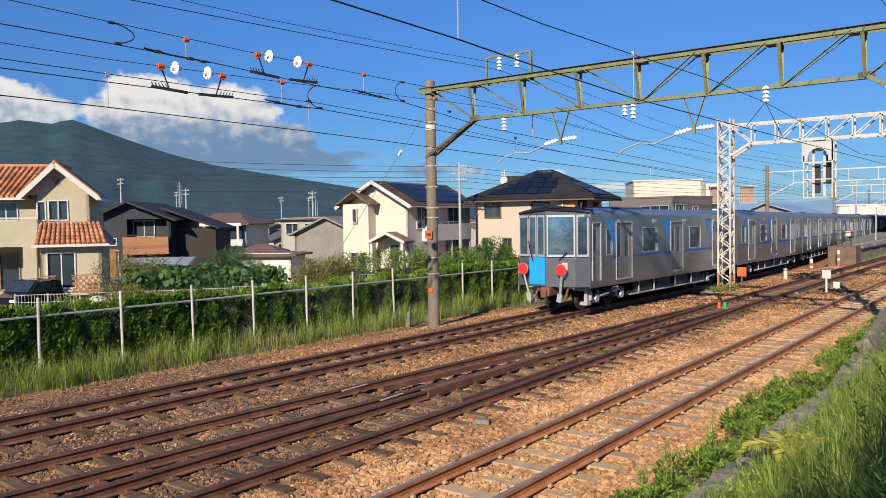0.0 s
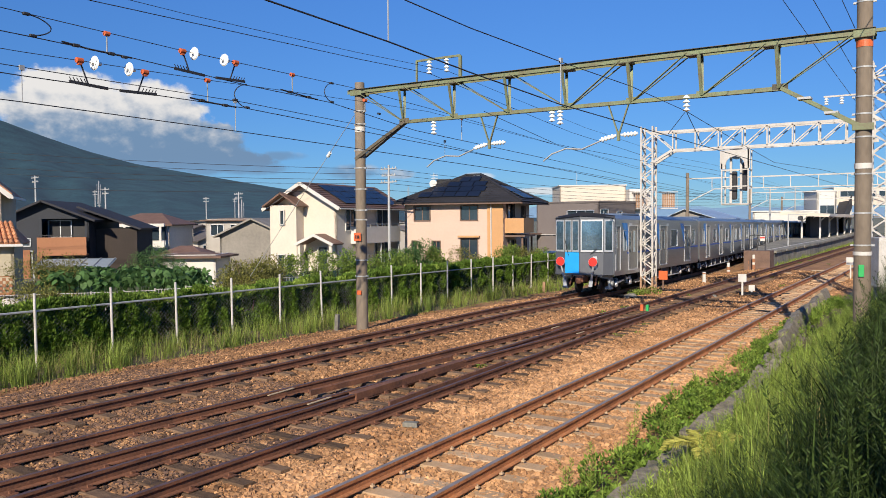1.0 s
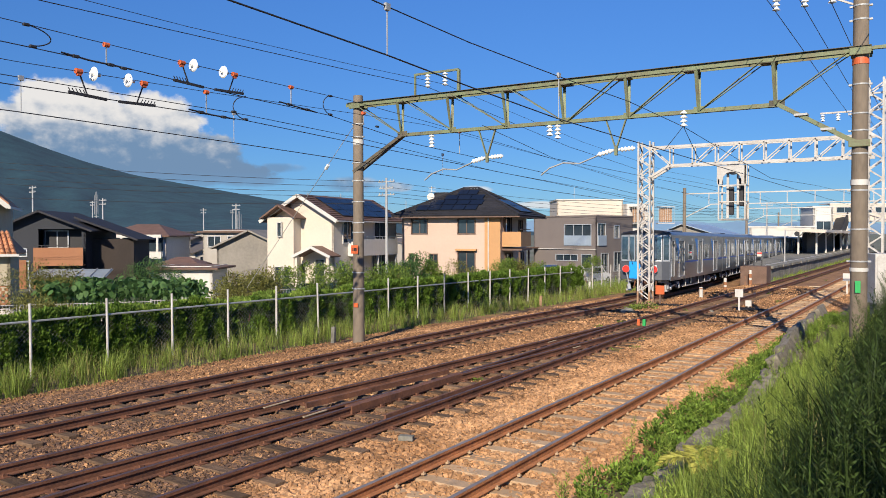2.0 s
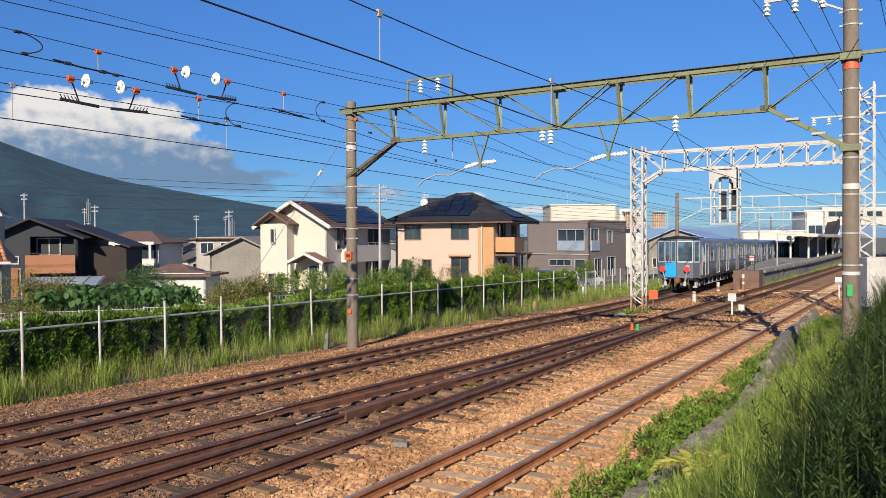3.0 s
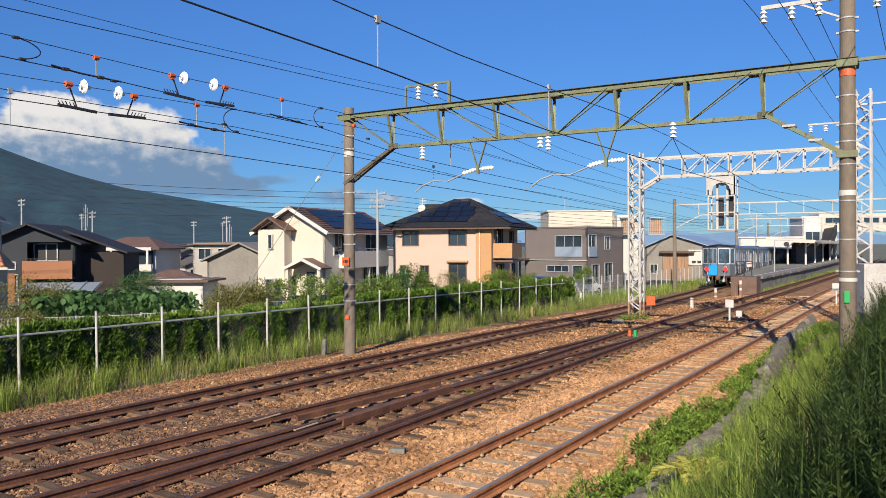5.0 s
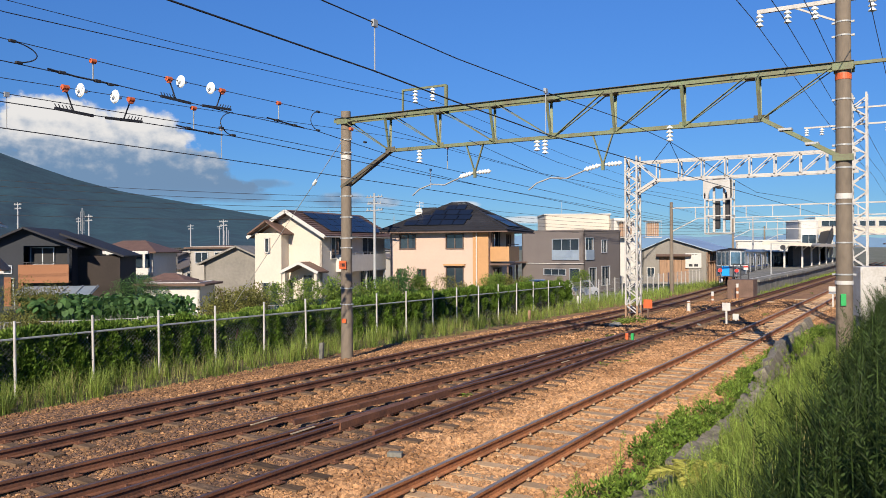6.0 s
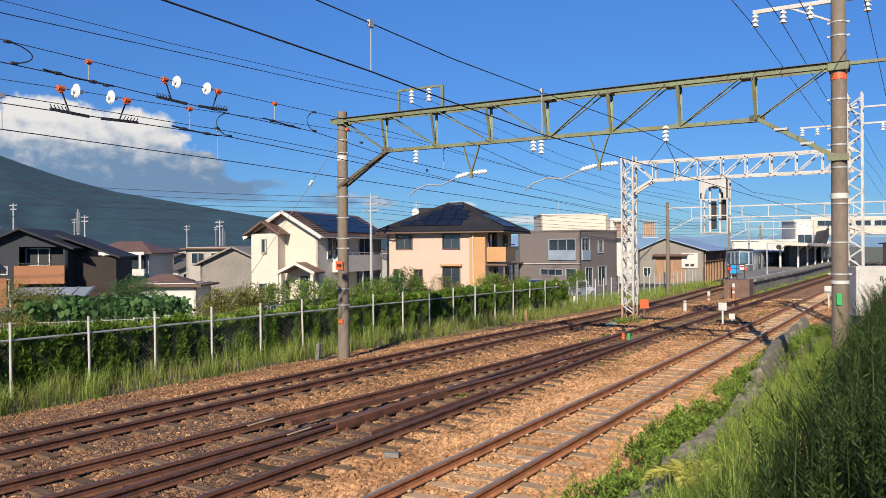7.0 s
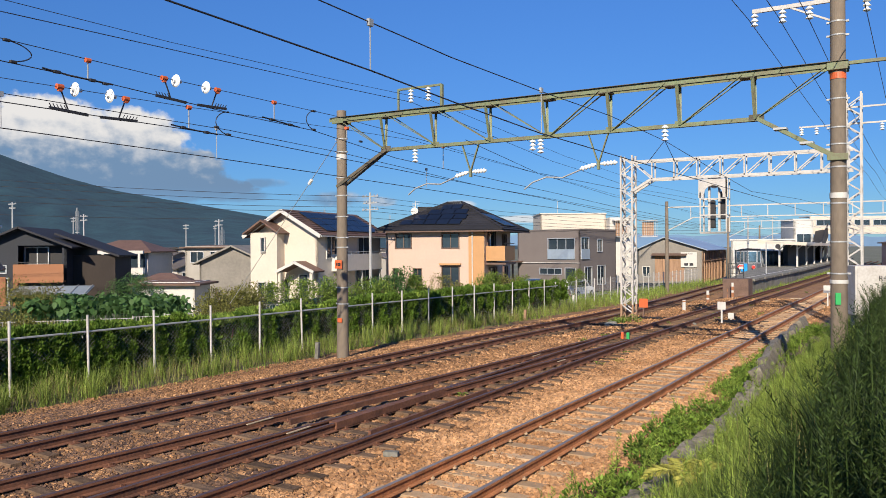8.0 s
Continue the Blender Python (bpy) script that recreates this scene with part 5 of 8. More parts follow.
def cream_house():
    Z0 = -1.1
    root = thing("cream_house", "cream rendered gabled house with solar panels and brown porch roof", "house", pose(-42.9, 44.1, Z0, 0, 0, 9))
    w, d, h = 5.3, 10.2, 5.55
    ops = [("f", 1.45, 1.75, 4.35, 5.35, 1), ("f", 1.55, 2.05, 0.55, 1.95, 1), ("f", 2.3, 2.85, 0.55, 1.95, 1), ("f", 3.75, 4.5, 0.2, 2.3, 1),
           ("r", 1.3, 2.9, 3.5, 5.2), ("r", 6.2, 8.4, 3.4, 5.2), ("r", 5.8, 8.4, 0.4, 2.5, 3)]
    shell(root, w, d, h, M["cream"], ops, M["white"])
    o, rz_ = 0.7, h + 1.55
    for y in (0.0, d - 0.16):
        gable(root, [(0, h), (w, h), (w / 2, rz_ - 0.22)], y, M["cream"])
    eL, eR, tF, tB = (-o, -o, h - 0.38), (w + o, -o, h - 0.38), (w / 2, -o, rz_), (w / 2, d + o, rz_)
    eLb, eRb = (-o, d + o, h - 0.38), (w + o, d + o, h - 0.38)
    bm = B()
    slab(bm, [eL, tF, tB, eLb], 0.16)
    slab(bm, [eR, eRb, tB, tF], 0.16)
    ro = part("roof", bm, M["tile_brown"], root, "brown tiled gable roof")
    courses(ro, eR, eRb, tB, tF, 12, M["tile_brown"])
    bm = B()
    for a0, b0 in ((eL, tF), (eR, tF)):
        bar(bm, Vector(a0) + Vector((0, -0.06, -0.1)), Vector(b0) + Vector((0, -0.06, -0.1)), 0.08, 0.26)
    part("barge_board", bm, M["white"], ro, "cream painted barge boards")
    gutter(root, [(w + o + 0.05, -o, h - 0.45), (w + o + 0.05, d + o, h - 0.45)], M["white"])
    a0, b0, c0, d0 = map(Vector, (eR, eRb, tB, tF))
    nv = (b0 - a0).cross(d0 - a0).normalized()
    nv = nv if nv.z > 0 else -nv
    for k in range(3):
        for i in range(6):
            pts = []
            for u, v in ((i, k), (i + 0.94, k), (i + 0.94, k + 0.94), (i, k + 0.94)):
                uu, vv = 0.14 + u * 0.125, 0.14 + v * 0.25
                pts.append((a0.lerp(b0, uu)).lerp(d0.lerp(c0, uu), vv) + nv * 0.12)
            bm = B()
            slab(bm, pts, 0.04)
            part("solar_panel", bm, M["solar"], ro, "blue-black solar panel")
    # projecting front bay with its own small gable
    bm = B()
    box(bm, (1.35, -0.5, 2.6), (2.3, 1.0, 5.6))
    bay = part("bay", bm, M["cream"], root)
    for hh in ((1.2, 1.5, 4.0, 5.0), (0.95, 1.5, 0.55, 1.75), (1.75, 2.25, 0.55, 1.75)):
        window(bay, (0.2, -1.1), (2.5, -1.1), (hh[0] - 0.2, hh[1] - 0.2, hh[2], hh[3]), M["white"], 1)
    bm = B()
    slab(bm, [(-0.25, -1.4, 5.35), (1.35, -1.4, 6.35), (1.35, 0.2, 6.35), (-0.25, 0.2, 5.35)], 0.12)
    slab(bm, [(2.95, -1.4, 5.35), (2.95, 0.2, 5.35), (1.35, 0.2, 6.35), (1.35, -1.4, 6.35)], 0.12)
    part("bay_roof", bm, M["tile_brown"], bay)
    # porch roof on the front and balcony on the side
    bm = B()
    slab(bm, [(2.7, -1.5, 2.6), (4.3, -1.5, 3.3), (4.3, 0.0, 3.3), (2.7, 0.0, 2.6)], 0.12)
    slab(bm, [(5.9, -1.5, 2.6), (5.9, 0.0, 2.6), (4.3, 0.0, 3.3), (4.3, -1.5, 3.3)], 0.12)
    po = part("porch_roof", bm, M["tile_brown"], root, "small brown porch roof")
    bm = B()
    for a1, b1 in (((2.7, -1.55, 2.52), (4.3, -1.55, 3.22)), ((5.9, -1.55, 2.52), (4.3, -1.55, 3.22))):
        bar(bm, a1, b1, 0.08, 0.2)
    part("porch_trim", bm, M["white"], po)
    for x in (2.95, 5.6):
        bm = B()
        box(bm, (x, -1.3, 1.15), (0.22, 0.22, 2.8))
        part("porch_post", bm, M["cream"], po)
    bm = B()
    box(bm, (w + 0.9, 5.3, 3.15), (0.12, 6.4, 1.25))
    box(bm, (w + 0.45, 2.1, 3.15), (0.9, 0.12, 1.25))
    box(bm, (w + 0.45, 8.5, 3.15), (0.9, 0.12, 1.25))
    box(bm, (w + 0.45, 5.3, 2.55), (1.0, 6.5, 0.12))
    part("balcony", bm, M["white"], root, "white balcony parapet")
    bm = B()
    bar(bm, (w + 0.9, 2.1, 3.95), (w + 0.9, 8.5, 3.95), 0.05)
    for k in range(6):
        bar(bm, (w + 0.9, 2.3 + k * 1.2, 3.75), (w + 0.9, 2.3 + k * 1.2, 3.95), 0.04)
    for yy in (2.2, 5.3, 8.4):
        box(bm, (w + 0.85, yy, 1.2), (0.12, 0.12, 2.7))
    part("balcony_rail", bm, M["galv"], root)


cream_house()


def grey_house():
    Z0 = -1.3
    root = thing("grey_house", "dark taupe flat-roofed two-storey house with a recessed glazed balcony", "house", pose(-37.9, 78.9, Z0, 0, 0, -10))
    w, d, h = 7.8, 7.6, 6.15
    ops = [("f", 4.0, 7.2, 3.2, 5.3, 3), ("f", 2.9, 5.6, 1.55, 2.15, 3), ("f", 6.1, 7.3, 0.0, 2.2, 1), ("r", 0.3, 1.8, 3.2, 5.4), ("r", 3.6, 4.6, 3.9, 5.2), ("r", 1.0, 2.4, 0.2, 2.3), ("r", 3.6, 5.2, 0.4, 2.4)]
    shell(root, w, d, h, M["grey_wall"], ops, M["silver"])
    bm = B()
    box(bm, (w / 2, d / 2, h + 0.05), (w + 0.12, d + 0.12, 0.16))
    part("parapet", bm, M["grey_wall"], root)
    bm = B()
    box(bm, (5.6, -0.09, 3.65), (3.3, 0.06, 1.05))
    box(bm, (w + 0.09, 1.1, 3.65), (0.06, 1.6, 1.05))
    part("balcony_screen", bm, M["metal_roof"], root, "frosted glass balcony screen")
    bm = B()
    box(bm, (w / 2 - 0.5, -0.12, 2.75), (w + 1.2, 0.05, 0.06))
    part("string_course", bm, M["white"], root)
    bm = B()
    box(bm, (-0.6, -1.8, 2.85), (2.6, 4.0, 0.16))
    for x in (-1.8, 0.5):
        box(bm, (x, -3.6, 1.3), (0.12, 0.12, 3.0))
    part("carport", bm, M["brown_metal"], root, "flat brown carport roof on posts")


grey_house()


def cream_block():
    root = thing("cream_block", "cream flat-roofed three-storey building with steel balconies", "building", pose(-41.0, 92.0, -1.3, 0, 0, 31))
    wall(root, (0, 0), (8.2, 0), 0, 8.55, [(7.2, 8.0, 3.6, 5.6)], M["cream"])
    for a0, b0 in (((8.2, 0), (8.2, 8)), ((8.2, 8), (0, 8)), ((0, 8), (0, 0))):
        wall(root, a0, b0, 0, 8.55, [], M["cream"])
    window(root, (0, 0), (8.2, 0), (7.2, 8.0, 3.6, 5.6), M["brown_metal"], 1)
    bm = B()
    box(bm, (4.1, 4, 8.6), (8.4, 8.2, 0.14))
    part("roof", bm, M["white"], root)
    bm = B()
    box(bm, (9.5, 0.3, 4.0), (2.6, 5.0, 8.0))
    part("wing", bm, M["white"], root, "white rendered wing")
    for x in (8.9, 12.2):
        bm = B()
        for z in (5.6, 7.6):
            box(bm, (x + 0.6, -2.6, z), (2.0, 1.2, 0.08))
        for k in range(10):
            bar(bm, (x - 0.4 + k * 0.22, -3.2, 5.6), (x - 0.4 + k * 0.22, -3.2, 7.6), 0.03)
        bk = part("steel_balcony", bm, M["white_steel"], root, "white slatted steel balcony")
        bm = B()
        box(bm, (x + 0.6, -2.7, 6.6), (1.5, 0.05, 1.7))
        part("screen", bm, M["wood"], bk)
    bm = B()
    bar(bm, (2.2, 0.5, 8.6), (2.2, 0.5, 10.2), 0.05)
    part("mast", bm, M["galv"], root)


cream_block()


def warehouse():
    root = thing("warehouse", "grey plaster gabled warehouse with a metal roof and timber doors", "warehouse", pose(-29.1, 93.6, -1.2, 0, 0, 5))
    w, d, he, ha = 7.5, 21.0, 4.05, 5.35
    bm = B()
    holed(bm, (0, 0), (w, 0), 0, he, [(2.0, 5.4, 0.2, 3.2), (0.6, 1.4, 0.8, 1.9)])
    part("front_wall", bm, M["grey_plaster"], root)
    gable(root, [(0, he), (w, he), (w * 0.42, ha)], 0, M["grey_plaster"])
    for k in range(4):
        bm = B()
        box(bm, (2.42 + k * 0.85, 0.1, 1.7), (0.82, 0.06, 3.0))
        part("door_board", bm, M["wood"], root)
    bm = B()
    slab(bm, [(1.7, -0.7, 3.3), (5.7, -0.7, 3.3), (5.7, 0, 3.5), (1.7, 0, 3.5)], 0.08)
    part("door_hood", bm, M["brown_metal"], root)
    bm = B()
    box(bm, (5.9, -0.08, 2.75), (1.8, 0.05, 1.75))
    sg = part("sign_board", bm, M["white"], root, "white notice board with dark marks")
    bm = B()
    for x, z, ww, hh in ((5.6, 3.42, 0.8, 0.07), (6.2, 3.42, 0.3, 0.07), (5.6, 2.2, 0.42, 0.3), (6.2, 2.2, 0.42, 0.3)):
        box(bm, (x, -0.11, z), (ww, 0.01, hh))
    part("print", bm, M["under"], sg)
    window(root, (0, 0), (w, 0), (0.6, 1.4, 0.8, 1.9), M["white"], 2)
    bm = B()
    holed(bm, (w, 0), (w, d), 0, he - 0.3, [(0.5 + k * 1.4, 1.7 + k * 1.4, 1.6, 2.2) for k in range(14)])
    part("side_wall", bm, M["wood"], root, "weathered timber side wall")
    bm = B()
    bar(bm, (w + 0.12, 0, 2.6), (w + 0.12, d, 2.6), 0.14, 0.12)
    for k in range(15):
        box(bm, (w + 0.1, 0.3 + k * 1.45, 1.9), (0.1, 0.12, 3.6))
    part("timber_frame", bm, M["wood"], root)
    bm = B()
    for x0, z0, x1, z1 in ((-0.4, he - 0.18, w * 0.42, ha + 0.08), (w * 0.42, ha + 0.08, w + 0.6, he - 0.18)):
        slab(bm, [(x0, -0.5, z0), (x1, -0.5, z1), (x1, d, z1), (x0, d, z0)], 0.08)
    part("roof", bm, M["metal_roof"], root, "pale blue metal roof")
    for a0, b0 in (((w, d), (0, d)), ((0, d), (0, 0))):
        wall(root, a0, b0, 0, he, [], M["grey_plaster"], name="rear_wall")


warehouse()


def clay_slope(root, a0, b0, c0, d0, cols, rows, name="roof_tile"):
    """Barrel tiles on a slope from eave a0-b0 to top d0-c0: each row a strip of raised ribs."""
    a0, b0, c0, d0 = map(Vector, (a0, b0, c0, d0))
    nv = (b0 - a0).cross(d0 - a0).normalized()
    nv = nv if nv.z > 0 else -nv
    for i in range(cols):
        u = (i + 0.5) / cols
        p, q = a0.lerp(b0, u), d0.lerp(c0, u)
        ln = (q - p).length
        if ln < 0.25:
            continue
        for k in range(rows):
            s, e2 = p.lerp(q, k / rows), p.lerp(q, (k + 1.06) / rows if k < rows - 1 else 1)
            wd = (b0 - a0).length / cols * 0.36
            bm = B()
            tube(bm, s + nv * 0.07, e2 + nv * 0.035, wd, 7, wd * 0.86)
            part(name, bm, M["tile_orange"], root)


def orange_house():
    root = thing("orange_roof_house", "cream house with bright orange clay tile roofs and white window frames", "house", pose(-46.5, 22.3, -0.65, 0, 0, 54))
    c = M["beige"]
    # gabled wing
    wall(root, (0, 0), (2.75, 0), -0.3, 5.5, [(0.0, 0.38, 4.05, 5.1), (0.6, 1.05, 4.05, 5.15), (1.12, 1.56, 4.05, 5.15)], c)
    wall(root, (2.75, 0), (2.75, 6.5), -0.3, 5.5, [], c)
    wall(root, (2.75, 6.5), (-7, 6.5), -0.3, 5.5, [], c)
    gable(root, [(-0.7, 5.5), (2.75, 5.5), (1.05, 7.1)], 0.0, c)
    for hh in ((0.0, 0.38, 4.05, 5.1), (0.6, 1.05, 4.05, 5.15), (1.12, 1.56, 4.05, 5.15)):
        window(root, (0, 0), (2.75, 0), hh, M["white"], 1)
    bm = B()
    for z, x0 in ((6.55, 0.95), (6.45, 0.85)):
        bar(bm, (x0, -0.04, z), (x0 + 0.3, -0.04, z - 0.45), 0.03)
        bar(bm, (x0 + 0.35, -0.04, z), (x0 + 0.05, -0.04, z - 0.4), 0.03)
    part("wall_ornament", bm, M["black"], root, "black iron wall ornament")
    # recessed left part with balcony
    bm = B()
    holed(bm, (-7, 1.6), (0, 1.6), -0.3, 5.5, [(4.4, 5.6, 4.1, 5.1), (4.6, 5.6, 0.0, 2.1)])
    part("rear_front_wall", bm, c, root)
    window(root, (-7, 1.6), (0, 1.6), (4.4, 5.6, 4.1, 5.1), M["white"])
    window(root, (-7, 1.6), (0, 1.6), (4.6, 5.6, 0.0, 2.1), M["wood"], 1, "door")
    bm = B()
    box(bm, (-3.4, -0.3, 3.3), (6.8, 0.16, 1.5))
    box(bm, (-3.4, 0.6, 2.62), (6.8, 1.9, 0.16))
    box(bm, (-0.4, -0.3, 1.2), (0.7, 0.5, 2.9))
    part("balcony", bm, c, root, "cream balcony parapet")
    bm = B()
    bar(bm, (-6.8, -0.3, 4.18), (0, -0.3, 4.18), 0.1, 0.08)
    part("balcony_rail", bm, M["white"], root)
    # lower front room
    wall(root, (0.25, -1.0), (3.45, -1.0), -0.3, 2.75, [(0.35, 1.75, 0.15, 2.15)], c)
    wall(root, (3.45, -1.0), (3.45, 3), -0.3, 2.75, [], c)
    wall(root, (0.25, 0.0), (0.25, -1.0), -0.3, 2.75, [], c)
    window(root, (0.25, -1.0), (3.45, -1.0), (0.35, 1.75, 0.15, 2.15), M["white"], 2)
    # roofs
    bm = B()
    slab(bm, [(-0.9, -0.6, 5.35), (1.05, -0.6, 7.3), (1.05, 5, 7.3), (-0.9, 5, 5.35)], 0.12)
    slab(bm, [(3.35, -0.6, 5.3), (3.35, 5, 5.3), (1.05, 5, 7.3), (1.05, -0.6, 7.3)], 0.12)
    slab(bm, [(-7.6, 0.9, 5.4), (-0.2, 0.9, 5.4), (0.9, 3.6, 7.35), (-7.6, 3.6, 7.35)], 0.12)
    slab(bm, [(0.0, -1.5, 2.65), (3.85, -1.5, 2.65), (3.3, -0.02, 3.85), (0.05, -0.02, 3.85)], 0.12)
    slab(bm, [(3.85, -1.5, 2.65), (3.85, 3.2, 2.65), (2.8, 3.2, 3.85), (2.8, -0.02, 3.85)], 0.12)
    ro = part("roof", bm, M["tile_orange"], root, "orange clay tile roof")
    for a0, b0, tw, th in (((-0.9, -0.66, 5.28), (1.05, -0.66, 7.2), 0.1, 0.26), ((3.35, -0.66, 5.23), (1.05, -0.66, 7.2), 0.1, 0.26), ((-0.1, -1.55, 2.58), (3.95, -1.55, 2.58), 0.12, 0.14),
                           ((-7.6, 0.85, 5.32), (-0.6, 0.85, 5.32), 0.12, 0.14), ((3.4, -0.7, 5.22), (3.4, 5, 5.22), 0.12, 0.14)):
        bm = B()
        bar(bm, a0, b0, tw, th)
        part("trim", bm, M["white"], ro, "white gutter or barge board")
    clay_slope(ro, (-7.6, 0.9, 5.4), (-0.2, 0.9, 5.4), (0.9, 3.6, 7.35), (-7.6, 3.6, 7.35), 26, 9)
    clay_slope(ro, (0.0, -1.5, 2.65), (3.85, -1.5, 2.65), (3.3, -0.02, 3.85), (0.05, -0.02, 3.85), 14, 6)
    clay_slope(ro, (-0.9, 5, 5.35), (-0.9, -0.6, 5.35), (1.05, -0.6, 7.3), (1.05, 5, 7.3), 20, 8)
    bm = B()
    tube(bm, (1.05, -0.6, 7.34), (1.05, 5, 7.34), 0.13, 8)
    tube(bm, (-7.6, 3.6, 7.4), (1.0, 3.6, 7.4), 0.13, 8)
    tube(bm, (3.35, -0.6, 5.38), (1.05, -0.6, 7.36), 0.1, 8)
    part("ridge_tile", bm, M["tile_orange"], ro)
    # lattice terrace screens
    for x0, x1 in ((0.25, 1.1), (2.0, 3.5)):
        t0 = thing("lattice_screen", "orange terracotta lattice garden screen beside the house", "garden screen", root.matrix_basis.copy(), group="lattice screens")
        bm = B()
        for k in range(int((x1 - x0) / 0.16)):
            for r in range(5):
                if (k + r) % 2 == 0:
                    box(bm, (x0 + 0.08 + k * 0.16, -1.9, 0.1 + r * 0.16), (0.17, 0.08, 0.17))
        box(bm, ((x0 + x1) / 2, -1.9, 0.9), (x1 - x0 + 0.1, 0.1, 0.06))
        box(bm, ((x0 + x1) / 2, -1.9, -0.05), (x1 - x0 + 0.1, 0.1, 0.16))
        part("lattice", bm, M["terra"], t0)


orange_house()


def navy_house():
    root = thing("navy_house", "navy sided house with dark gabled roof and a terracotta balcony", "house", pose(-63.3, 34.9, -1.2, 0, 0, 40) @ Matrix.Diagonal((1.13, 1.13, 1.1, 1)))
    wall(root, (0, 0), (5.6, 0), -0.3, 4.3, [(2.4, 5.3, 2.9, 4.25), (0.2, 1.7, 0.6, 1.9), (0.5, 1.6, 2.3, 2.8)], M["navy"])
    wall(root, (5.6, 0), (5.6, 8), -0.3, 4.3, [(2.2, 3.0, 1.9, 3.1)], M["navy"])
    wall(root, (5.6, 8), (0, 8), -0.3, 4.3, [], M["navy"])
    wall(root, (0, 8), (0, 0), -0.3, 4.3, [], M["navy"])
    gable(root, [(0, 4.3), (5.6, 4.3), (2.6, 5.45)], 0.0, M["navy"])
    for hh in ((0.2, 1.7, 0.6, 1.9), (0.5, 1.6, 2.3, 2.8)):
        window(root, (0, 0), (5.6, 0), hh, M["silver"])
    bm = B()
    box(bm, (3.85, 1.0, 3.5), (2.9, 0.1, 1.6))
    part("recess", bm, M["black"], root)
    window(root, (2.4, 0.9), (5.3, 0.9), (0.2, 1.7, 2.9, 4.1), M["silver"])
    bm = B()
    box(bm, (3.9, -0.5, 2.25), (3.3, 0.14, 1.3))
    box(bm, (3.9, -0.2, 1.65), (3.3, 0.8, 0.12))
    box(bm, (0.6, -0.05, 0.9), (2.0, 0.1, 2.2))
    box(bm, (2.4, -0.4, 0.6), (0.3, 0.3, 2.0))
    part("balcony", bm, M["terra"], root, "terracotta balcony front")
    bm = B()
    bar(bm, (2.3, -0.5, 3.05), (5.5, -0.5, 3.05), 0.05)
    for k in range(9):
        bar(bm, (2.4 + k * 0.38, -0.5, 2.9), (2.4 + k * 0.38, -0.5, 3.05), 0.03)
    part("balcony_rail", bm, M["black"], root)
    bm = B()
    slab(bm, [(-0.6, -0.7, 4.15), (2.6, -0.7, 5.62), (2.6, 8.5, 5.62), (-0.6, 8.5, 4.15)], 0.14)
    slab(bm, [(6.2, -0.7, 4.15), (6.2, 8.5, 4.15), (2.6, 8.5, 5.62), (2.6, -0.7, 5.62)], 0.14)
    part("roof", bm, M["tile_dark"], root)
    bm = B()
    slab(bm, [(2.6, -2.6, 0.85), (7.6, -2.6, 0.85), (7.6, -0.6, 1.35), (2.6, -0.6, 1.35)], 0.05)
    ca = part("canopy", bm, M["metal_roof"], root, "pale translucent canopy")
    bm = B()
    for k in range(6):
        bar(bm, (2.7 + k * 0.96, -2.6, 0.9), (2.7 + k * 0.96, -0.6, 1.4), 0.05)
    for x in (2.7, 7.5):
        bar(bm, (x, -2.5, -0.2), (x, -2.5, 0.85), 0.08)
    part("canopy_rib", bm, M["galv"], ca)
    bm = B()
    box(bm, (7.0, 4.0, 1.6), (3.0, 5.0, 3.8))
    wg = part("wing", bm, M["dark_brown"], root, "brown timber rear wing")
    bm = B()
    slab(bm, [(4.5, 1.0, 5.2), (8.9, 1.0, 3.5), (8.9, 7.0, 3.5), (4.5, 7.0, 5.2)], 0.14)
    part("wing_roof", bm, M["tile_dark"], wg)


navy_house()


def town_house(x, y, rz, w, d, h, rise, wall_mat, roof, label, z0=-1.3, hip=True, wins=2, group="town houses"):
    root = thing("town_house", label, "house", pose(x, y, z0, 0, 0, rz), group)
    hs = [(0.6 + k * (w - 1.0) / max(wins, 1), 0.6 + k * (w - 1.0) / max(wins, 1) + 1.3, h - 1.75, h - 0.65) for k in range(wins) if 0.6 + k * (w - 1.0) / max(wins, 1) + 1.4 < w]
    wall(root, (0, 0), (w, 0), -0.5, h, hs, wall_mat)
    for a0, b0 in (((w, 0), (w, d)), ((w, d), (0, d)), ((0, d), (0, 0))):
        wall(root, a0, b0, -0.5, h, [], wall_mat)
    for hh in hs:
        window(root, (0, 0), (w, 0), hh, M["silver"])
    o, e3 = 0.5, h - 0.1
    bm = B()
    if hip:
        r1, r2 = (w * 0.32, d / 2, h + rise), (w * 0.68, d / 2, h + rise)
        slab(bm, [(-o, -o, e3), (w + o, -o, e3), r2, r1], 0.14)
        slab(bm, [(w + o, d + o, e3), (-o, d + o, e3), r1, r2], 0.14)
        slab(bm, [(w + o, -o, e3), (w + o, d + o, e3), r2], 0.14)
        slab(bm, [(-o, d + o, e3), (-o, -o, e3), r1], 0.14)
    else:
        prism(bm, [(0, 0.02), (w, 0.02), (w / 2, 0.02)][:2] + [(w, d - 0.02), (0, d - 0.02)], h - 0.2, h - 0.02)
        slab(bm, [(-o, -o, e3), (w / 2, -o, h + rise), (w / 2, d + o, h + rise), (-o, d + o, e3)], 0.14)
        slab(bm, [(w + o, -o, e3), (w + o, d + o, e3), (w / 2, d + o, h + rise), (w / 2, -o, h + rise)], 0.14)
    part("roof", bm, roof, root)
    if not hip:
        for yy in (0.0, d - 0.15):
            gable(root, [(0, h), (w, h), (w / 2, h + rise - 0.14)], yy, wall_mat)
    return root


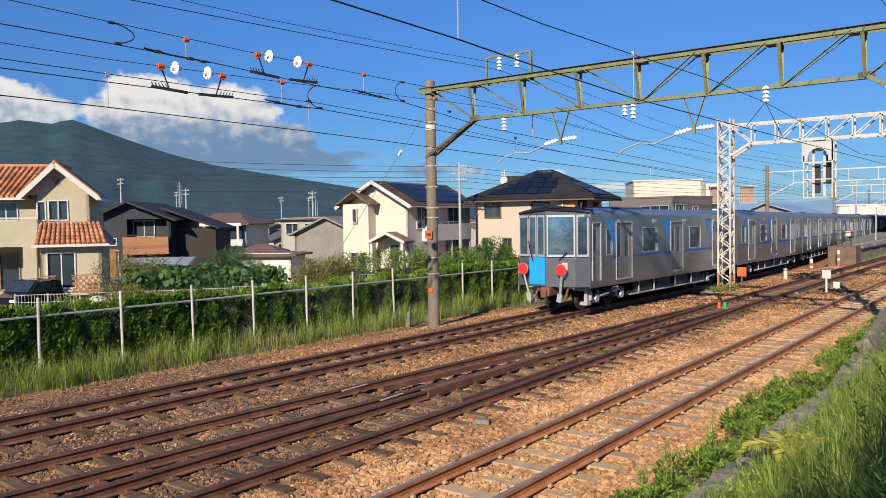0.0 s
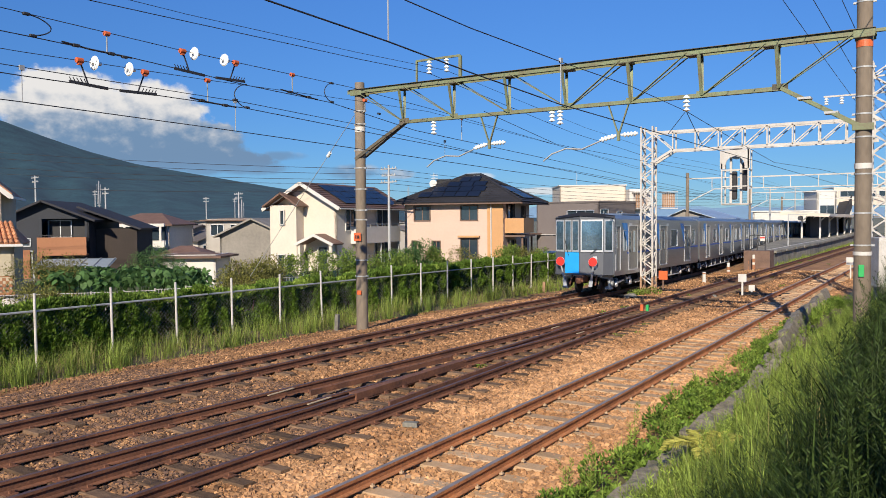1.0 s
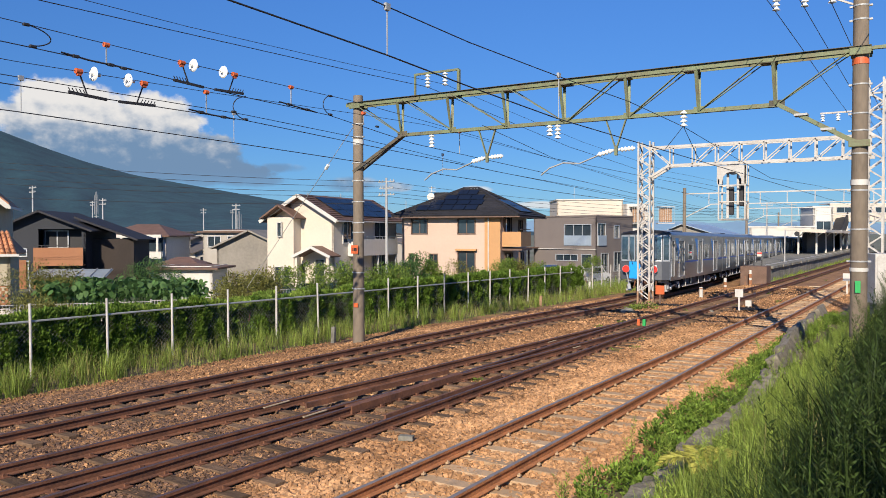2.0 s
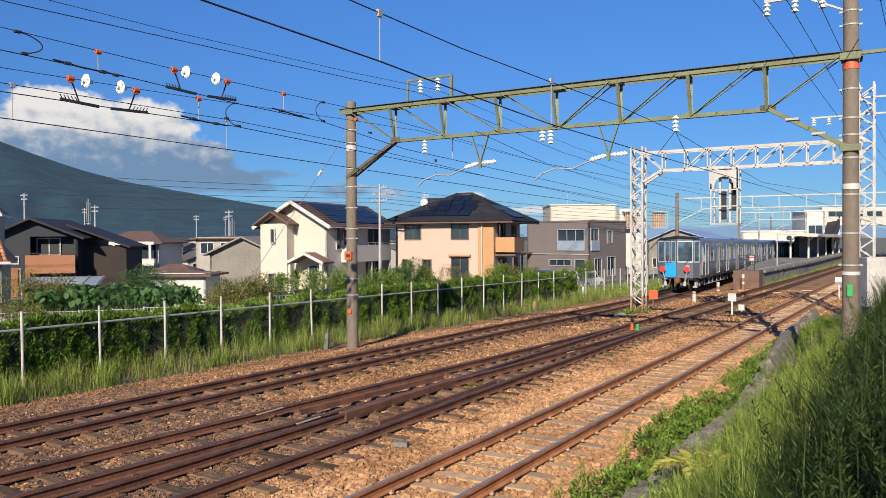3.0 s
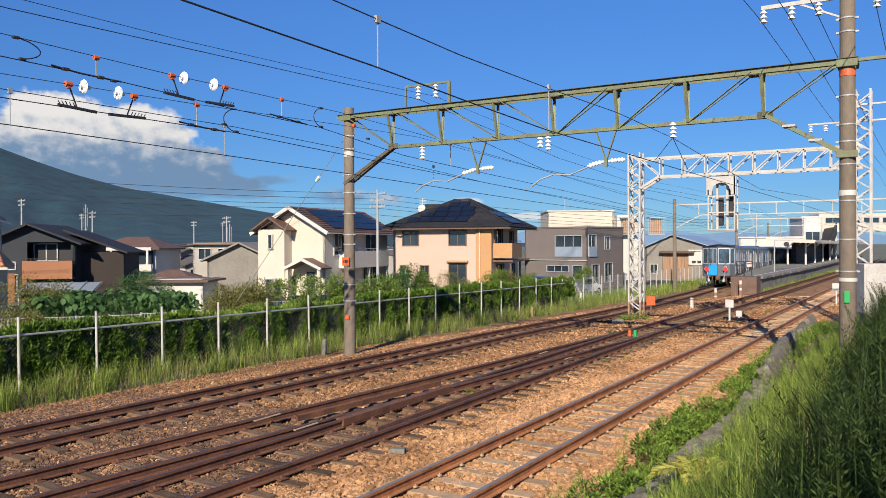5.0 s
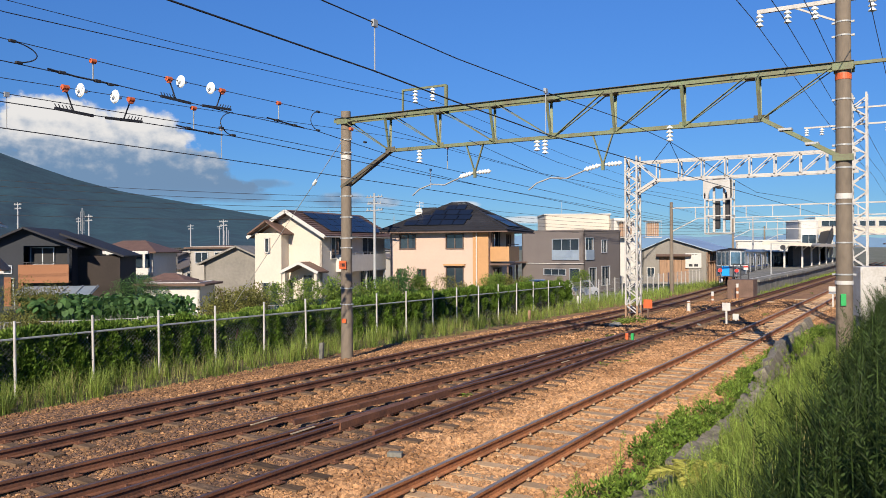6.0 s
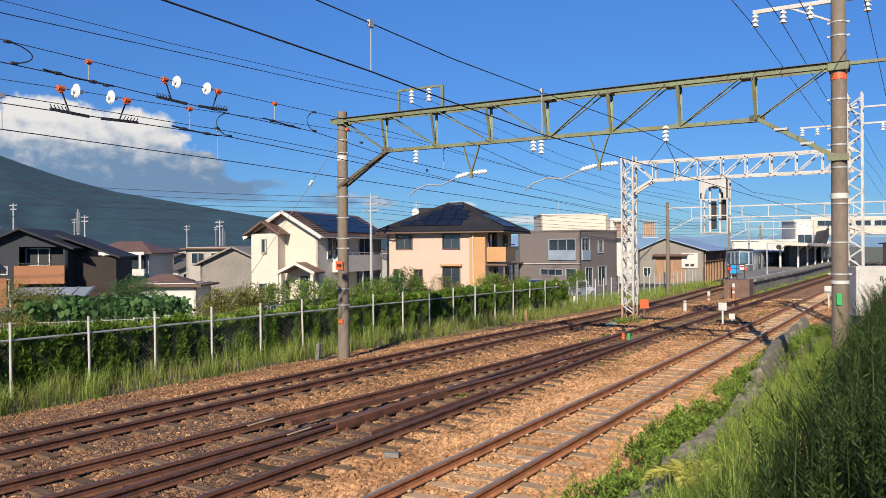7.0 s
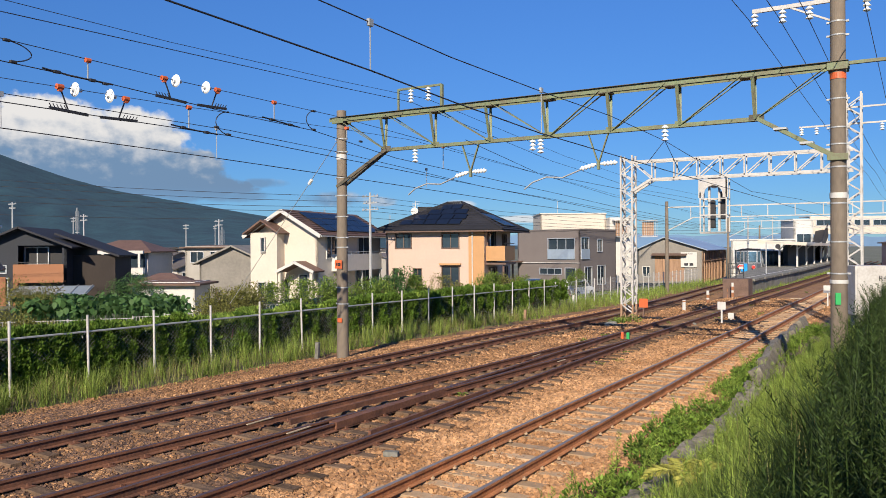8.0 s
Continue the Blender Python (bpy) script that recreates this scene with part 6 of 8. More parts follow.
ah = town_house(-72.1, 50.0, 31, 6.4, 7, 4.3, 1.1, M["white"], M["tile_brown"], "white house with arched balcony and brown hipped roof", wins=0)
bm = B()
for k in range(4):
    box(bm, (0.5 + k * 1.8, -1.0, 3.3), (0.22, 0.22, 2.0))
box(bm, (3.2, -1.0, 4.15), (6.2, 0.24, 0.3))
box(bm, (3.2, -1.0, 2.25), (6.2, 0.2, 0.7))
part("arcade", bm, M["white"], ah)
# dark glass sheet standing in for the shade behind the arcade
bm = B()
box(bm, (3.2, -0.1, 3.3), (5.8, 0.1, 1.3))
part("shade_recess", bm, M["glass"], ah)
town_house(-52.9, 47.6, 31, 5.6, 9, 3.3, 1.45, M["grey_plaster"], M["grey_plaster"], "plain grey rendered gabled shed", hip=False, wins=0)
town_house(-46.4, 36.2, 31, 4.0, 3.5, 2.15, 0.12, M["white"], M["brown_metal"], "low white garden shed with a flat brown roof", wins=0)
town_house(-52.0, 41.2, 31, 2.6, 2.2, 2.1, 0.45, M["cream"], M["tile_brown"], "small shed with a brown hipped roof", wins=0)
town_house(-67.4, 58.7, 31, 5.2, 6, 4.75, 0.12, M["far_wall"], M["brown_metal"], "taupe box-shaped building with a flat roof", wins=2)
town_house(-60.5, 66.0, 31, 6.0, 6, 4.6, 0.9, M["grey_plaster"], M["tile_brown"], "weathered house with brown tiled roof", hip=False)
# the far town, thinning towards the foot of the mountain
for k in range(150):
    dist = 85 + 420 * RNG.random() ** 1.6
    b = RNG.uniform(30.5, 70)
    x, y = -math.sin(radians(b)) * dist, math.cos(radians(b)) * dist
    if dist < 120 and (b < 43 or b > 55):
        continue
    hh = RNG.choice([2.8, 3.4, 4.6]) + RNG.uniform(-0.3, 0.4) if dist < 250 else RNG.uniform(3, 5.5)
    town_house(x, y, b + RNG.uniform(-35, 35), RNG.uniform(6, 12), RNG.uniform(6, 9), hh, RNG.uniform(0.2, 1.4),
               M["far_wall"], M["far_roof"], "small distant town house with a low roof", z0=-1.6 - dist * 0.002, hip=bool(RNG.integers(0, 2)), wins=2 if dist < 190 else 0, group="far town houses")


# ---- station ----
def platform():
    root = thing("platform", "concrete station platform with a worn ramped end", "platform", kind="structure")
    poly = [(-11.5, 56.4), (-9.95, 56.4), (-9.75, 75), (-10.2, 116), (-11.5, 175), (-18.4, 175), (-15.05, 95), (-13.6, 75), (-12.3, 64)]
    bm = B()
    prism(bm, poly, -0.9, 0.82)
    part("deck", bm, M["concrete"], root)
    bm = B()
    prism(bm, [(-11.55, 55.9), (-9.9, 55.9), (-9.9, 57.4), (-11.55, 57.4)], -0.9, 0.9)
    part("end_block", bm, M["brown_metal"], root, "rusty brown platform end block")
    for k in range(30):
        bm = B()
        y = 57.6 + k * 3.9
        x = -9.95 + 0.2 * (y - 56.4) / 18.6 if y < 75 else -9.75 - 0.45 * (y - 75) / 41 if y < 116 else -10.2 - 1.3 * (y - 116) / 59
        box(bm, (x + 0.02, y + 1.9, 0.78), (0.3, 3.8, 0.16))
        part("coping", bm, M["concrete"], root)
    bm = B()
    for k in range(10):
        y = 60 + k * 8
        box(bm, (-10.75, y + 4, 0.832), (0.12, 8, 0.01))
    part("white_line", bm, M["white"], root)


platform()


def canopy():
    root = thing("platform_canopy", "cream platform canopy on steel posts with dark underside", "canopy")
    bm = B()
    slab(bm, [(-15.2, 92, 3.75), (-10.4, 92, 3.45), (-11.5, 170, 3.3), (-18.6, 170, 3.6)], 0.22)
    part("canopy_roof", bm, M["white"], root)
    bm = B()
    bar(bm, (-15.3, 91.9, 3.55), (-10.5, 91.9, 3.28), 0.1, 0.34)
    bar(bm, (-10.55, 91.9, 3.28), (-10.75, 170, 3.1), 0.1, 0.34)
    part("fascia", bm, M["cream"], root, "cream fascia board")
    for k in range(9):
        for x in (-13.4 - k * 0.25, -11.6):
            y = 94 + k * 8
            bm = B()
            bar(bm, (x, y, 0.8), (x, y, 3.5), 0.18)
            bar(bm, (x, y, 2.7), (x + 0.8, y, 3.4), 0.1)
            part("post", bm, M["white"], root)
    bm = B()
    box(bm, (-13.6, 118, 2.0), (0.5, 36, 2.4))
    part("waiting_screen", bm, M["under"], root)


canopy()


def platform_barrier():
    root = thing("platform_barrier", "dark steel barrier with red and white board on the platform", "barrier", pose(-10.9, 57.0, 0.9))
    bm = B()
    for x in (-0.5, 0.0, 0.5):
        bar(bm, (x, 0, 0), (x, 0, 1.0), 0.06)
    for z in (0.35, 0.7, 1.0):
        bar(bm, (-0.5, 0, z), (0.5, 0, z), 0.05)
    part("rail", bm, M["under"], root)
    bm = B()
    box(bm, (0.35, -0.06, 0.8), (0.3, 0.03, 0.32))
    bo = part("board", bm, M["white"], root)
    bm = B()
    box(bm, (0.35, -0.08, 0.86), (0.3, 0.01, 0.09))
    part("red_bar", bm, M["red"], bo)
    lamp = thing("platform_post", "thin grey platform post with a round board", "post", pose(-11.0, 70.0, 0.8))
    bm = B()
    bar(bm, (0, 0, 0), (0, 0, 2.6), 0.08)
    bar(bm, (0, 0, 2.55), (1.4, 0, 2.55), 0.06)
    part("post", bm, M["galv"], lamp)
    bm = B()
    tube(bm, (0.9, -0.05, 2.25), (0.9, 0.05, 2.25), 0.2, 16)
    part("round_board", bm, M["under"], lamp)


platform_barrier()


def station_block(name, label, x, y, rz, w, d, z0, z1, mat, wins, roof=None):
    root = thing(name, label, "station building", pose(x, y, 0, 0, 0, rz))
    hs = [(0.5 + k * w / wins, 0.5 + (k + 0.7) * w / wins, z0 + (z1 - z0) * 0.35, z0 + (z1 - z0) * 0.75) for k in range(wins)]
    wall(root, (0, 0), (w, 0), z0, z1, hs, mat, 0.3)
    for a0, b0 in (((w, 0), (w, d)), ((w, d), (0, d)), ((0, d), (0, 0))):
        wall(root, a0, b0, z0, z1, [], mat, 0.3)
    for hh in hs:
        window(root, (0, 0), (w, 0), hh, M["silver"])
    bm = B()
    box(bm, (w / 2, d / 2, z1 + 0.1), (w + 0.3, d + 0.3, 0.2))
    part("roof", bm, M["white"], root)


station_block("station_hall", "low white station hall beside the platform", -24.0, 122, 8, 8.5, 10, -1.5, 3.9, M["white"], 3)
station_block("stair_tower", "white stair tower of the station footbridge", -16.8, 132, 25, 2.9, 6, -1.5, 7.0, M["white"], 0 or 1)
root_fb = thing("footbridge", "cream enclosed station footbridge with window band", "footbridge")
bm = B()
holed(bm, (-15, 137), (22, 160), 5.1, 7.6, [(1 + k * 3.0, 3.4 + k * 3.0, 6.3, 7.1) for k in range(13)], 0.3)
part("wall", bm, M["cream"], root_fb)
for k in range(13):
    window(root_fb, (-15, 137), (22, 160), (1 + k * 3.0, 3.4 + k * 3.0, 6.3, 7.1), M["silver"], 2)
bm = B()
slab(bm, [(-15, 137, 7.75), (22, 160, 7.75), (20, 163, 7.75), (-17, 140, 7.75)], 0.16)
slab(bm, [(-15, 137, 5.1), (22, 160, 5.1), (20, 163, 5.1), (-17, 140, 5.1)], 0.2)
part("deck", bm, M["white"], root_fb)
bm = B()
for x, y in ((-13, 139.5), (-3, 146), (8, 153)):
    box(bm, (x, y, 2), (0.5, 0.5, 6.2))
part("pier", bm, M["white"], root_fb)
bm = B()
slab(bm, [(-14.3, 126, 1.0), (-12.6, 126, 1.0), (-12.6, 138, 5.6), (-14.3, 138, 5.6)], 0.3)
bar(bm, (-12.6, 126, 1.9), (-12.6, 138, 5.6), 0.1, 2.0)
part("stair_flight", bm, M["under"], root_fb, "dark enclosed stair flight")
# a low shelter and roofs past the footbridge
for x, y, w in ((-3.5, 128, 5), (3, 140, 8)):
    town_house(x, y, 15, w, 6, 3.6, 0.3, M["far_wall"], M["far_roof"], "low station shelter with flat roof", z0=0.0, wins=1, group="station shelters")


# ---- distance ----
def mountain():
    n = 100
    ridge = [(80, 6.0), (72, 6.4), (66.3, 6.55), (65.2, 6.8), (63.4, 6.62), (62.3, 6.98), (61.1, 6.55), (58.7, 5.65), (56.3, 4.84), (53.3, 4.05), (49.5, 3.43), (46.4, 2.9), (42.8, 2.3), (38, 1.5), (33, 0.8), (28, 0.35), (22, 0.15)]
    rb, rh = [r[0] for r in ridge][::-1], [r[1] for r in ridge][::-1]
    bm = B()
    rows = []
    for j in range(40):
        u = j / 39
        dist = 700 + 2700 * u
        row = []
        for i in range(n + 1):
            b = 20 + 62 * i / n
            top = math.tan(radians(np.interp(b, rb, rh))) * 3400
            fold = noise.fractal((b * 0.30, u * 2.2, 1), 0.9, 2.1, 6)
            z = -6 + top * (u ** 1.9) + top * 0.075 * (fold - 0.4) * math.sin(math.pi * min(1, u * 1.05)) ** 0.7
            row.append(bm.verts.new((-math.sin(radians(b)) * dist, math.cos(radians(b)) * dist, z)))
        rows.append(row)
    for a0, b0 in zip(rows, rows[1:]):
        for i in range(n):
            bm.faces.new((a0[i], b0[i], b0[i + 1], a0[i + 1]))
    solid("mountain", bm, M["mount"], "forested mountain slope behind the town, distance haze put into its blue-green", "mountain", kind="structure", smooth=True)
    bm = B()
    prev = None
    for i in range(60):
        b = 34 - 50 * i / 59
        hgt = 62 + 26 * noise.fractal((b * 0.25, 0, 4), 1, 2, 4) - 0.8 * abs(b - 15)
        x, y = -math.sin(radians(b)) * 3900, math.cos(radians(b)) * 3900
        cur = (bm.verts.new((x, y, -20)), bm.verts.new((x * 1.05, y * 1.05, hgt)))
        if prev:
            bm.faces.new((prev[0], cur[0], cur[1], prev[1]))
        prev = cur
    solid("far_hills", bm, M["hill"], "low hills on the horizon, haze put into their pale blue", "hills", kind="structure", smooth=True)


mountain()



# ---- plants ----
def cards(pos, direction, length, width, bend=0.15):
    """Leaves as folded diamonds: arrays of places, directions, lengths and widths. Returns corners and faces."""
    n = len(pos)
    d = direction / np.linalg.norm(direction, axis=1, keepdims=True)
    side = np.cross(d, RNG.normal(size=(n, 3)))
    side /= np.linalg.norm(side, axis=1, keepdims=True) + 1e-9
    up = np.cross(side, d)
    ln, wd = length[:, None], width[:, None]
    mid = pos + d * ln * 0.45
    v = np.stack([pos, mid + side * wd / 2 + up * wd * bend, pos + d * ln - up * ln * 0.1, mid - side * wd / 2 + up * wd * bend], 1)
    f = np.arange(n)[:, None] * 4
    tri = np.concatenate([f + [0, 1, 2], f + [0, 2, 3]])
    return v.reshape(-1, 3), tri


def blades(pos, height, lean, width, a=None):
    """Grass blades of three bent segments; a: the way each one leans."""
    n = len(pos)
    a = RNG.uniform(0, 6.283, n) if a is None else a
    out = np.stack([np.cos(a), np.sin(a), np.zeros(n)], 1)
    b = a + RNG.uniform(0.9, 2.2, n)
    side = np.stack([np.cos(b), np.sin(b), np.zeros(n)], 1)
    vs = []
    for u, w in ((0, 1.0), (0.4, 0.9), (0.75, 0.6)):
        c = pos + out * (lean * height * u * u)[:, None]
        c = c + np.stack([np.zeros(n), np.zeros(n), height * (u - 0.25 * lean * u * u)], 1)
        vs += [c - side * (width * w / 2)[:, None], c + side * (width * w / 2)[:, None]]
    tip = pos + out * (lean * height)[:, None] + np.stack([np.zeros(n), np.zeros(n), height * (1 - 0.35 * lean)], 1)
    v = np.stack(vs + [tip], 1)
    f = np.arange(n)[:, None] * 7
    faces = np.concatenate([f + [0, 1, 3], f + [0, 3, 2], f + [2, 3, 5], f + [2, 5, 4], f + [4, 5, 6]])
    return v.reshape(-1, 3), faces


def put(name, v, f, mat, label, category, kind="stuff"):
    me = bpy.data.meshes.new(name)
    me.vertices.add(len(v))
    me.vertices.foreach_set("co", np.asarray(v, np.float32).ravel())
    me.loops.add(len(f) * 3)
    me.loops.foreach_set("vertex_index", np.asarray(f, np.int32).ravel())
    me.polygons.add(len(f))
    me.polygons.foreach_set("loop_start", np.arange(len(f), dtype=np.int32) * 3)
    me.update(calc_edges=True)
    me.materials.append(mat)
    ob = new(name, me)
    return tagged(ob, label, category, "", kind) if category else ob


def lands(x, y):
    return np.array([land(a0, b0) for a0, b0 in zip(x, y)])


FX = -18.9


def fence_z(y):
    return -0.42 - 0.0058 * (y - 11)


def fence():
    root = thing("fence", "grey chain-link railway fence on thin steel posts", "fence")
    y, k = 2.6, 0
    while y < 44:
        bm = B()
        z = fence_z(y)
        lean = RNG.normal(0, 0.02)
        tube(bm, (FX + 0.16, y, z - 0.2), (FX + 0.16 + lean, y + RNG.normal(0, 0.015), z + 1.84), 0.034, 8)
        part("post", bm, M["white_steel"], root)
        z2 = fence_z(y + 2.1)
        bm = B()
        tube(bm, (FX + 0.12, y, z + 1.40), (FX + 0.12, y + 2.1, z2 + 1.40), 0.028, 6)
        part("top_rail", bm, M["galv"], root)
        bm = B()
        step = 0.125
        for i in range(-11, 18):
            for s in (1, -1):
                # a wire rising one way across the bay, clipped to it
                y0 = i * step if s > 0 else i * step + 1.4
                pts = []
                for u in (0.0, 1.4):
                    pts.append((y0 + s * u, u))
                (ya, za), (yb, zb) = pts
                lo, hi = 0.0, 1.0
                for lim, sg in ((0.0, 1), (2.1, -1)):
                    fa, fb = sg * (ya - lim), sg * (yb - lim)
                    if fa < 0 and fb < 0:
                        lo = 2
                    elif fa < 0:
                        lo = max(lo, fa / (fa - fb))
                    elif fb < 0:
                        hi = min(hi, fa / (fa - fb))
                if hi - lo > 0.02:
                    q = [(FX + 0.03, y + ya + (yb - ya) * u, z + za + (zb - za) * u) for u in (lo, hi)]
                    tube(bm, q[0], q[1], 0.003, 3)
        part("mesh_panel", bm, M["old_wire"], root)
        y += 2.1
        k += 1


fence()


def far_fence():
    root = thing("fence", "pale wire fence along the far line", "fence")
    y = 44.6
    while y < 92:
        x = FX - 0.06 * (y - 44)
        z = -0.5 + drop(y)
        bm = B()
        tube(bm, (x, y, z), (x, y, z + 1.7), 0.04, 6)
        part("post", bm, M["white_steel"], root)
        for h in (0.5, 0.9, 1.3, 1.6):
            bm = B()
            tube(bm, (x, y, z + h), (x - 0.12, y + 2, z + h - 0.018), 0.008, 4)
            part("line_wire", bm, M["galv"], root)
        for i in range(1, 10):
            bm = B()
            tube(bm, (x - 0.012 * i, y + i * 0.2, z + 0.1), (x - 0.012 * i, y + i * 0.2, z + 1.6), 0.005, 3)
            part("upright_wire", bm, M["galv"], root)
        y += 2.0


far_fence()


def spray_lump(c, r, n, up=0.9, leaf=(0.07, 0.13)):
    """Short flat sprays standing out of one rounded lump with centre c and radii r."""
    g = RNG.normal(0, 1, (n, 3))
    g /= np.linalg.norm(g, axis=1, keepdims=True)
    pos = np.asarray(c) + g * np.asarray(r) * RNG.uniform(0.72, 1.0, (n, 1))
    dr = g * [1, 1, 0.5] + [0, 0, up] + RNG.normal(0, 0.28, (n, 3))
    return cards(pos, dr, RNG.uniform(*leaf, n), RNG.uniform(0.4, 0.62, n) * leaf[1] * 0.8)


def heap(lumps):
    """Joins lists of corners and faces."""
    vs, fs, base = [], [], 0
    for v, f in lumps:
        vs.append(v)
        fs.append(f + base)
        base += len(v)
    return np.concatenate(vs), np.concatenate(fs)


def conifer(y, width, foot, top, lean=0.0):
    """One flame-shaped conifer of the hedge, pressed through the fence: lumps from foot to top, wider below."""
    z0 = fence_z(y)
    root = thing("hedge_conifer", "dense green conifer of a ragged hedge grown through the wire fence", "conifer", pose(FX - 0.3, y, z0), group="hedge conifers")
    bm = B()
    tube(bm, (-0.1, 0, -0.2), (-0.1, lean * 0.5, top * 0.8), 0.05, 6, 0.02)
    part("trunk", bm, M["sleeper"], root)
    lumps = []
    rows = max(3, int((top - foot) / 0.2))
    for k in range(rows):
        u = (k + 0.5) / rows
        z = foot + (top - foot) * u
        w = width * (1 - 0.45 * u ** 2) * RNG.uniform(0.75, 1.1)
        m = max(1, int(round(w / 0.26)))
        for i in range(m):
            yy = (i + 0.5 - m / 2) * w / m + RNG.normal(0, 0.05) + lean * u
            r = RNG.uniform(0.13, 0.24)
            lumps.append(spray_lump((RNG.uniform(0.05, 0.27) + 0.05 * (1 - u), yy, z), (r, r, r * RNG.uniform(1.1, 1.7)), int(150 + 900 * r)))
    for i in range(int(width / 0.12)):
        yy = RNG.uniform(-0.5, 0.5) * width + lean
        lumps.append(spray_lump((RNG.uniform(-0.5, 0.15), yy, top + RNG.uniform(-0.08, 0.1)), (0.16, 0.16, 0.11), 110, 1.3))
    v, f = heap(lumps)
    ob = put("foliage", v, f, M["hedge"], "", "")
    ob.parent = root


def hedge():
    """Conifers by stretch of the fence: place, width, foot, top and lean; bare mesh shows between them."""
    for y, w, foot, top, lean in ((7.3, 1.0, 0.1, 1.38, 0), (8.3, 0.9, 0.1, 1.42, 0), (9.3, 1.0, 0.1, 1.36, 0.1), (10.35, 0.85, 0.1, 1.4, 0), (11.6, 1.15, 0.0, 1.44, 0.1), (12.65, 0.75, 0.2, 1.42, 0),
                                  (13.45, 0.8, 0.0, 1.4, 0.2), (14.2, 0.7, 0.3, 1.36, 0.3), (15.55, 0.5, 0.3, 1.38, 0.1), (16.3, 0.75, 0.5, 1.42, 0.2), (17.0, 0.4, 0.25, 1.0, 0.2), (18.5, 0.55, 0.15, 1.25, 0.55),
                                  (20.1, 0.6, 0.4, 1.3, 0.2), (21.5, 0.55, 0.3, 1.4, 0.3), (22.3, 0.4, 0.6, 1.3, 0.2), (23.7, 0.5, 0.2, 1.4, 0.0), (24.6, 0.8, 0.2, 1.45, 0.1), (25.5, 0.7, 0.6, 1.5, 0.2), (26.6, 0.7, 0.1, 1.52, 0.0)):
        conifer(y, w * (1.25 if y < 14.5 else 0.95), foot * 0.8, top, lean)
    y = 27.6
    while y < 46:
        conifer(y, RNG.uniform(0.6, 0.95), RNG.uniform(0.2, 0.75), 1.5 + RNG.uniform(-0.05, 0.1), RNG.uniform(-0.2, 0.4))
        y += RNG.uniform(0.85, 1.25)
    # the dark inner mass a little behind the mesh, and the low fringe on its top
    lumps, shoots = [], []
    y = 6.6
    while y < 46:
        z0 = fence_z(y)
        for k in range(3):
            lumps.append(spray_lump((FX - RNG.uniform(0.8, 1.15), y + RNG.uniform(-0.15, 0.15), z0 + 0.2 + 0.42 * k), (0.24, 0.34, 0.32), 170, 0.7, (0.12, 0.2)))
        shoots.append(spray_lump((FX - RNG.uniform(0.3, 1.1), y, z0 + 1.3 + RNG.uniform(-0.05, 0.12) + (0.1 if y > 24 else 0)), (0.28, 0.28, 0.14), 200, 1.2, (0.08, 0.15)))
        y += 0.38
    v, f = heap(lumps)
    put("hedge_inside", v, f, M["hedge"], "shaded inner growth of the conifer hedge behind the mesh", "hedge")
    v, f = heap(shoots)
    put("hedge_shoots", v, f, M["shoot"], "pale new shoots along the hedge top, sunlit brightness put into their green", "hedge")


hedge()


def grass_patch(name, label, n, xr, yr, hr, width, mat, power=1.0, lean=(0.1, 0.6), clump=0.5, keep=None):
    x, y = RNG.uniform(*xr, n), yr[0] + (yr[1] - yr[0]) * RNG.random(n) ** power
    dens = np.array([noise.noise((a0 * 0.9, b0 * 0.9, 5)) for a0, b0 in zip(x, y)])
    ok = dens > RNG.uniform(-clump, clump * 0.2, n) - 0.25
    if keep is not None:
        ok &= keep(x, y)
    x, y, dens = x[ok], y[ok], dens[ok]
    m = len(x)
    z = lands(x, y) - 0.02
    h = RNG.uniform(*hr, m) * (0.75 + 0.6 * np.clip(dens, -0.4, 0.8))
    v, f = blades(np.stack([x, y, z], 1), h, RNG.uniform(*lean, m), RNG.uniform(0.6, 1.4, m) * width)
    put(name, v, f, mat, label, "grass")


def tufts(name, label, count, per, xr, yr, hr, width, mat, power=1.5, lean=(0.3, 1.1), spread=0.05):
    """Clumps of blades that fan outwards from one root."""
    x, y = RNG.uniform(*xr, count), yr[0] + (yr[1] - yr[0]) * RNG.random(count) ** power
    z = lands(x, y) - 0.02
    size = RNG.uniform(0.6, 1.35, count)
    a = RNG.uniform(0, 6.283, (count, per))
    r = np.abs(RNG.normal(0, spread, (count, per))) * size[:, None]
    pos = np.stack([x[:, None] + r * np.cos(a), y[:, None] + r * np.sin(a), np.repeat(z[:, None], per, 1)], 2).reshape(-1, 3)
    h = (RNG.uniform(*hr, (count, per)) * size[:, None]).ravel()
    v, f = blades(pos, h, RNG.uniform(*lean, count * per), RNG.uniform(0.6, 1.4, count * per) * width, (a + RNG.normal(0, 0.4, a.shape)).ravel())
    put(name, v, f, mat, label, "grass")


tufts("grass_tufts", "fanning clumps of bright grass on the embankment", 760, 30, (-2.75, -1.2), (6.5, 34), (0.2, 0.5), 0.008, M["grass"])
tufts("bank_tufts", "dense clumps of long embankment grass, shade put into their dark green", 700, 32, (-1.7, 0.2), (5.5, 32), (0.3, 0.6), 0.009, M["bank"], 1.5, (0.3, 1.0))
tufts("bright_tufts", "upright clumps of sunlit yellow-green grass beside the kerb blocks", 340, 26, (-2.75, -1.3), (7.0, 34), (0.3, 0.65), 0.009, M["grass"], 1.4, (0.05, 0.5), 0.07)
tufts("verge_tufts", "tall wispy grass clumps below the fence", 520, 24, (-18.5, -16.9), (5, 50), (0.3, 0.8), 0.010, M["grass"], 1.3, (0.1, 0.6))
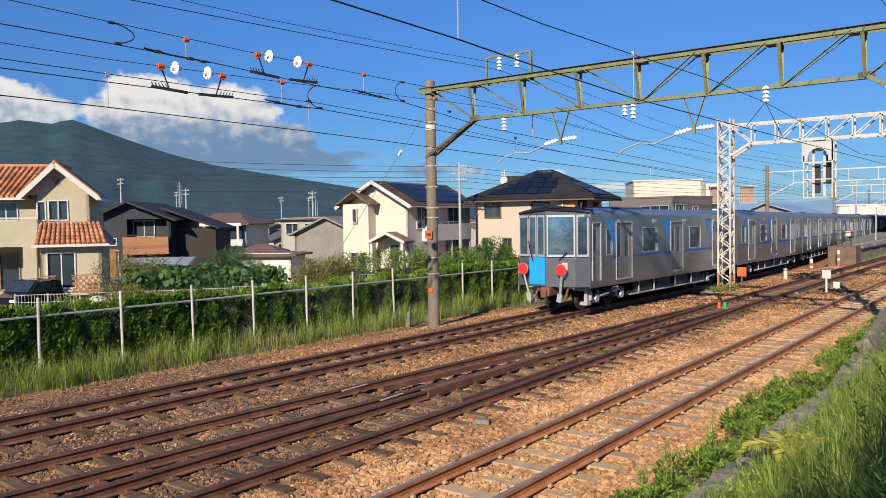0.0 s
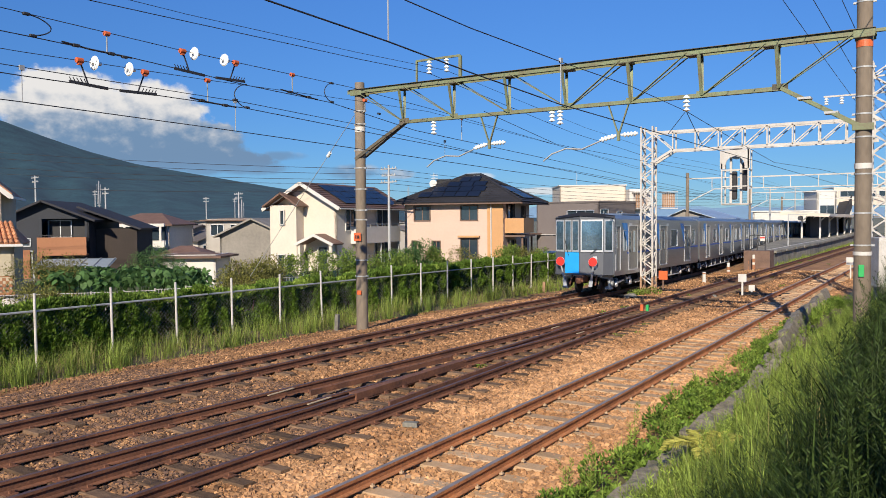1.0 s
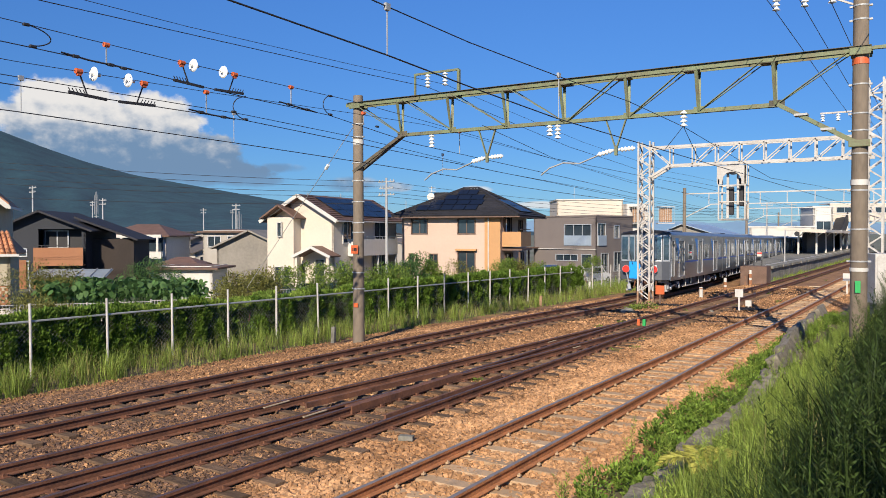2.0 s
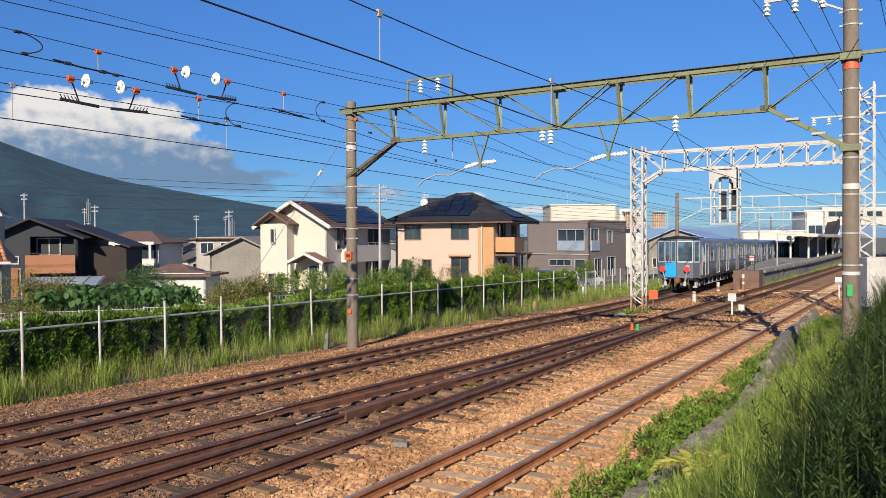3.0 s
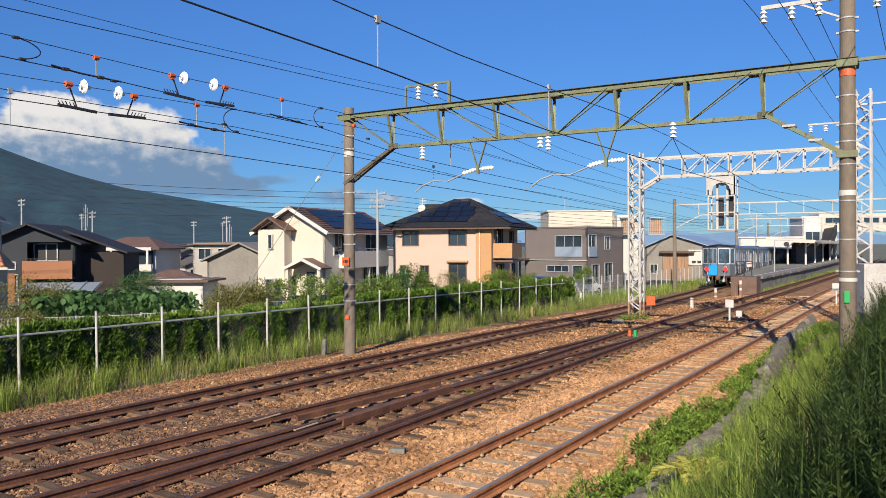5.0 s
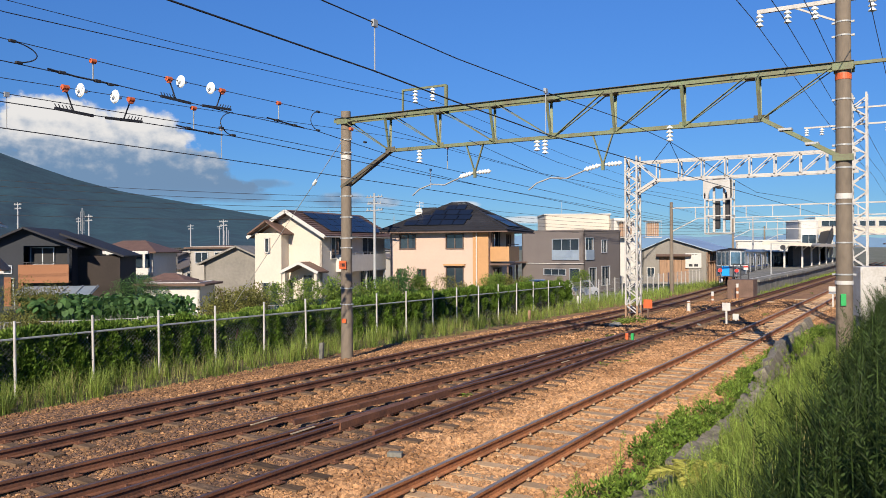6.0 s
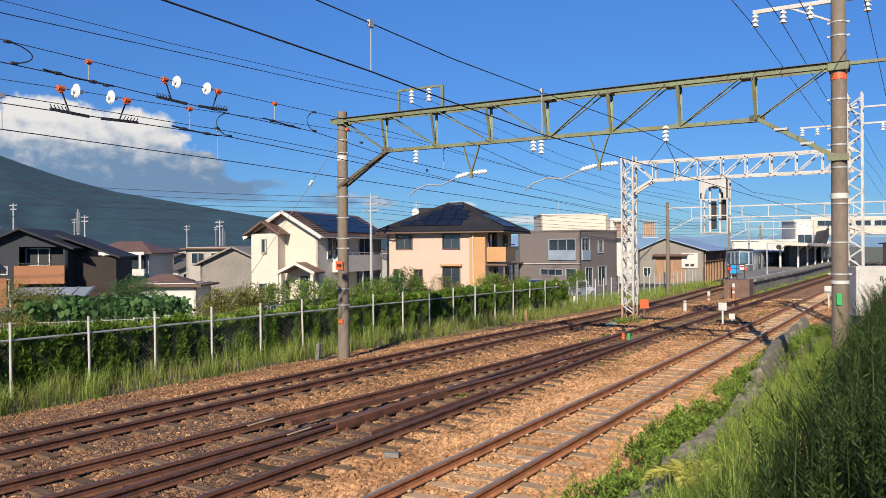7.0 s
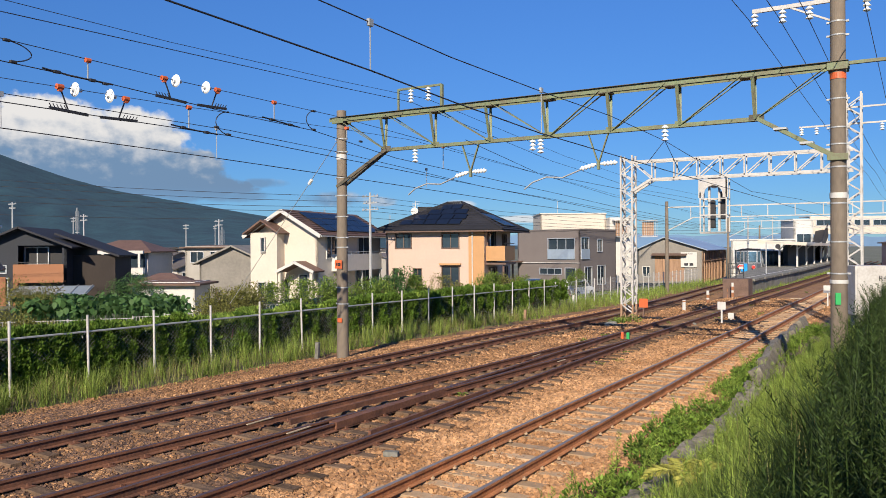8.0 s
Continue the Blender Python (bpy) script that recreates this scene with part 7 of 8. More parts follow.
grass_patch("verge_grass", "tall green grass along the foot of the fence", 3800, (-18.6, -16.9), (4, 55), (0.1, 0.4), 0.011, M["grass"], 1.3, clump=0.9)
grass_patch("short_grass", "short grass at the edge of the ballast", 3800, (-17.4, -16.5), (4, 55), (0.06, 0.26), 0.010, M["grass"], 1.3, clump=0.9)
grass_patch("dry_grass", "straw-coloured grass stems among the verge grass", 5000, (-18.5, -16.8), (4, 50), (0.3, 0.95), 0.008, M["grass_dry"], 1.3)
grass_patch("verge_grass", "green grass beside the far end of the line", 9000, (-22, -16.2), (50, 92), (0.3, 0.9), 0.02, M["grass"], keep=lambda x, y: x < np.array([line_x(q) for q in y]) - 2.4)
grass_patch("platform_weeds", "weeds growing below the platform edge", 2500, (-9.9, -9.55), (57, 110), (0.15, 0.6), 0.02, M["grass"])
grass_patch("bank_grass", "long embankment grass, shade put into its dark green", 12000, (-1.7, 0.4), (5, 34), (0.12, 0.4), 0.008, M["bank"], 1.6, (0.2, 1.1))
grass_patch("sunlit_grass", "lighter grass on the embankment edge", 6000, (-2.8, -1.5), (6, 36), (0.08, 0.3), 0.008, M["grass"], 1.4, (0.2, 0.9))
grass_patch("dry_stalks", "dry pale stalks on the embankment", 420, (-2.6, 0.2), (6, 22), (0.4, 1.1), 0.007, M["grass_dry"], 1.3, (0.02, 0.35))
grass_patch("reeds", "tall reed-like grass on the bank crest, shade put into its dark colour", 26000, (-1.45, 1.3), (4.2, 27), (0.6, 1.3), 0.012, M["reed"], 1.3, (0.15, 0.8), keep=lambda x, y: x > -0.55 - 0.03 * (y - 5))


# reed bed added outside the view to throw shade on the bank
grass_patch("crest_reeds", "very tall reeds out of view, added to shade the bank", 22000, (0.8, 3.2), (-1.0, 27), (1.4, 2.2), 0.026, M["reed"], 1.0, (0.05, 0.28),
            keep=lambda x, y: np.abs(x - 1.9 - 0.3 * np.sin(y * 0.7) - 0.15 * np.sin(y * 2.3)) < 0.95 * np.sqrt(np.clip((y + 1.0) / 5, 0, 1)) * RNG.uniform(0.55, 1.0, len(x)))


def weeds(name, label, n_plants, xr, yr, hr, mat, leaf=(0.05, 0.11), per=60, spread=0.22, power=1.4, slim=0.5):
    vs, fs, base = [], [], 0
    for k in range(n_plants):
        x, y = RNG.uniform(*xr), yr[0] + (yr[1] - yr[0]) * RNG.random() ** power
        if abs(x) < 0.9 and y < 5:
            continue
        # plants stand in clumps
        if noise.noise((x * 0.8, y * 0.7, 9)) < RNG.uniform(-0.35, 0.1):
            continue
        h, z = RNG.uniform(*hr), land(x, y)
        u = RNG.random(per)
        a = RNG.uniform(0, 6.283, per)
        r = spread * (0.25 + u) * RNG.random(per)
        pos = np.stack([x + r * np.cos(a), y + r * np.sin(a), z + h * u], 1)
        dr = np.stack([np.cos(a), np.sin(a), RNG.uniform(-0.1, 0.9, per)], 1)
        v, f = cards(pos, dr, RNG.uniform(*leaf, per), RNG.uniform(*leaf, per) * slim)
        vs.append(v)
        fs.append(f + base)
        base += len(v)
    put(name, np.concatenate(vs), np.concatenate(fs), mat, label, "weeds")


def creepers():
    """Mounds of small-leaved weeds spilling from the bank over the ballast edge, thickest nearest the camera."""
    lumps = []
    for k in range(300):
        y = 7.4 + 27 * RNG.random() ** 1.25
        edge = -3.92 - 0.22 * smooth01((y - 9) / 6) + 0.3 * smooth01((y - 24) / 10)
        x = edge + 0.15 + abs(RNG.normal(0, 0.42))
        if x > -3.0 or noise.noise((x * 1.1, y * 0.55, 6)) < -0.15:
            continue
        r = RNG.uniform(0.09, 0.24)
        z = land(x, y) + r * RNG.uniform(0.2, 1.2) * (0.5 + 0.5 * min(1, (x - edge) / 0.35))
        lumps.append(spray_lump((x, y, z), (r, r * 1.25, r * 0.85), int(60 + 480 * r), 0.55, (0.045, 0.085)))
    v, f = heap(lumps)
    put("trackside_weeds", v, f, M["ivy"], "mounds of leafy green weeds spilling over the ballast edge", "weeds")


creepers()


def stalk_plants(name, label, count, xr, yr, hr, mat, leaf=(0.08, 0.15), power=1.3, patch=-0.2, keep=None):
    """Upright stems with narrow leaves set round them, bunched in patches."""
    lumps, stems = [], []
    for k in range(count):
        x, y = RNG.uniform(*xr), yr[0] + (yr[1] - yr[0]) * RNG.random() ** power
        if noise.noise((x * 1.3, y * 0.8, 11)) < patch + RNG.uniform(-0.15, 0.15) or (keep and not keep(x, y)):
            continue
        h, z = RNG.uniform(*hr), land(x, y)
        per = int(h * 75)
        u = np.linspace(0.12, 1, per)
        a = np.arange(per) * 2.4 + RNG.normal(0, 0.3, per)
        bx, by = RNG.normal(0, 0.14, 2) * h
        pos = np.stack([x + bx * u * u, y + by * u * u, z + h * u], 1)
        dr = np.stack([np.cos(a), np.sin(a), 0.25 + 0.9 * u + RNG.normal(0, 0.15, per)], 1)
        ln = RNG.uniform(*leaf, per) * (1.15 - 0.5 * u)
        lumps.append(cards(pos, dr, ln, ln * RNG.uniform(0.18, 0.26, per), 0.3))
        stems.append((x, y, z, h))
    p = np.array(stems)
    lumps.append(blades(p[:, :3], p[:, 3], np.full(len(p), 0.03), np.full(len(p), 0.014)))
    v, f = heap(lumps)
    put(name, v, f, mat, label, "weeds")


def crest(x, y):
    """The line of the bank beyond which the tall growth stands."""
    return x > -0.6 - 0.03 * (y - 5)


stalk_plants("tall_weeds", "tall narrow-leaved weeds crowding the bank crest, shade put into their dark green", 1900, (-1.5, 0.6), (4.2, 27), (0.6, 1.35), M["bank"], (0.05, 0.085), patch=-0.45, keep=crest)
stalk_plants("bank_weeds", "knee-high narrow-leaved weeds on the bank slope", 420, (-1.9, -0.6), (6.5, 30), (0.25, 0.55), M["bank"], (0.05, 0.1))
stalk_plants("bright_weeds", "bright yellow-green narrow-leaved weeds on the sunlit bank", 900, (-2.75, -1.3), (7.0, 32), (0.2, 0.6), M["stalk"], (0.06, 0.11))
stalk_plants("edge_weeds", "scattered leafy weeds rising from the creeping plants", 120, (-4.1, -3.0), (8.5, 30), (0.3, 0.65), M["stalk"], (0.06, 0.11))


def fern():
    """A yellowed plant of arching feathery fronds."""
    root = thing("yellow_fern", "yellowed feathery plant lying over the kerb", "fern", pose(-2.35, 9.75, land(-2.35, 9.75) + 0.12))
    for k in range(9):
        a, ln = 1.2 + k * 0.55 + RNG.normal(0, 0.15), RNG.uniform(0.45, 0.8)
        d = np.array([math.cos(a), math.sin(a), 0])
        sd = np.array([-d[1], d[0], 0])
        n = 46
        u = np.repeat(np.linspace(0.08, 1, n), 2)
        sg = np.tile([-1.0, 1.0], n)
        pos = d * (u * ln)[:, None] + np.stack([0 * u, 0 * u, 0.1 + 0.30 * np.sin(u * 2.4) * ln], 1)
        dr = d * 0.8 + sd * sg[:, None] + np.stack([0 * u, 0 * u, 0.1 - 0.4 * u], 1) + RNG.normal(0, 0.12, (2 * n, 3))
        w = 0.15 * np.sin(np.pi * (0.15 + 0.8 * u))
        v, f = cards(pos, dr, w + 0.03, np.full(2 * n, 0.026), 0.2)
        ob = put("frond", v, f, M["fern"], "", "")
        ob.parent = root


fern()
weeds("ballast_weeds", "small green weeds between the tracks", 26, (-10.5, -5.9), (10, 70), (0.05, 0.14), M["leaf"], (0.04, 0.08), 50, 0.16, 1.0)
weeds("column_weeds", "tuft of weeds at the foot of the white column", 30, (-11.9, -10.6), (33.6, 35.2), (0.15, 0.35), M["grass"], (0.05, 0.1), 70, 0.2, 1.0)


def shrub(x, y, z, rx, rz, n, mat, label, leaf=0.09, yellow=0.0):
    root = thing("shrub", label, "shrub", pose(x, y, z), group="garden shrubs")
    bm = B()
    for k in range(7):
        a1 = RNG.uniform(0, 6.283)
        tube(bm, (RNG.normal(0, 0.08), RNG.normal(0, 0.08), -0.1), (math.cos(a1) * rx * 0.6, math.sin(a1) * rx * 0.6, rz * RNG.uniform(0.5, 0.95)), 0.025, 5, 0.008)
    part("stem", bm, M["sleeper"], root)
    lumps = [(RNG.normal(0, rx * 0.45), RNG.normal(0, rx * 0.45), RNG.uniform(0.35, 0.9) * rz, RNG.uniform(0.25, 0.5) * rx) for k in range(14)]
    pos, dr = [], []
    for lx, ly, lz, lr in lumps:
        m = n // 14
        g = RNG.normal(0, 1, (m, 3))
        g /= np.linalg.norm(g, axis=1, keepdims=True)
        pos.append(np.array([lx, ly, lz]) + g * lr * (RNG.uniform(0.4, 1.1, (m, 1))))
        dr.append(g + RNG.normal(0, 0.5, (m, 3)) + [0, 0, 0.3])
    pos, dr = np.concatenate(pos), np.concatenate(dr)
    pos[:, 2] = np.maximum(pos[:, 2], 0.05)
    v, f = cards(pos, dr, RNG.uniform(0.7, 1.4, len(pos)) * leaf, RNG.uniform(0.4, 0.7, len(pos)) * leaf)
    ob = put("crown", v, f, mat, "", "")
    ob.parent = root


for x, y, rx, rz, n, mt in ((-24.0, 23.2, 1.5, 2.6, 7000, "olive"), (-25.2, 25.0, 1.2, 2.2, 4200, "olive"), (-22.9, 26.9, 1.4, 2.45, 6500, "leaf"), (-22.4, 28.6, 1.2, 2.2, 5000, "leaf"), (-22.7, 31.0, 1.3, 2.2, 5500, "leaf"),
                            (-22.9, 33.4, 1.3, 2.7, 6500, "leaf_big"), (-22.8, 35.4, 1.3, 2.4, 5500, "leaf"), (-23.0, 38.2, 1.2, 2.3, 3200, "olive"), (-22.2, 41.5, 1.2, 2.2, 4200, "leaf"), (-22.4, 43.6, 1.1, 2.2, 3600, "olive"),
                            (-27, 14.5, 1.0, 1.6, 3600, "leaf"), (-29.5, 18.0, 1.1, 1.8, 3600, "olive"), (-39.2, 24.0, 1.6, 2.6, 6000, "olive"), (-27.0, 67.5, 1.2, 2.6, 3600, "leaf"), (-45.0, 34.5, 1.5, 2.6, 5000, "leaf_big"), (-21.6, 45.6, 1.0, 2.0, 3000, "leaf")):
    shrub(x, y, land(x, y) - 0.05, rx, rz, n, M[mt], "leafy green garden shrub behind the hedge" if mt != "olive" else "olive-brown twiggy garden shrub behind the hedge")


def taro():
    """A bed of broad upright leaves on stalks."""
    vs, fs, base = [], [], 0
    out = [(0, 0.0), (0.16, 0.06), (0.24, 0.2), (0.2, 0.38), (0.0, 0.62), (-0.2, 0.38), (-0.24, 0.2), (-0.16, 0.06)]
    for k in range(1700):
        u, w = RNG.random(), RNG.random()
        x, y = -44.0 + 7.6 * u + 6.5 * w * 0.9, 26.4 + 4.6 * u - 4.2 * w * 0.9
        z = land(x, y)
        h = RNG.uniform(1.1, 1.95)
        a1, tilt, s = RNG.uniform(0, 6.283), RNG.uniform(0.3, 1.5), RNG.uniform(0.38, 0.72)
        d = Vector((math.cos(a1), math.sin(a1), 0))
        up = (d * math.cos(tilt) - Vector((0, 0, 1)) * math.sin(tilt))
        sd = Vector((-d.y, d.x, 0))
        c = Vector((x, y, z + h))
        pts = [c + (sd * px_ + up * py_) * s + Vector((0, 0, -0.25 * px_ * px_)) for px_, py_ in out]
        vs += [tuple(p) for p in pts] + [(x - 0.015, y, z), (x + 0.015, y, z), tuple(c)]
        fs += [(base, base + i, base + i + 1) for i in range(1, 7)] + [(base + 8, base + 9, base + 10)]
        base += 11
    put("taro_bed", np.array(vs), np.array(fs), M["leaf_big"], "bed of tall broad-leaved green plants", "plants")


taro()


# ---- small things along the line ----
def fittings():
    """Section insulators, clamps and droppers on the two near catenaries."""
    X = -12.9
    for (ys, zt, zb, discs) in (((10.73, 12.13), 6.52, 6.13, (11.05, 11.84)), ((8.49, 9.84), 5.97, 5.56, (8.81, 9.52))):
        root = thing("section_insulator", "twin white disc insulators with orange clamps on the overhead line", "insulator", group="section insulators")
        for y in ys:
            bm = B()
            tube(bm, (X, y - 0.06, zt), (X, y + 0.06, zt), 0.05, 10)
            box(bm, (X, y, zt - 0.05), (0.06, 0.07, 0.06))
            part("clamp", bm, M["orange"], root, "orange clamp")
            bm = B()
            bar(bm, (X, y, zt), (X, y + (0.16 if y == ys[0] else -0.16), zb + 0.02), 0.02)
            part("drop_rod", bm, M["under"], root)
        for y in discs:
            bm = B()
            tube(bm, (X, y - 0.03, zt), (X, y + 0.02, zt), 0.13, 20, 0.05)
            tube(bm, (X, y - 0.05, zt), (X, y - 0.03, zt), 0.11, 20, 0.13)
            tube(bm, (X, y - 0.1, zt), (X, y + 0.1, zt), 0.035, 10)
            part("disc", bm, M["porcelain"], root, "white glass disc")
        bm = B()
        bar(bm, (X, ys[0] - 0.2, zb + 0.02), (X, ys[0] + 0.55, zb - 0.01), 0.035, 0.05)
        bar(bm, (X, ys[1] - 0.55, zb - 0.01), (X, ys[1] + 0.25, zb + 0.02), 0.035, 0.05)
        for k in range(5):
            bar(bm, (X, ys[0] - 0.15 + k * 0.07, zb + 0.02), (X, ys[0] - 0.2 + k * 0.07, zb + 0.1), 0.012)
            bar(bm, (X, ys[1] + 0.2 - k * 0.07, zb + 0.02), (X, ys[1] + 0.25 - k * 0.07, zb + 0.1), 0.012)
        part("runner", bm, M["under"], root)
    for y, zt, zb in ((9.04, 6.54, 6.2), (13.87, 6.52, 6.1), (11.35, 6.03, 5.6), (16.6, 6.26, 5.98), (21.5, 6.3, 5.6)):
        root = thing("dropper", "orange-clamped dropper between overhead wires", "dropper", group="droppers")
        bm = B()
        tube(bm, (X, y - 0.05, zt), (X, y + 0.05, zt), 0.045, 10)
        part("clamp", bm, M["orange"], root)
        bm = B()
        bar(bm, (X, y, zt), (X, y, zb), 0.018)
        part("rod", bm, M["galv"], root)
    for y, zt, zb, out in ((7.6, 6.58, 6.24, 0.38), (15.27, 6.52, 6.05, -0.27), (12.44, 6.1, 5.58, -0.36)):
        bm = B()
        pts = []
        for k in range(13):
            u = k / 12
            pts.append((X, y + out * math.sin(math.pi * u) ** 0.6, zt + (zb - zt) * u))
        polyline(bm, pts, 0.011)
        solid("jumper_loop", bm, M["wire"], "curved black jumper cable between two wires", "cable", group="jumper loops", smooth=True)
    for x, y, zt, zb in ((-5.42, 7.42, 5.71, 5.17), (-5.42, 12.22, 5.73, 5.02), (-12.9, 7.45, 5.68, 5.12), (-12.9, 12.1, 5.7, 5.06), (-12.9, 20.5, 5.5, 4.95)):
        bm = B()
        tube(bm, (x, y, zt + 0.03), (x, y, zb), 0.008, 5)
        box(bm, (x, y, zt), (0.04, 0.08, 0.08))
        solid("hanger_wire", bm, M["galv"], "thin hanger wire between two overhead wires", "dropper", group="droppers")
    bm = B()
    for yy in (18.2, 21.1):
        tube(bm, (-5.4, GY, 5.72), (-5.42, yy, 5.05), 0.008, 5)
    solid("v_hanger", bm, M["wire"], "thin V-shaped hanger wire below the beam insulator", "dropper", group="droppers")
    for pts in (((8.17, 6.24), (8.7, 6.2), (9.56, 6.19)), ((13.49, 6.13), (14.1, 6.09), (14.75, 6.05)), ((10.9, 5.62), (11.5, 5.58), (12.13, 5.57))):
        root = thing("wire_splice", "dark clamped splice lying along an overhead wire", "wire clamp", group="wire splices")
        bm = B()
        polyline(bm, [(X, y, z) for y, z in pts], 0.017, 6)
        part("rod", bm, M["under"], root)
        for (ya, za), (yb, zb) in zip(pts, pts[1:]):
            bm = B()
            box(bm, (X, (ya + yb) / 2, (za + zb) / 2), (0.06, 0.13, 0.055), bevel=0.012)
            part("clamp", bm, M["under"], root)
    for y, z in ((7.55, 6.58), (7.66, 6.24), (12.1, 5.72), (12.44, 5.6), (15.27, 6.52), (15.27, 6.06), (9.4, 6.18), (17.2, 5.98)):
        bm = B()
        box(bm, (0, 0, 0), (0.06, 0.12, 0.05), bevel=0.014)
        solid("wire_clamp", bm, M["under"], "small dark clamp on an overhead wire", "wire clamp", pose(X, y, z), group="wire clamps")
    # steady arms at the gantries
    for x0, z0, y in ((-10.95, 5.2, GY), (-7.2, 5.2, GY)):
        bm = B()
        polyline(bm, [(x0 - 0.4, y, z0 - 0.08), (x0 - 0.9, y, z0 - 0.26), (x0 - 1.35, y, z0 - 0.22), (x0 - 1.75, y, z0 - 0.34), (x0 - 2.0, y, z0 - 0.52)], 0.022)
        solid("steady_arm", bm, M["galv"], "bent steel steady arm holding the contact wire", "steady arm", group="steady arms", smooth=True)


fittings()


def guy():
    root = thing("guy_wire", "thin stay wire with a small insulator from the concrete pole", "stay wire")
    bm = B()
    tube(bm, (-15.52, GY, 6.54), (-22.9, 22.1, 1.0), 0.011, 5)
    part("stay", bm, M["galv"], root)
    bm = B()
    tube(bm, (-17.1, 20.13, 5.36), (-17.25, 20.18, 5.24), 0.055, 8)
    part("stay_insulator", bm, M["porcelain"], root)


guy()


def utility_pole(x, y, z1, arms, label="grey concrete utility pole with cross arms"):
    root = thing("utility_pole", label, "utility pole", pose(x, y, -1.4), group="utility poles")
    h = z1 + 1.4
    bm = B()
    tube(bm, (0, 0, 0), (0, 0, h), 0.14, 10, 0.08)
    part("pole", bm, M["galv"], root)
    for k in range(arms):
        bm = B()
        z = h - 0.3 - k * 0.5
        ln = 0.75 - 0.1 * (k % 2)
        bar(bm, (-ln, 0, z), (ln, 0, z + 0.02), 0.09)
        ar = part("cross_arm", bm, M["galv"], root)
        for xx in (-ln + 0.1, -ln / 2, ln / 2, ln - 0.1):
            bm = B()
            tube(bm, (xx, 0, z + 0.04), (xx, 0, z + 0.16), 0.035, 8)
            part("insulator", bm, M["galv"], ar)


for x, y, z1, n in ((-35.6, 48.6, 7.3, 3), (-93, 55, 8.9, 2), (-90.2, 62.5, 7.6, 2), (-75.6, 71.2, 6.9, 2), (-110, 96, 7.5, 2), (-130, 88, 9.0, 2), (-98, 120, 8.0, 2), (-150, 140, 9.0, 2), (-84, 140, 8.0, 2), (-19.5, 110, 7.0, 1), (-21, 140, 8.0, 2), (-120, 150, 9, 2)):
    utility_pole(x, y, z1, n)
for x, y, h in ((-90.8, 62.0, 8.4), (-78, 74, 6.0), (-140, 170, 14), (-170, 190, 16), (-160, 230, 15)):
    root = thing("roof_mast", "thin pale radio mast above the roofs", "mast", pose(x, y, -1.6), group="masts")
    bm = B()
    for dx in (-0.35, 0, 0.35):
        bar(bm, (dx, 0, h * 0.85), (dx, 0, h + 1.2), 0.045)
    bar(bm, (0, 0, 0), (0, 0, h + 1.6), 0.1)
    bar(bm, (-0.4, 0, h * 0.82), (0.4, 0, h * 0.82), 0.06)
    part("mast", bm, M["galv"], root)
# town power lines
for k, (z0, z1, off) in enumerate(((8.6, 7.0, 0), (8.2, 6.6, 1), (7.4, 6.2, 0.5), (6.9, 5.9, 0.2), (5.6, 5.4, 0.4))):
    bm = B()
    a0, b0 = Vector((-70, 8 + off, z0 + 1.6)), Vector((-35.6, 48.6, z1))
    polyline(bm, [tuple(a0.lerp(b0, u / 12) - Vector((0, 0, 3.2 * (u / 12) * (1 - u / 12)))) for u in range(13)], 0.016)
    solid("power_line", bm, M["wire"], "dark sagging street power line", "cable", group="street power lines", smooth=True)
    bm = B()
    a0, b0 = Vector((-35.6, 48.6, z1)), Vector((-21, 110 + 2 * k, 6.4 - k * 0.3))
    polyline(bm, [tuple(a0.lerp(b0, u / 12) - Vector((0, 0, 3.0 * (u / 12) * (1 - u / 12)))) for u in range(13)], 0.014)
    solid("power_line", bm, M["wire"], "dark sagging street power line", "cable", group="street power lines", smooth=True)


def marker(x, y, h, size, mat, name, label, lower=None):
    z = land(x, y)
    root = thing(name, label, "trackside marker", pose(x, y, z), group="trackside markers")
    bm = B()
    bar(bm, (0, 0, -0.1), (0, 0, h - size), 0.07)
    part("post", bm, lower or M["white"], root)
    bm = B()
    box(bm, (0, -0.03, h - size / 2), (size, 0.04, size), bevel=0.008)
    part("plate", bm, mat, root)


marker(-7.4, 35.6, 0.95, 0.34, M["white"], "marker_post", "white square trackside marker on a short post")
marker(-7.35, 37.3, 0.35, 0.26, M["white"], "marker_post", "small white trackside marker block")
marker(-4.45, 48.5, 1.15, 0.42, M["white"], "marker_post", "white square trackside marker on a post")
marker(-11.3, 37.2, 0.95, 0.42, M["orange"], "orange_box", "faded orange trackside box on a post", M["brown_metal"])


def stub(x, y, h, r, bands, label):
    root = thing("stub_post", label, "stub post", pose(x, y, land(x, y)), group="stub posts")
    bm = B()
    tube(bm, (0, 0, -0.05), (0, 0, h), r, 12, r * 0.9)
    part("body", bm, M["white"], root)
    for z0, z1 in bands:
        bm = B()
        tube(bm, (0, 0, z0), (0, 0, z1), r * 1.06, 12)
        part("band", bm, M["terra"], root)


stub(-10.7, 42.3, 0.55, 0.10, ((0.45, 0.5),), "short weathered white post beside the track")
stub(-11.1, 49.5, 0.75, 0.10, ((0.0, 0.22), (0.32, 0.5)), "short post banded orange and white")
stub(-11.25, 56.0, 0.9, 0.10, ((0.0, 0.25), (0.4, 0.62)), "short post banded orange and white")
stub(-10.8, 55.3, 0.95, 0.10, ((0.0, 0.3), (0.45, 0.7)), "short post banded orange and white")
for dx, mt, lb in ((-0.1, "orange", "small orange block between the rails"), (0.1, "signal_green", "small green block between the rails")):
    bm = B()
    box(bm, (0, 0, 0.1), (0.1, 0.1, 0.24), bevel=0.015)
    solid("track_block", bm, M[mt], lb, "track marker", pose(-9.05 + dx, 27.6, -0.15), group="track blocks")
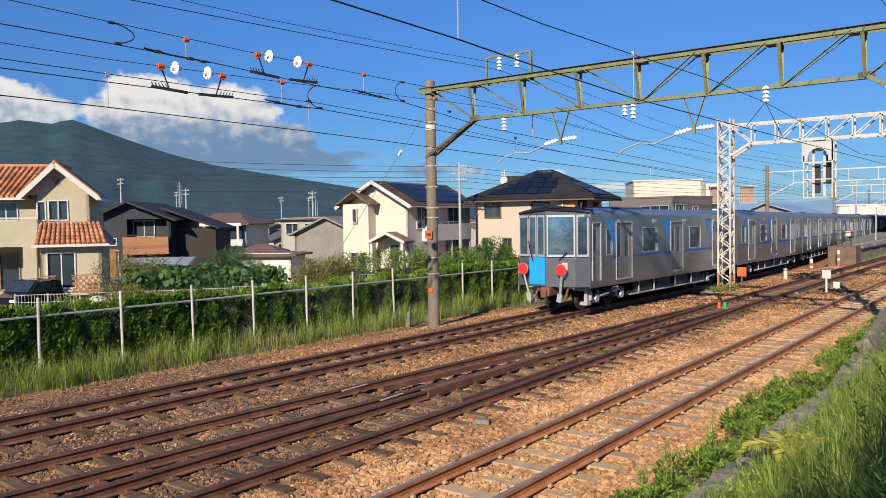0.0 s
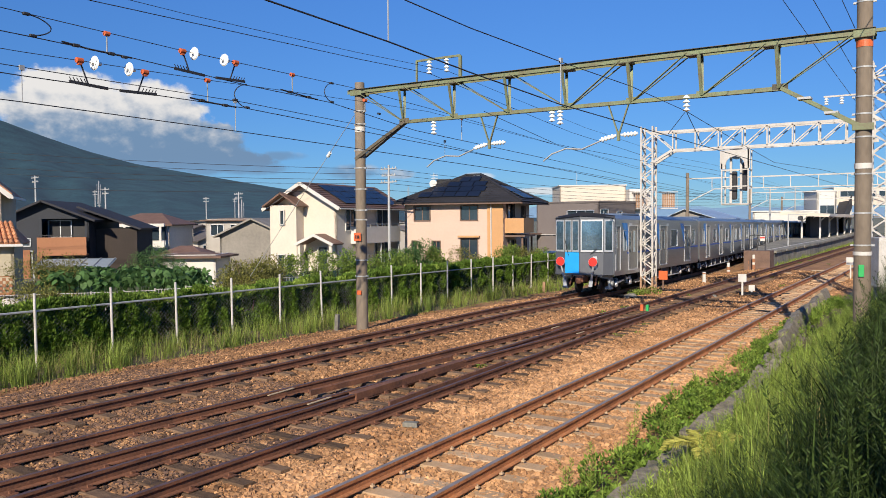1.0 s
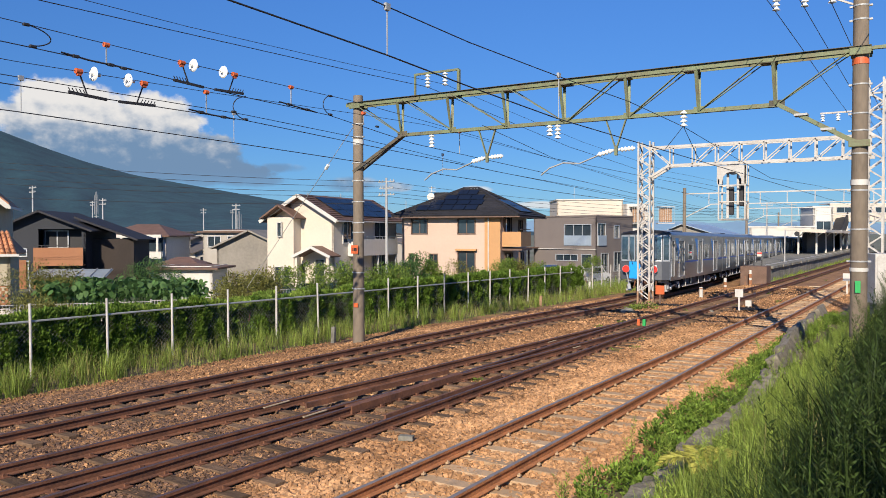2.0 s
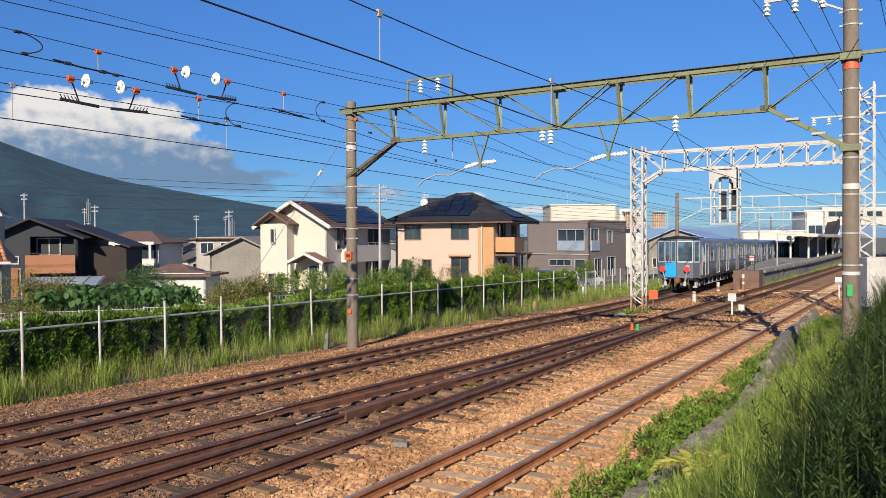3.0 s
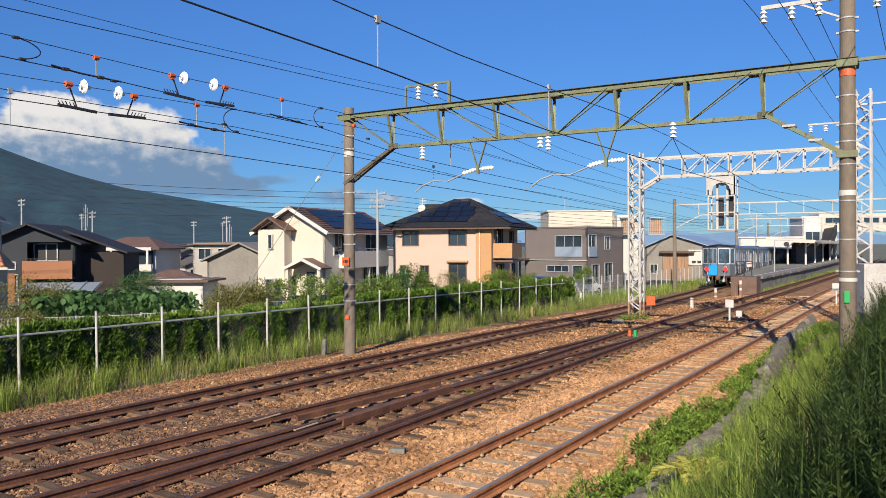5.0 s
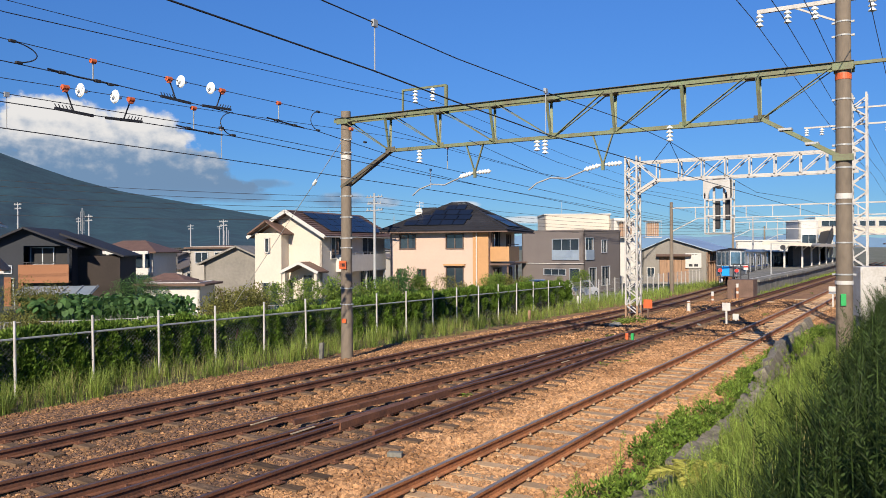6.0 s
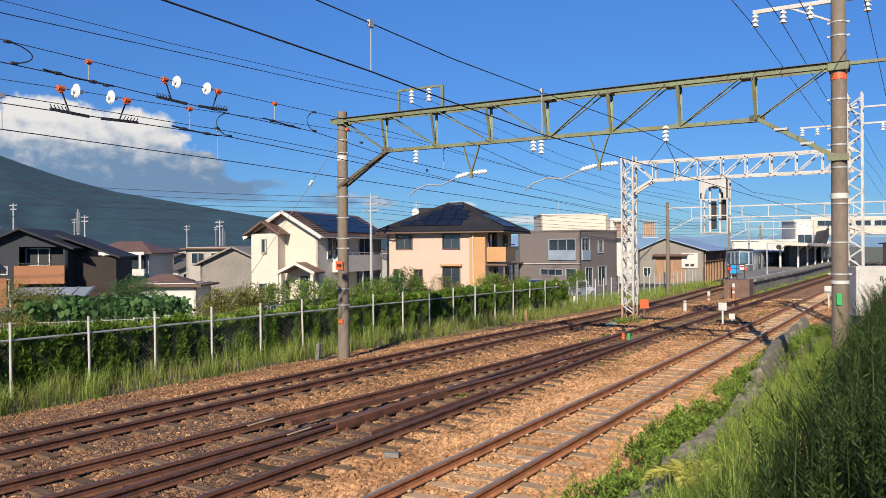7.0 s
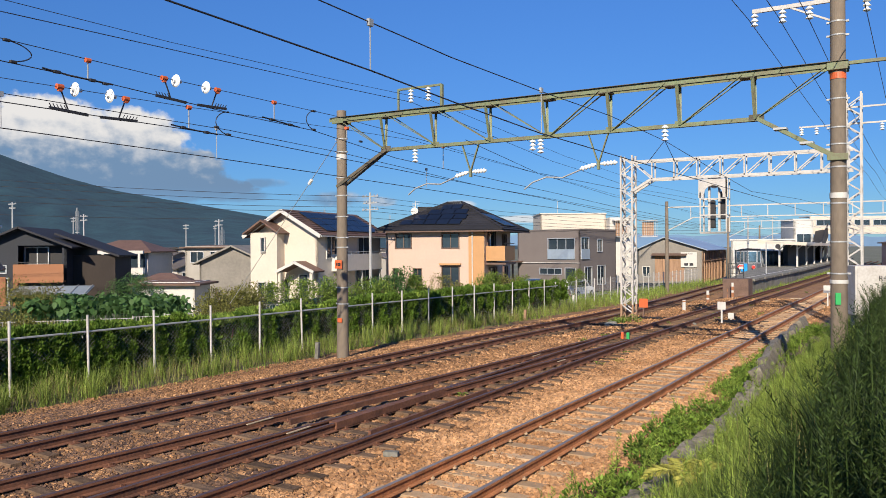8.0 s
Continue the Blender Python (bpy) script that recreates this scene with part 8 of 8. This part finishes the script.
for x, y, s in ((-11.5, 33.2, 0.3), (-8.3, 34.2, 0.22), (-11.9, 34.6, 0.2)):
    bm = B()
    bmesh.ops.create_icosphere(bm, subdivisions=2, radius=s)
    for v in bm.verts:
        v.co *= 1 + 0.3 * noise.noise(v.co * 6)
        v.co.z *= 0.55
    solid("pale_stone", bm, M["concrete"], "pale loose stone lying on the ballast", "stone", pose(x, y, land(x, y) + 0.03), group="loose stones")
bm = B()
box(bm, (0, 0, 0.04), (0.24, 0.13, 0.08), bevel=0.012)
solid("concrete_block", bm, M["concrete"], "small grey concrete block on the ballast", "block", pose(-7.2, 10.35, -0.17, 0, 0, 20))
for x, y, l, r in ((-10.24, 10.6, 1.0, 93.5), (-9.15, 10.4, 0.9, 93), (-9.5, 21.0, 0.8, 92), (-8.45, 20.3, 0.7, 89)):
    bm = B()
    box(bm, (0, 0, 0), (l * 0.7, 0.045, 0.014))
    solid("rail_plate", bm, M["strip"], "pale wooden strip lying on a rail", "rail plate", pose(x, y, 0.015, 0, 0, r), group="rail plates")
for k in range(4):
    x, y = (-11.6, -10.9, -7.2, -6.6)[k], (33.4, 36.6, 36.0, 36.4)[k]
    bm = B()
    pts = [(RNG.uniform(-1.1, 1.1), RNG.uniform(-0.7, 0.7), 0.05 + 0.03 * RNG.random()) for q in range(9)]
    polyline(bm, pts, 0.03)
    solid("cable_coil", bm, M["black"], "black cable lying loosely on the ballast", "cable", pose(x, y, land(x, y)), group="loose cables", smooth=True)

for x, y, h, mt, lb in ((-16.6, 19.75, 0.55, "concrete", "short square concrete post in the verge grass"), (-17.2, 36.6, 0.5, "wood", "short rusty orange post in the verge grass"), (-18.2, 45.6, 0.8, "white", "short white post beside the hedge end")):
    bm = B()
    box(bm, (0, 0, h / 2 - 0.1), (0.13, 0.13, h + 0.2), bevel=0.015)
    solid("verge_post", bm, M[mt], lb, "post", pose(x, y, land(x, y), 0, 3, 10), group="verge posts")
for x, y, rz in ((-9.4, 62.0, 80), (-8.2, 50.5, 20), (-6.1, 49.0, 15), (-6.6, 53.5, 20)):
    bm = B()
    box(bm, (0, 0, 0), (0.9, 0.24, 0.05), bevel=0.01)
    solid("pale_board", bm, M["strip"], "pale weathered board lying on the ballast", "board", pose(x, y, -0.17, 0, 0, rz), group="loose boards")


# old concrete edging along the foot of the bank: low worn slabs near, a leaning upstand further on
def edging_x(y):
    return -2.95 if y < 15.5 else -2.95 - 0.085 * (y - 15.5) if y < 26 else -3.84 - 0.045 * (y - 26)


def edging():
    y, k = 7.6, 0
    while y < 36:
        ln = RNG.uniform(1.5, 1.9)
        far = y > 18.4
        wide, tall = (0.26, 0.6) if far else (0.38, 0.3)
        bm = B()
        bmesh.ops.create_grid(bm, x_segments=3, y_segments=9, size=0.5)
        top = list(bm.verts)
        ext = bmesh.ops.extrude_face_region(bm, geom=list(bm.faces))
        for v in [g for g in ext["geom"] if isinstance(g, bmesh.types.BMVert)]:
            v.co.z -= 1.0
        for v in bm.verts:
            v.co = Vector((v.co.x * wide, v.co.y * ln, v.co.z * tall))
            v.co += Vector((noise.noise(v.co * 4 + Vector((k, 0, 0))), noise.noise(v.co * 4 + Vector((0, 0, k))), noise.noise(v.co * 5 + Vector((0, k, 0))))) * (0.05 if far else 0.07)
        x = edging_x(y + ln / 2)
        solid("kerb_block", bm, M["kerb"], "leaning weathered concrete upstand at the foot of the bank" if far else "weathered grey concrete slab half buried in weeds", "kerb block",
              pose(x, y + ln / 2, ((0.24 if y < 27 else 0.12) if far else 0.05) + RNG.normal(0, 0.03), RNG.normal(0, 2), (-24 if far else 6) + RNG.normal(0, 2), (4.8 if y > 15 else 0) + RNG.normal(0, 1.2)), group="kerb blocks")
        y += ln + (RNG.uniform(-0.05, 0.1) if y < 27 or y > 31 else 1.2)
        k += 1


edging()


def cabinet():
    root = thing("relay_cabinet", "white steel trackside cabinet marked R4", "cabinet", pose(-1.25, 24.9, 1.2, 0, 0, 24))
    bm = B()
    box(bm, (0, 0, 0.68), (0.95, 0.6, 1.36), bevel=0.02)
    part("body", bm, M["white_steel"], root)
    bm = B()
    box(bm, (0, 0, -0.4), (0.8, 0.5, 0.85))
    part("plinth", bm, M["concrete"], root)
    bm = B()
    box(bm, (0, -0.3, 0.7), (0.85, 0.03, 1.15), bevel=0.01)
    do = part("door", bm, M["white_steel"], root)
    cu = bpy.data.curves.new("writing", "FONT")
    cu.body, cu.size, cu.extrude = "R4", 0.2, 0.004
    ob = new("writing", cu)
    ob.data.materials.append(M["under"])
    ob.parent = root
    ob.matrix_basis = pose(0.12, -0.325, 0.95, 90, 0, 0)
    bm = B()
    bar(bm, (0.25, -0.36, 0.5), (0.25, -0.36, 0.7), 0.03)
    part("handle", bm, M["galv"], do)


cabinet()
bm = B()
box(bm, (0, 0, 0), (0.11, 0.02, 0.26), bevel=0.005)
solid("green_plate", bm, M["signal_green"], "small green plate on the concrete pole", "plate", pose(-1.57, GY - 0.205, 1.95))


def parked_car(x, y, rz, mat, label):
    """A small hatchback: body from a side profile, cabin glass, wheels."""
    root = thing("parked_car", label, "car", pose(x, y, land(x, y), 0, 0, rz), group="parked cars")
    prof = [(-1.85, 0.3), (-1.9, 0.75), (-1.75, 0.95), (-1.55, 1.48), (-1.2, 1.6), (0.2, 1.6), (0.85, 1.05), (1.65, 0.88), (1.85, 0.65), (1.85, 0.3)]
    bm = B()
    rows = []
    for yy, s in ((-0.78, 0.94), (-0.6, 1.0), (0.6, 1.0), (0.78, 0.94)):
        rows.append([bm.verts.new((px_ * s, yy, 0.3 + (pz - 0.3) * s)) for px_, pz in prof])
    for a0, b0 in zip(rows, rows[1:]):
        for i in range(len(prof)):
            j = (i + 1) % len(prof)
            bm.faces.new((a0[i], a0[j], b0[j], b0[i]))
    bm.faces.new(rows[0])
    bm.faces.new(rows[-1][::-1])
    part("body", bm, mat, root)
    for s in (-1, 1):
        bm = B()
        pts = [(-1.45, 0.98), (-1.4, 1.42), (0.1, 1.5), (0.6, 1.02)]
        lo = [bm.verts.new((px_, s * 0.765, pz)) for px_, pz in pts]
        hi = [bm.verts.new((px_, s * 0.785, pz)) for px_, pz in pts]
        bm.faces.new(lo)
        bm.faces.new(hi[::-1])
        for i in range(4):
            bm.faces.new((lo[i], lo[(i + 1) % 4], hi[(i + 1) % 4], hi[i]))
        part("side_window", bm, M["glass"], root)
        for wx in (-1.2, 1.15):
            bm = B()
            tube(bm, (wx, s * 0.62, 0.3), (wx, s * 0.8, 0.3), 0.3, 18)
            wh = part("wheel", bm, M["black"], root)
            bm = B()
            tube(bm, (wx, s * 0.79, 0.3), (wx, s * 0.81, 0.3), 0.18, 14)
            part("rim", bm, M["silver"], wh)
        bm = B()
        box(bm, (1.78, s * 0.55, 0.72), (0.14, 0.32, 0.14), bevel=0.03)
        part("headlight", bm, M["porcelain"], root)
    bm = B()
    slab(bm, [(0.26, -0.62, 1.57), (0.26, 0.62, 1.57), (0.84, 0.66, 1.1), (0.84, -0.66, 1.1)], 0.02)
    part("windscreen", bm, M["glass"], root)


for x, y, rz, mt, lb in ((-40.3, 18.7, -62, "car_black", "black parked hatchback by the house"), (-31.8, 33.4, 30, "car_green", "dark green parked van behind the shrubs"), (-29.2, 34.2, 15, "car_black", "dark green parked car behind the hedge"),
                         (-30.7, 40.2, 25, "car_black", "dark parked car beside the cream house"), (-27.6, 70.4, 80, "car_white", "pale parked car by the far fence"), (-32.4, 72.0, 20, "car_white", "white parked car under the carport")):
    parked_car(x, y, rz, M[mt], lb)

# low white garden fence behind the hedge
root_gf = thing("garden_fence", "low white wire garden fence", "fence")
for k in range(13):
    u = k / 12
    a0 = Vector((-33.0 + 9.5 * u, 14.8 + 11.0 * u, land(-33.0 + 9.5 * u, 14.8 + 11.0 * u)))
    b0 = Vector((-33.0 + 9.5 * (u + 1 / 12), 14.8 + 11.0 * (u + 1 / 12), a0.z))
    bm = B()
    bar(bm, a0, a0 + Vector((0, 0, 1.55)), 0.05)
    part("post", bm, M["white_steel"], root_gf)
    if k < 12:
        for z in (0.7, 0.95, 1.2, 1.5):
            bm = B()
            bar(bm, a0 + Vector((0, 0, z)), b0 + Vector((0, 0, z)), 0.02)
            part("rail", bm, M["white_steel"], root_gf)
        for q in range(1, 10):
            p = a0.lerp(b0, q / 10)
            bm = B()
            bar(bm, p + Vector((0, 0, 0.6)), p + Vector((0, 0, 1.52)), 0.012)
            part("slat", bm, M["white_steel"], root_gf)

for x, y, s in ((-33.2, 19.5, 0.62), (-31.3, 21.6, 0.5), (-36.5, 20.2, 0.6)):
    bm = B()
    bmesh.ops.create_icosphere(bm, subdivisions=3, radius=s)
    for v in bm.verts:
        v.co *= 1 + 0.22 * noise.noise(v.co * 1.4 + Vector((x, 0, 0)))
    solid("garden_boulder", bm, M["cream"], "large rounded pale garden boulder behind the hedge", "boulder", pose(x, y, land(x, y) + 0.45 * s), group="garden boulders", smooth=True)


# ---- ballast stones, nearest first ----
stones("ballast_stones", "loose tan crushed ballast stones", 46000, (-7.9, -3.9), (3.8, 28), M["stone"], (0.026, 0.062))
stones("brown_ballast_stones", "loose rust-brown crushed ballast stones", 62000, (-16.9, -7.2), (3.8, 26), M["stone_mid"], (0.026, 0.062))
stones("tan_ballast_stones", "scattered paler ballast stones", 9000, (-16.0, -7.6), (4, 26), M["stone"], (0.026, 0.06))
stones("oily_stones", "darker ballast stones round the turnout", 58000, (-16.2, -7.8), (3.8, 12.0), M["stone_dark"], (0.026, 0.06))
stones("far_ballast_stones", "loose ballast stones further along the line", 15000, (-15.5, -3.8), (24, 54), M["stone_mid"], (0.035, 0.062))
stones("far_tan_stones", "paler ballast stones further along the line", 11000, (-15.5, -3.8), (22, 54), M["stone"], (0.035, 0.062))


# ---- movement ----
def motions():
    for car, back in CARS:
        rows = []
        for k in range(33):
            t = k * 0.25
            rows.append((t, car_pose(nose_y(t) + back)))
        walk(car, rows)


motions()
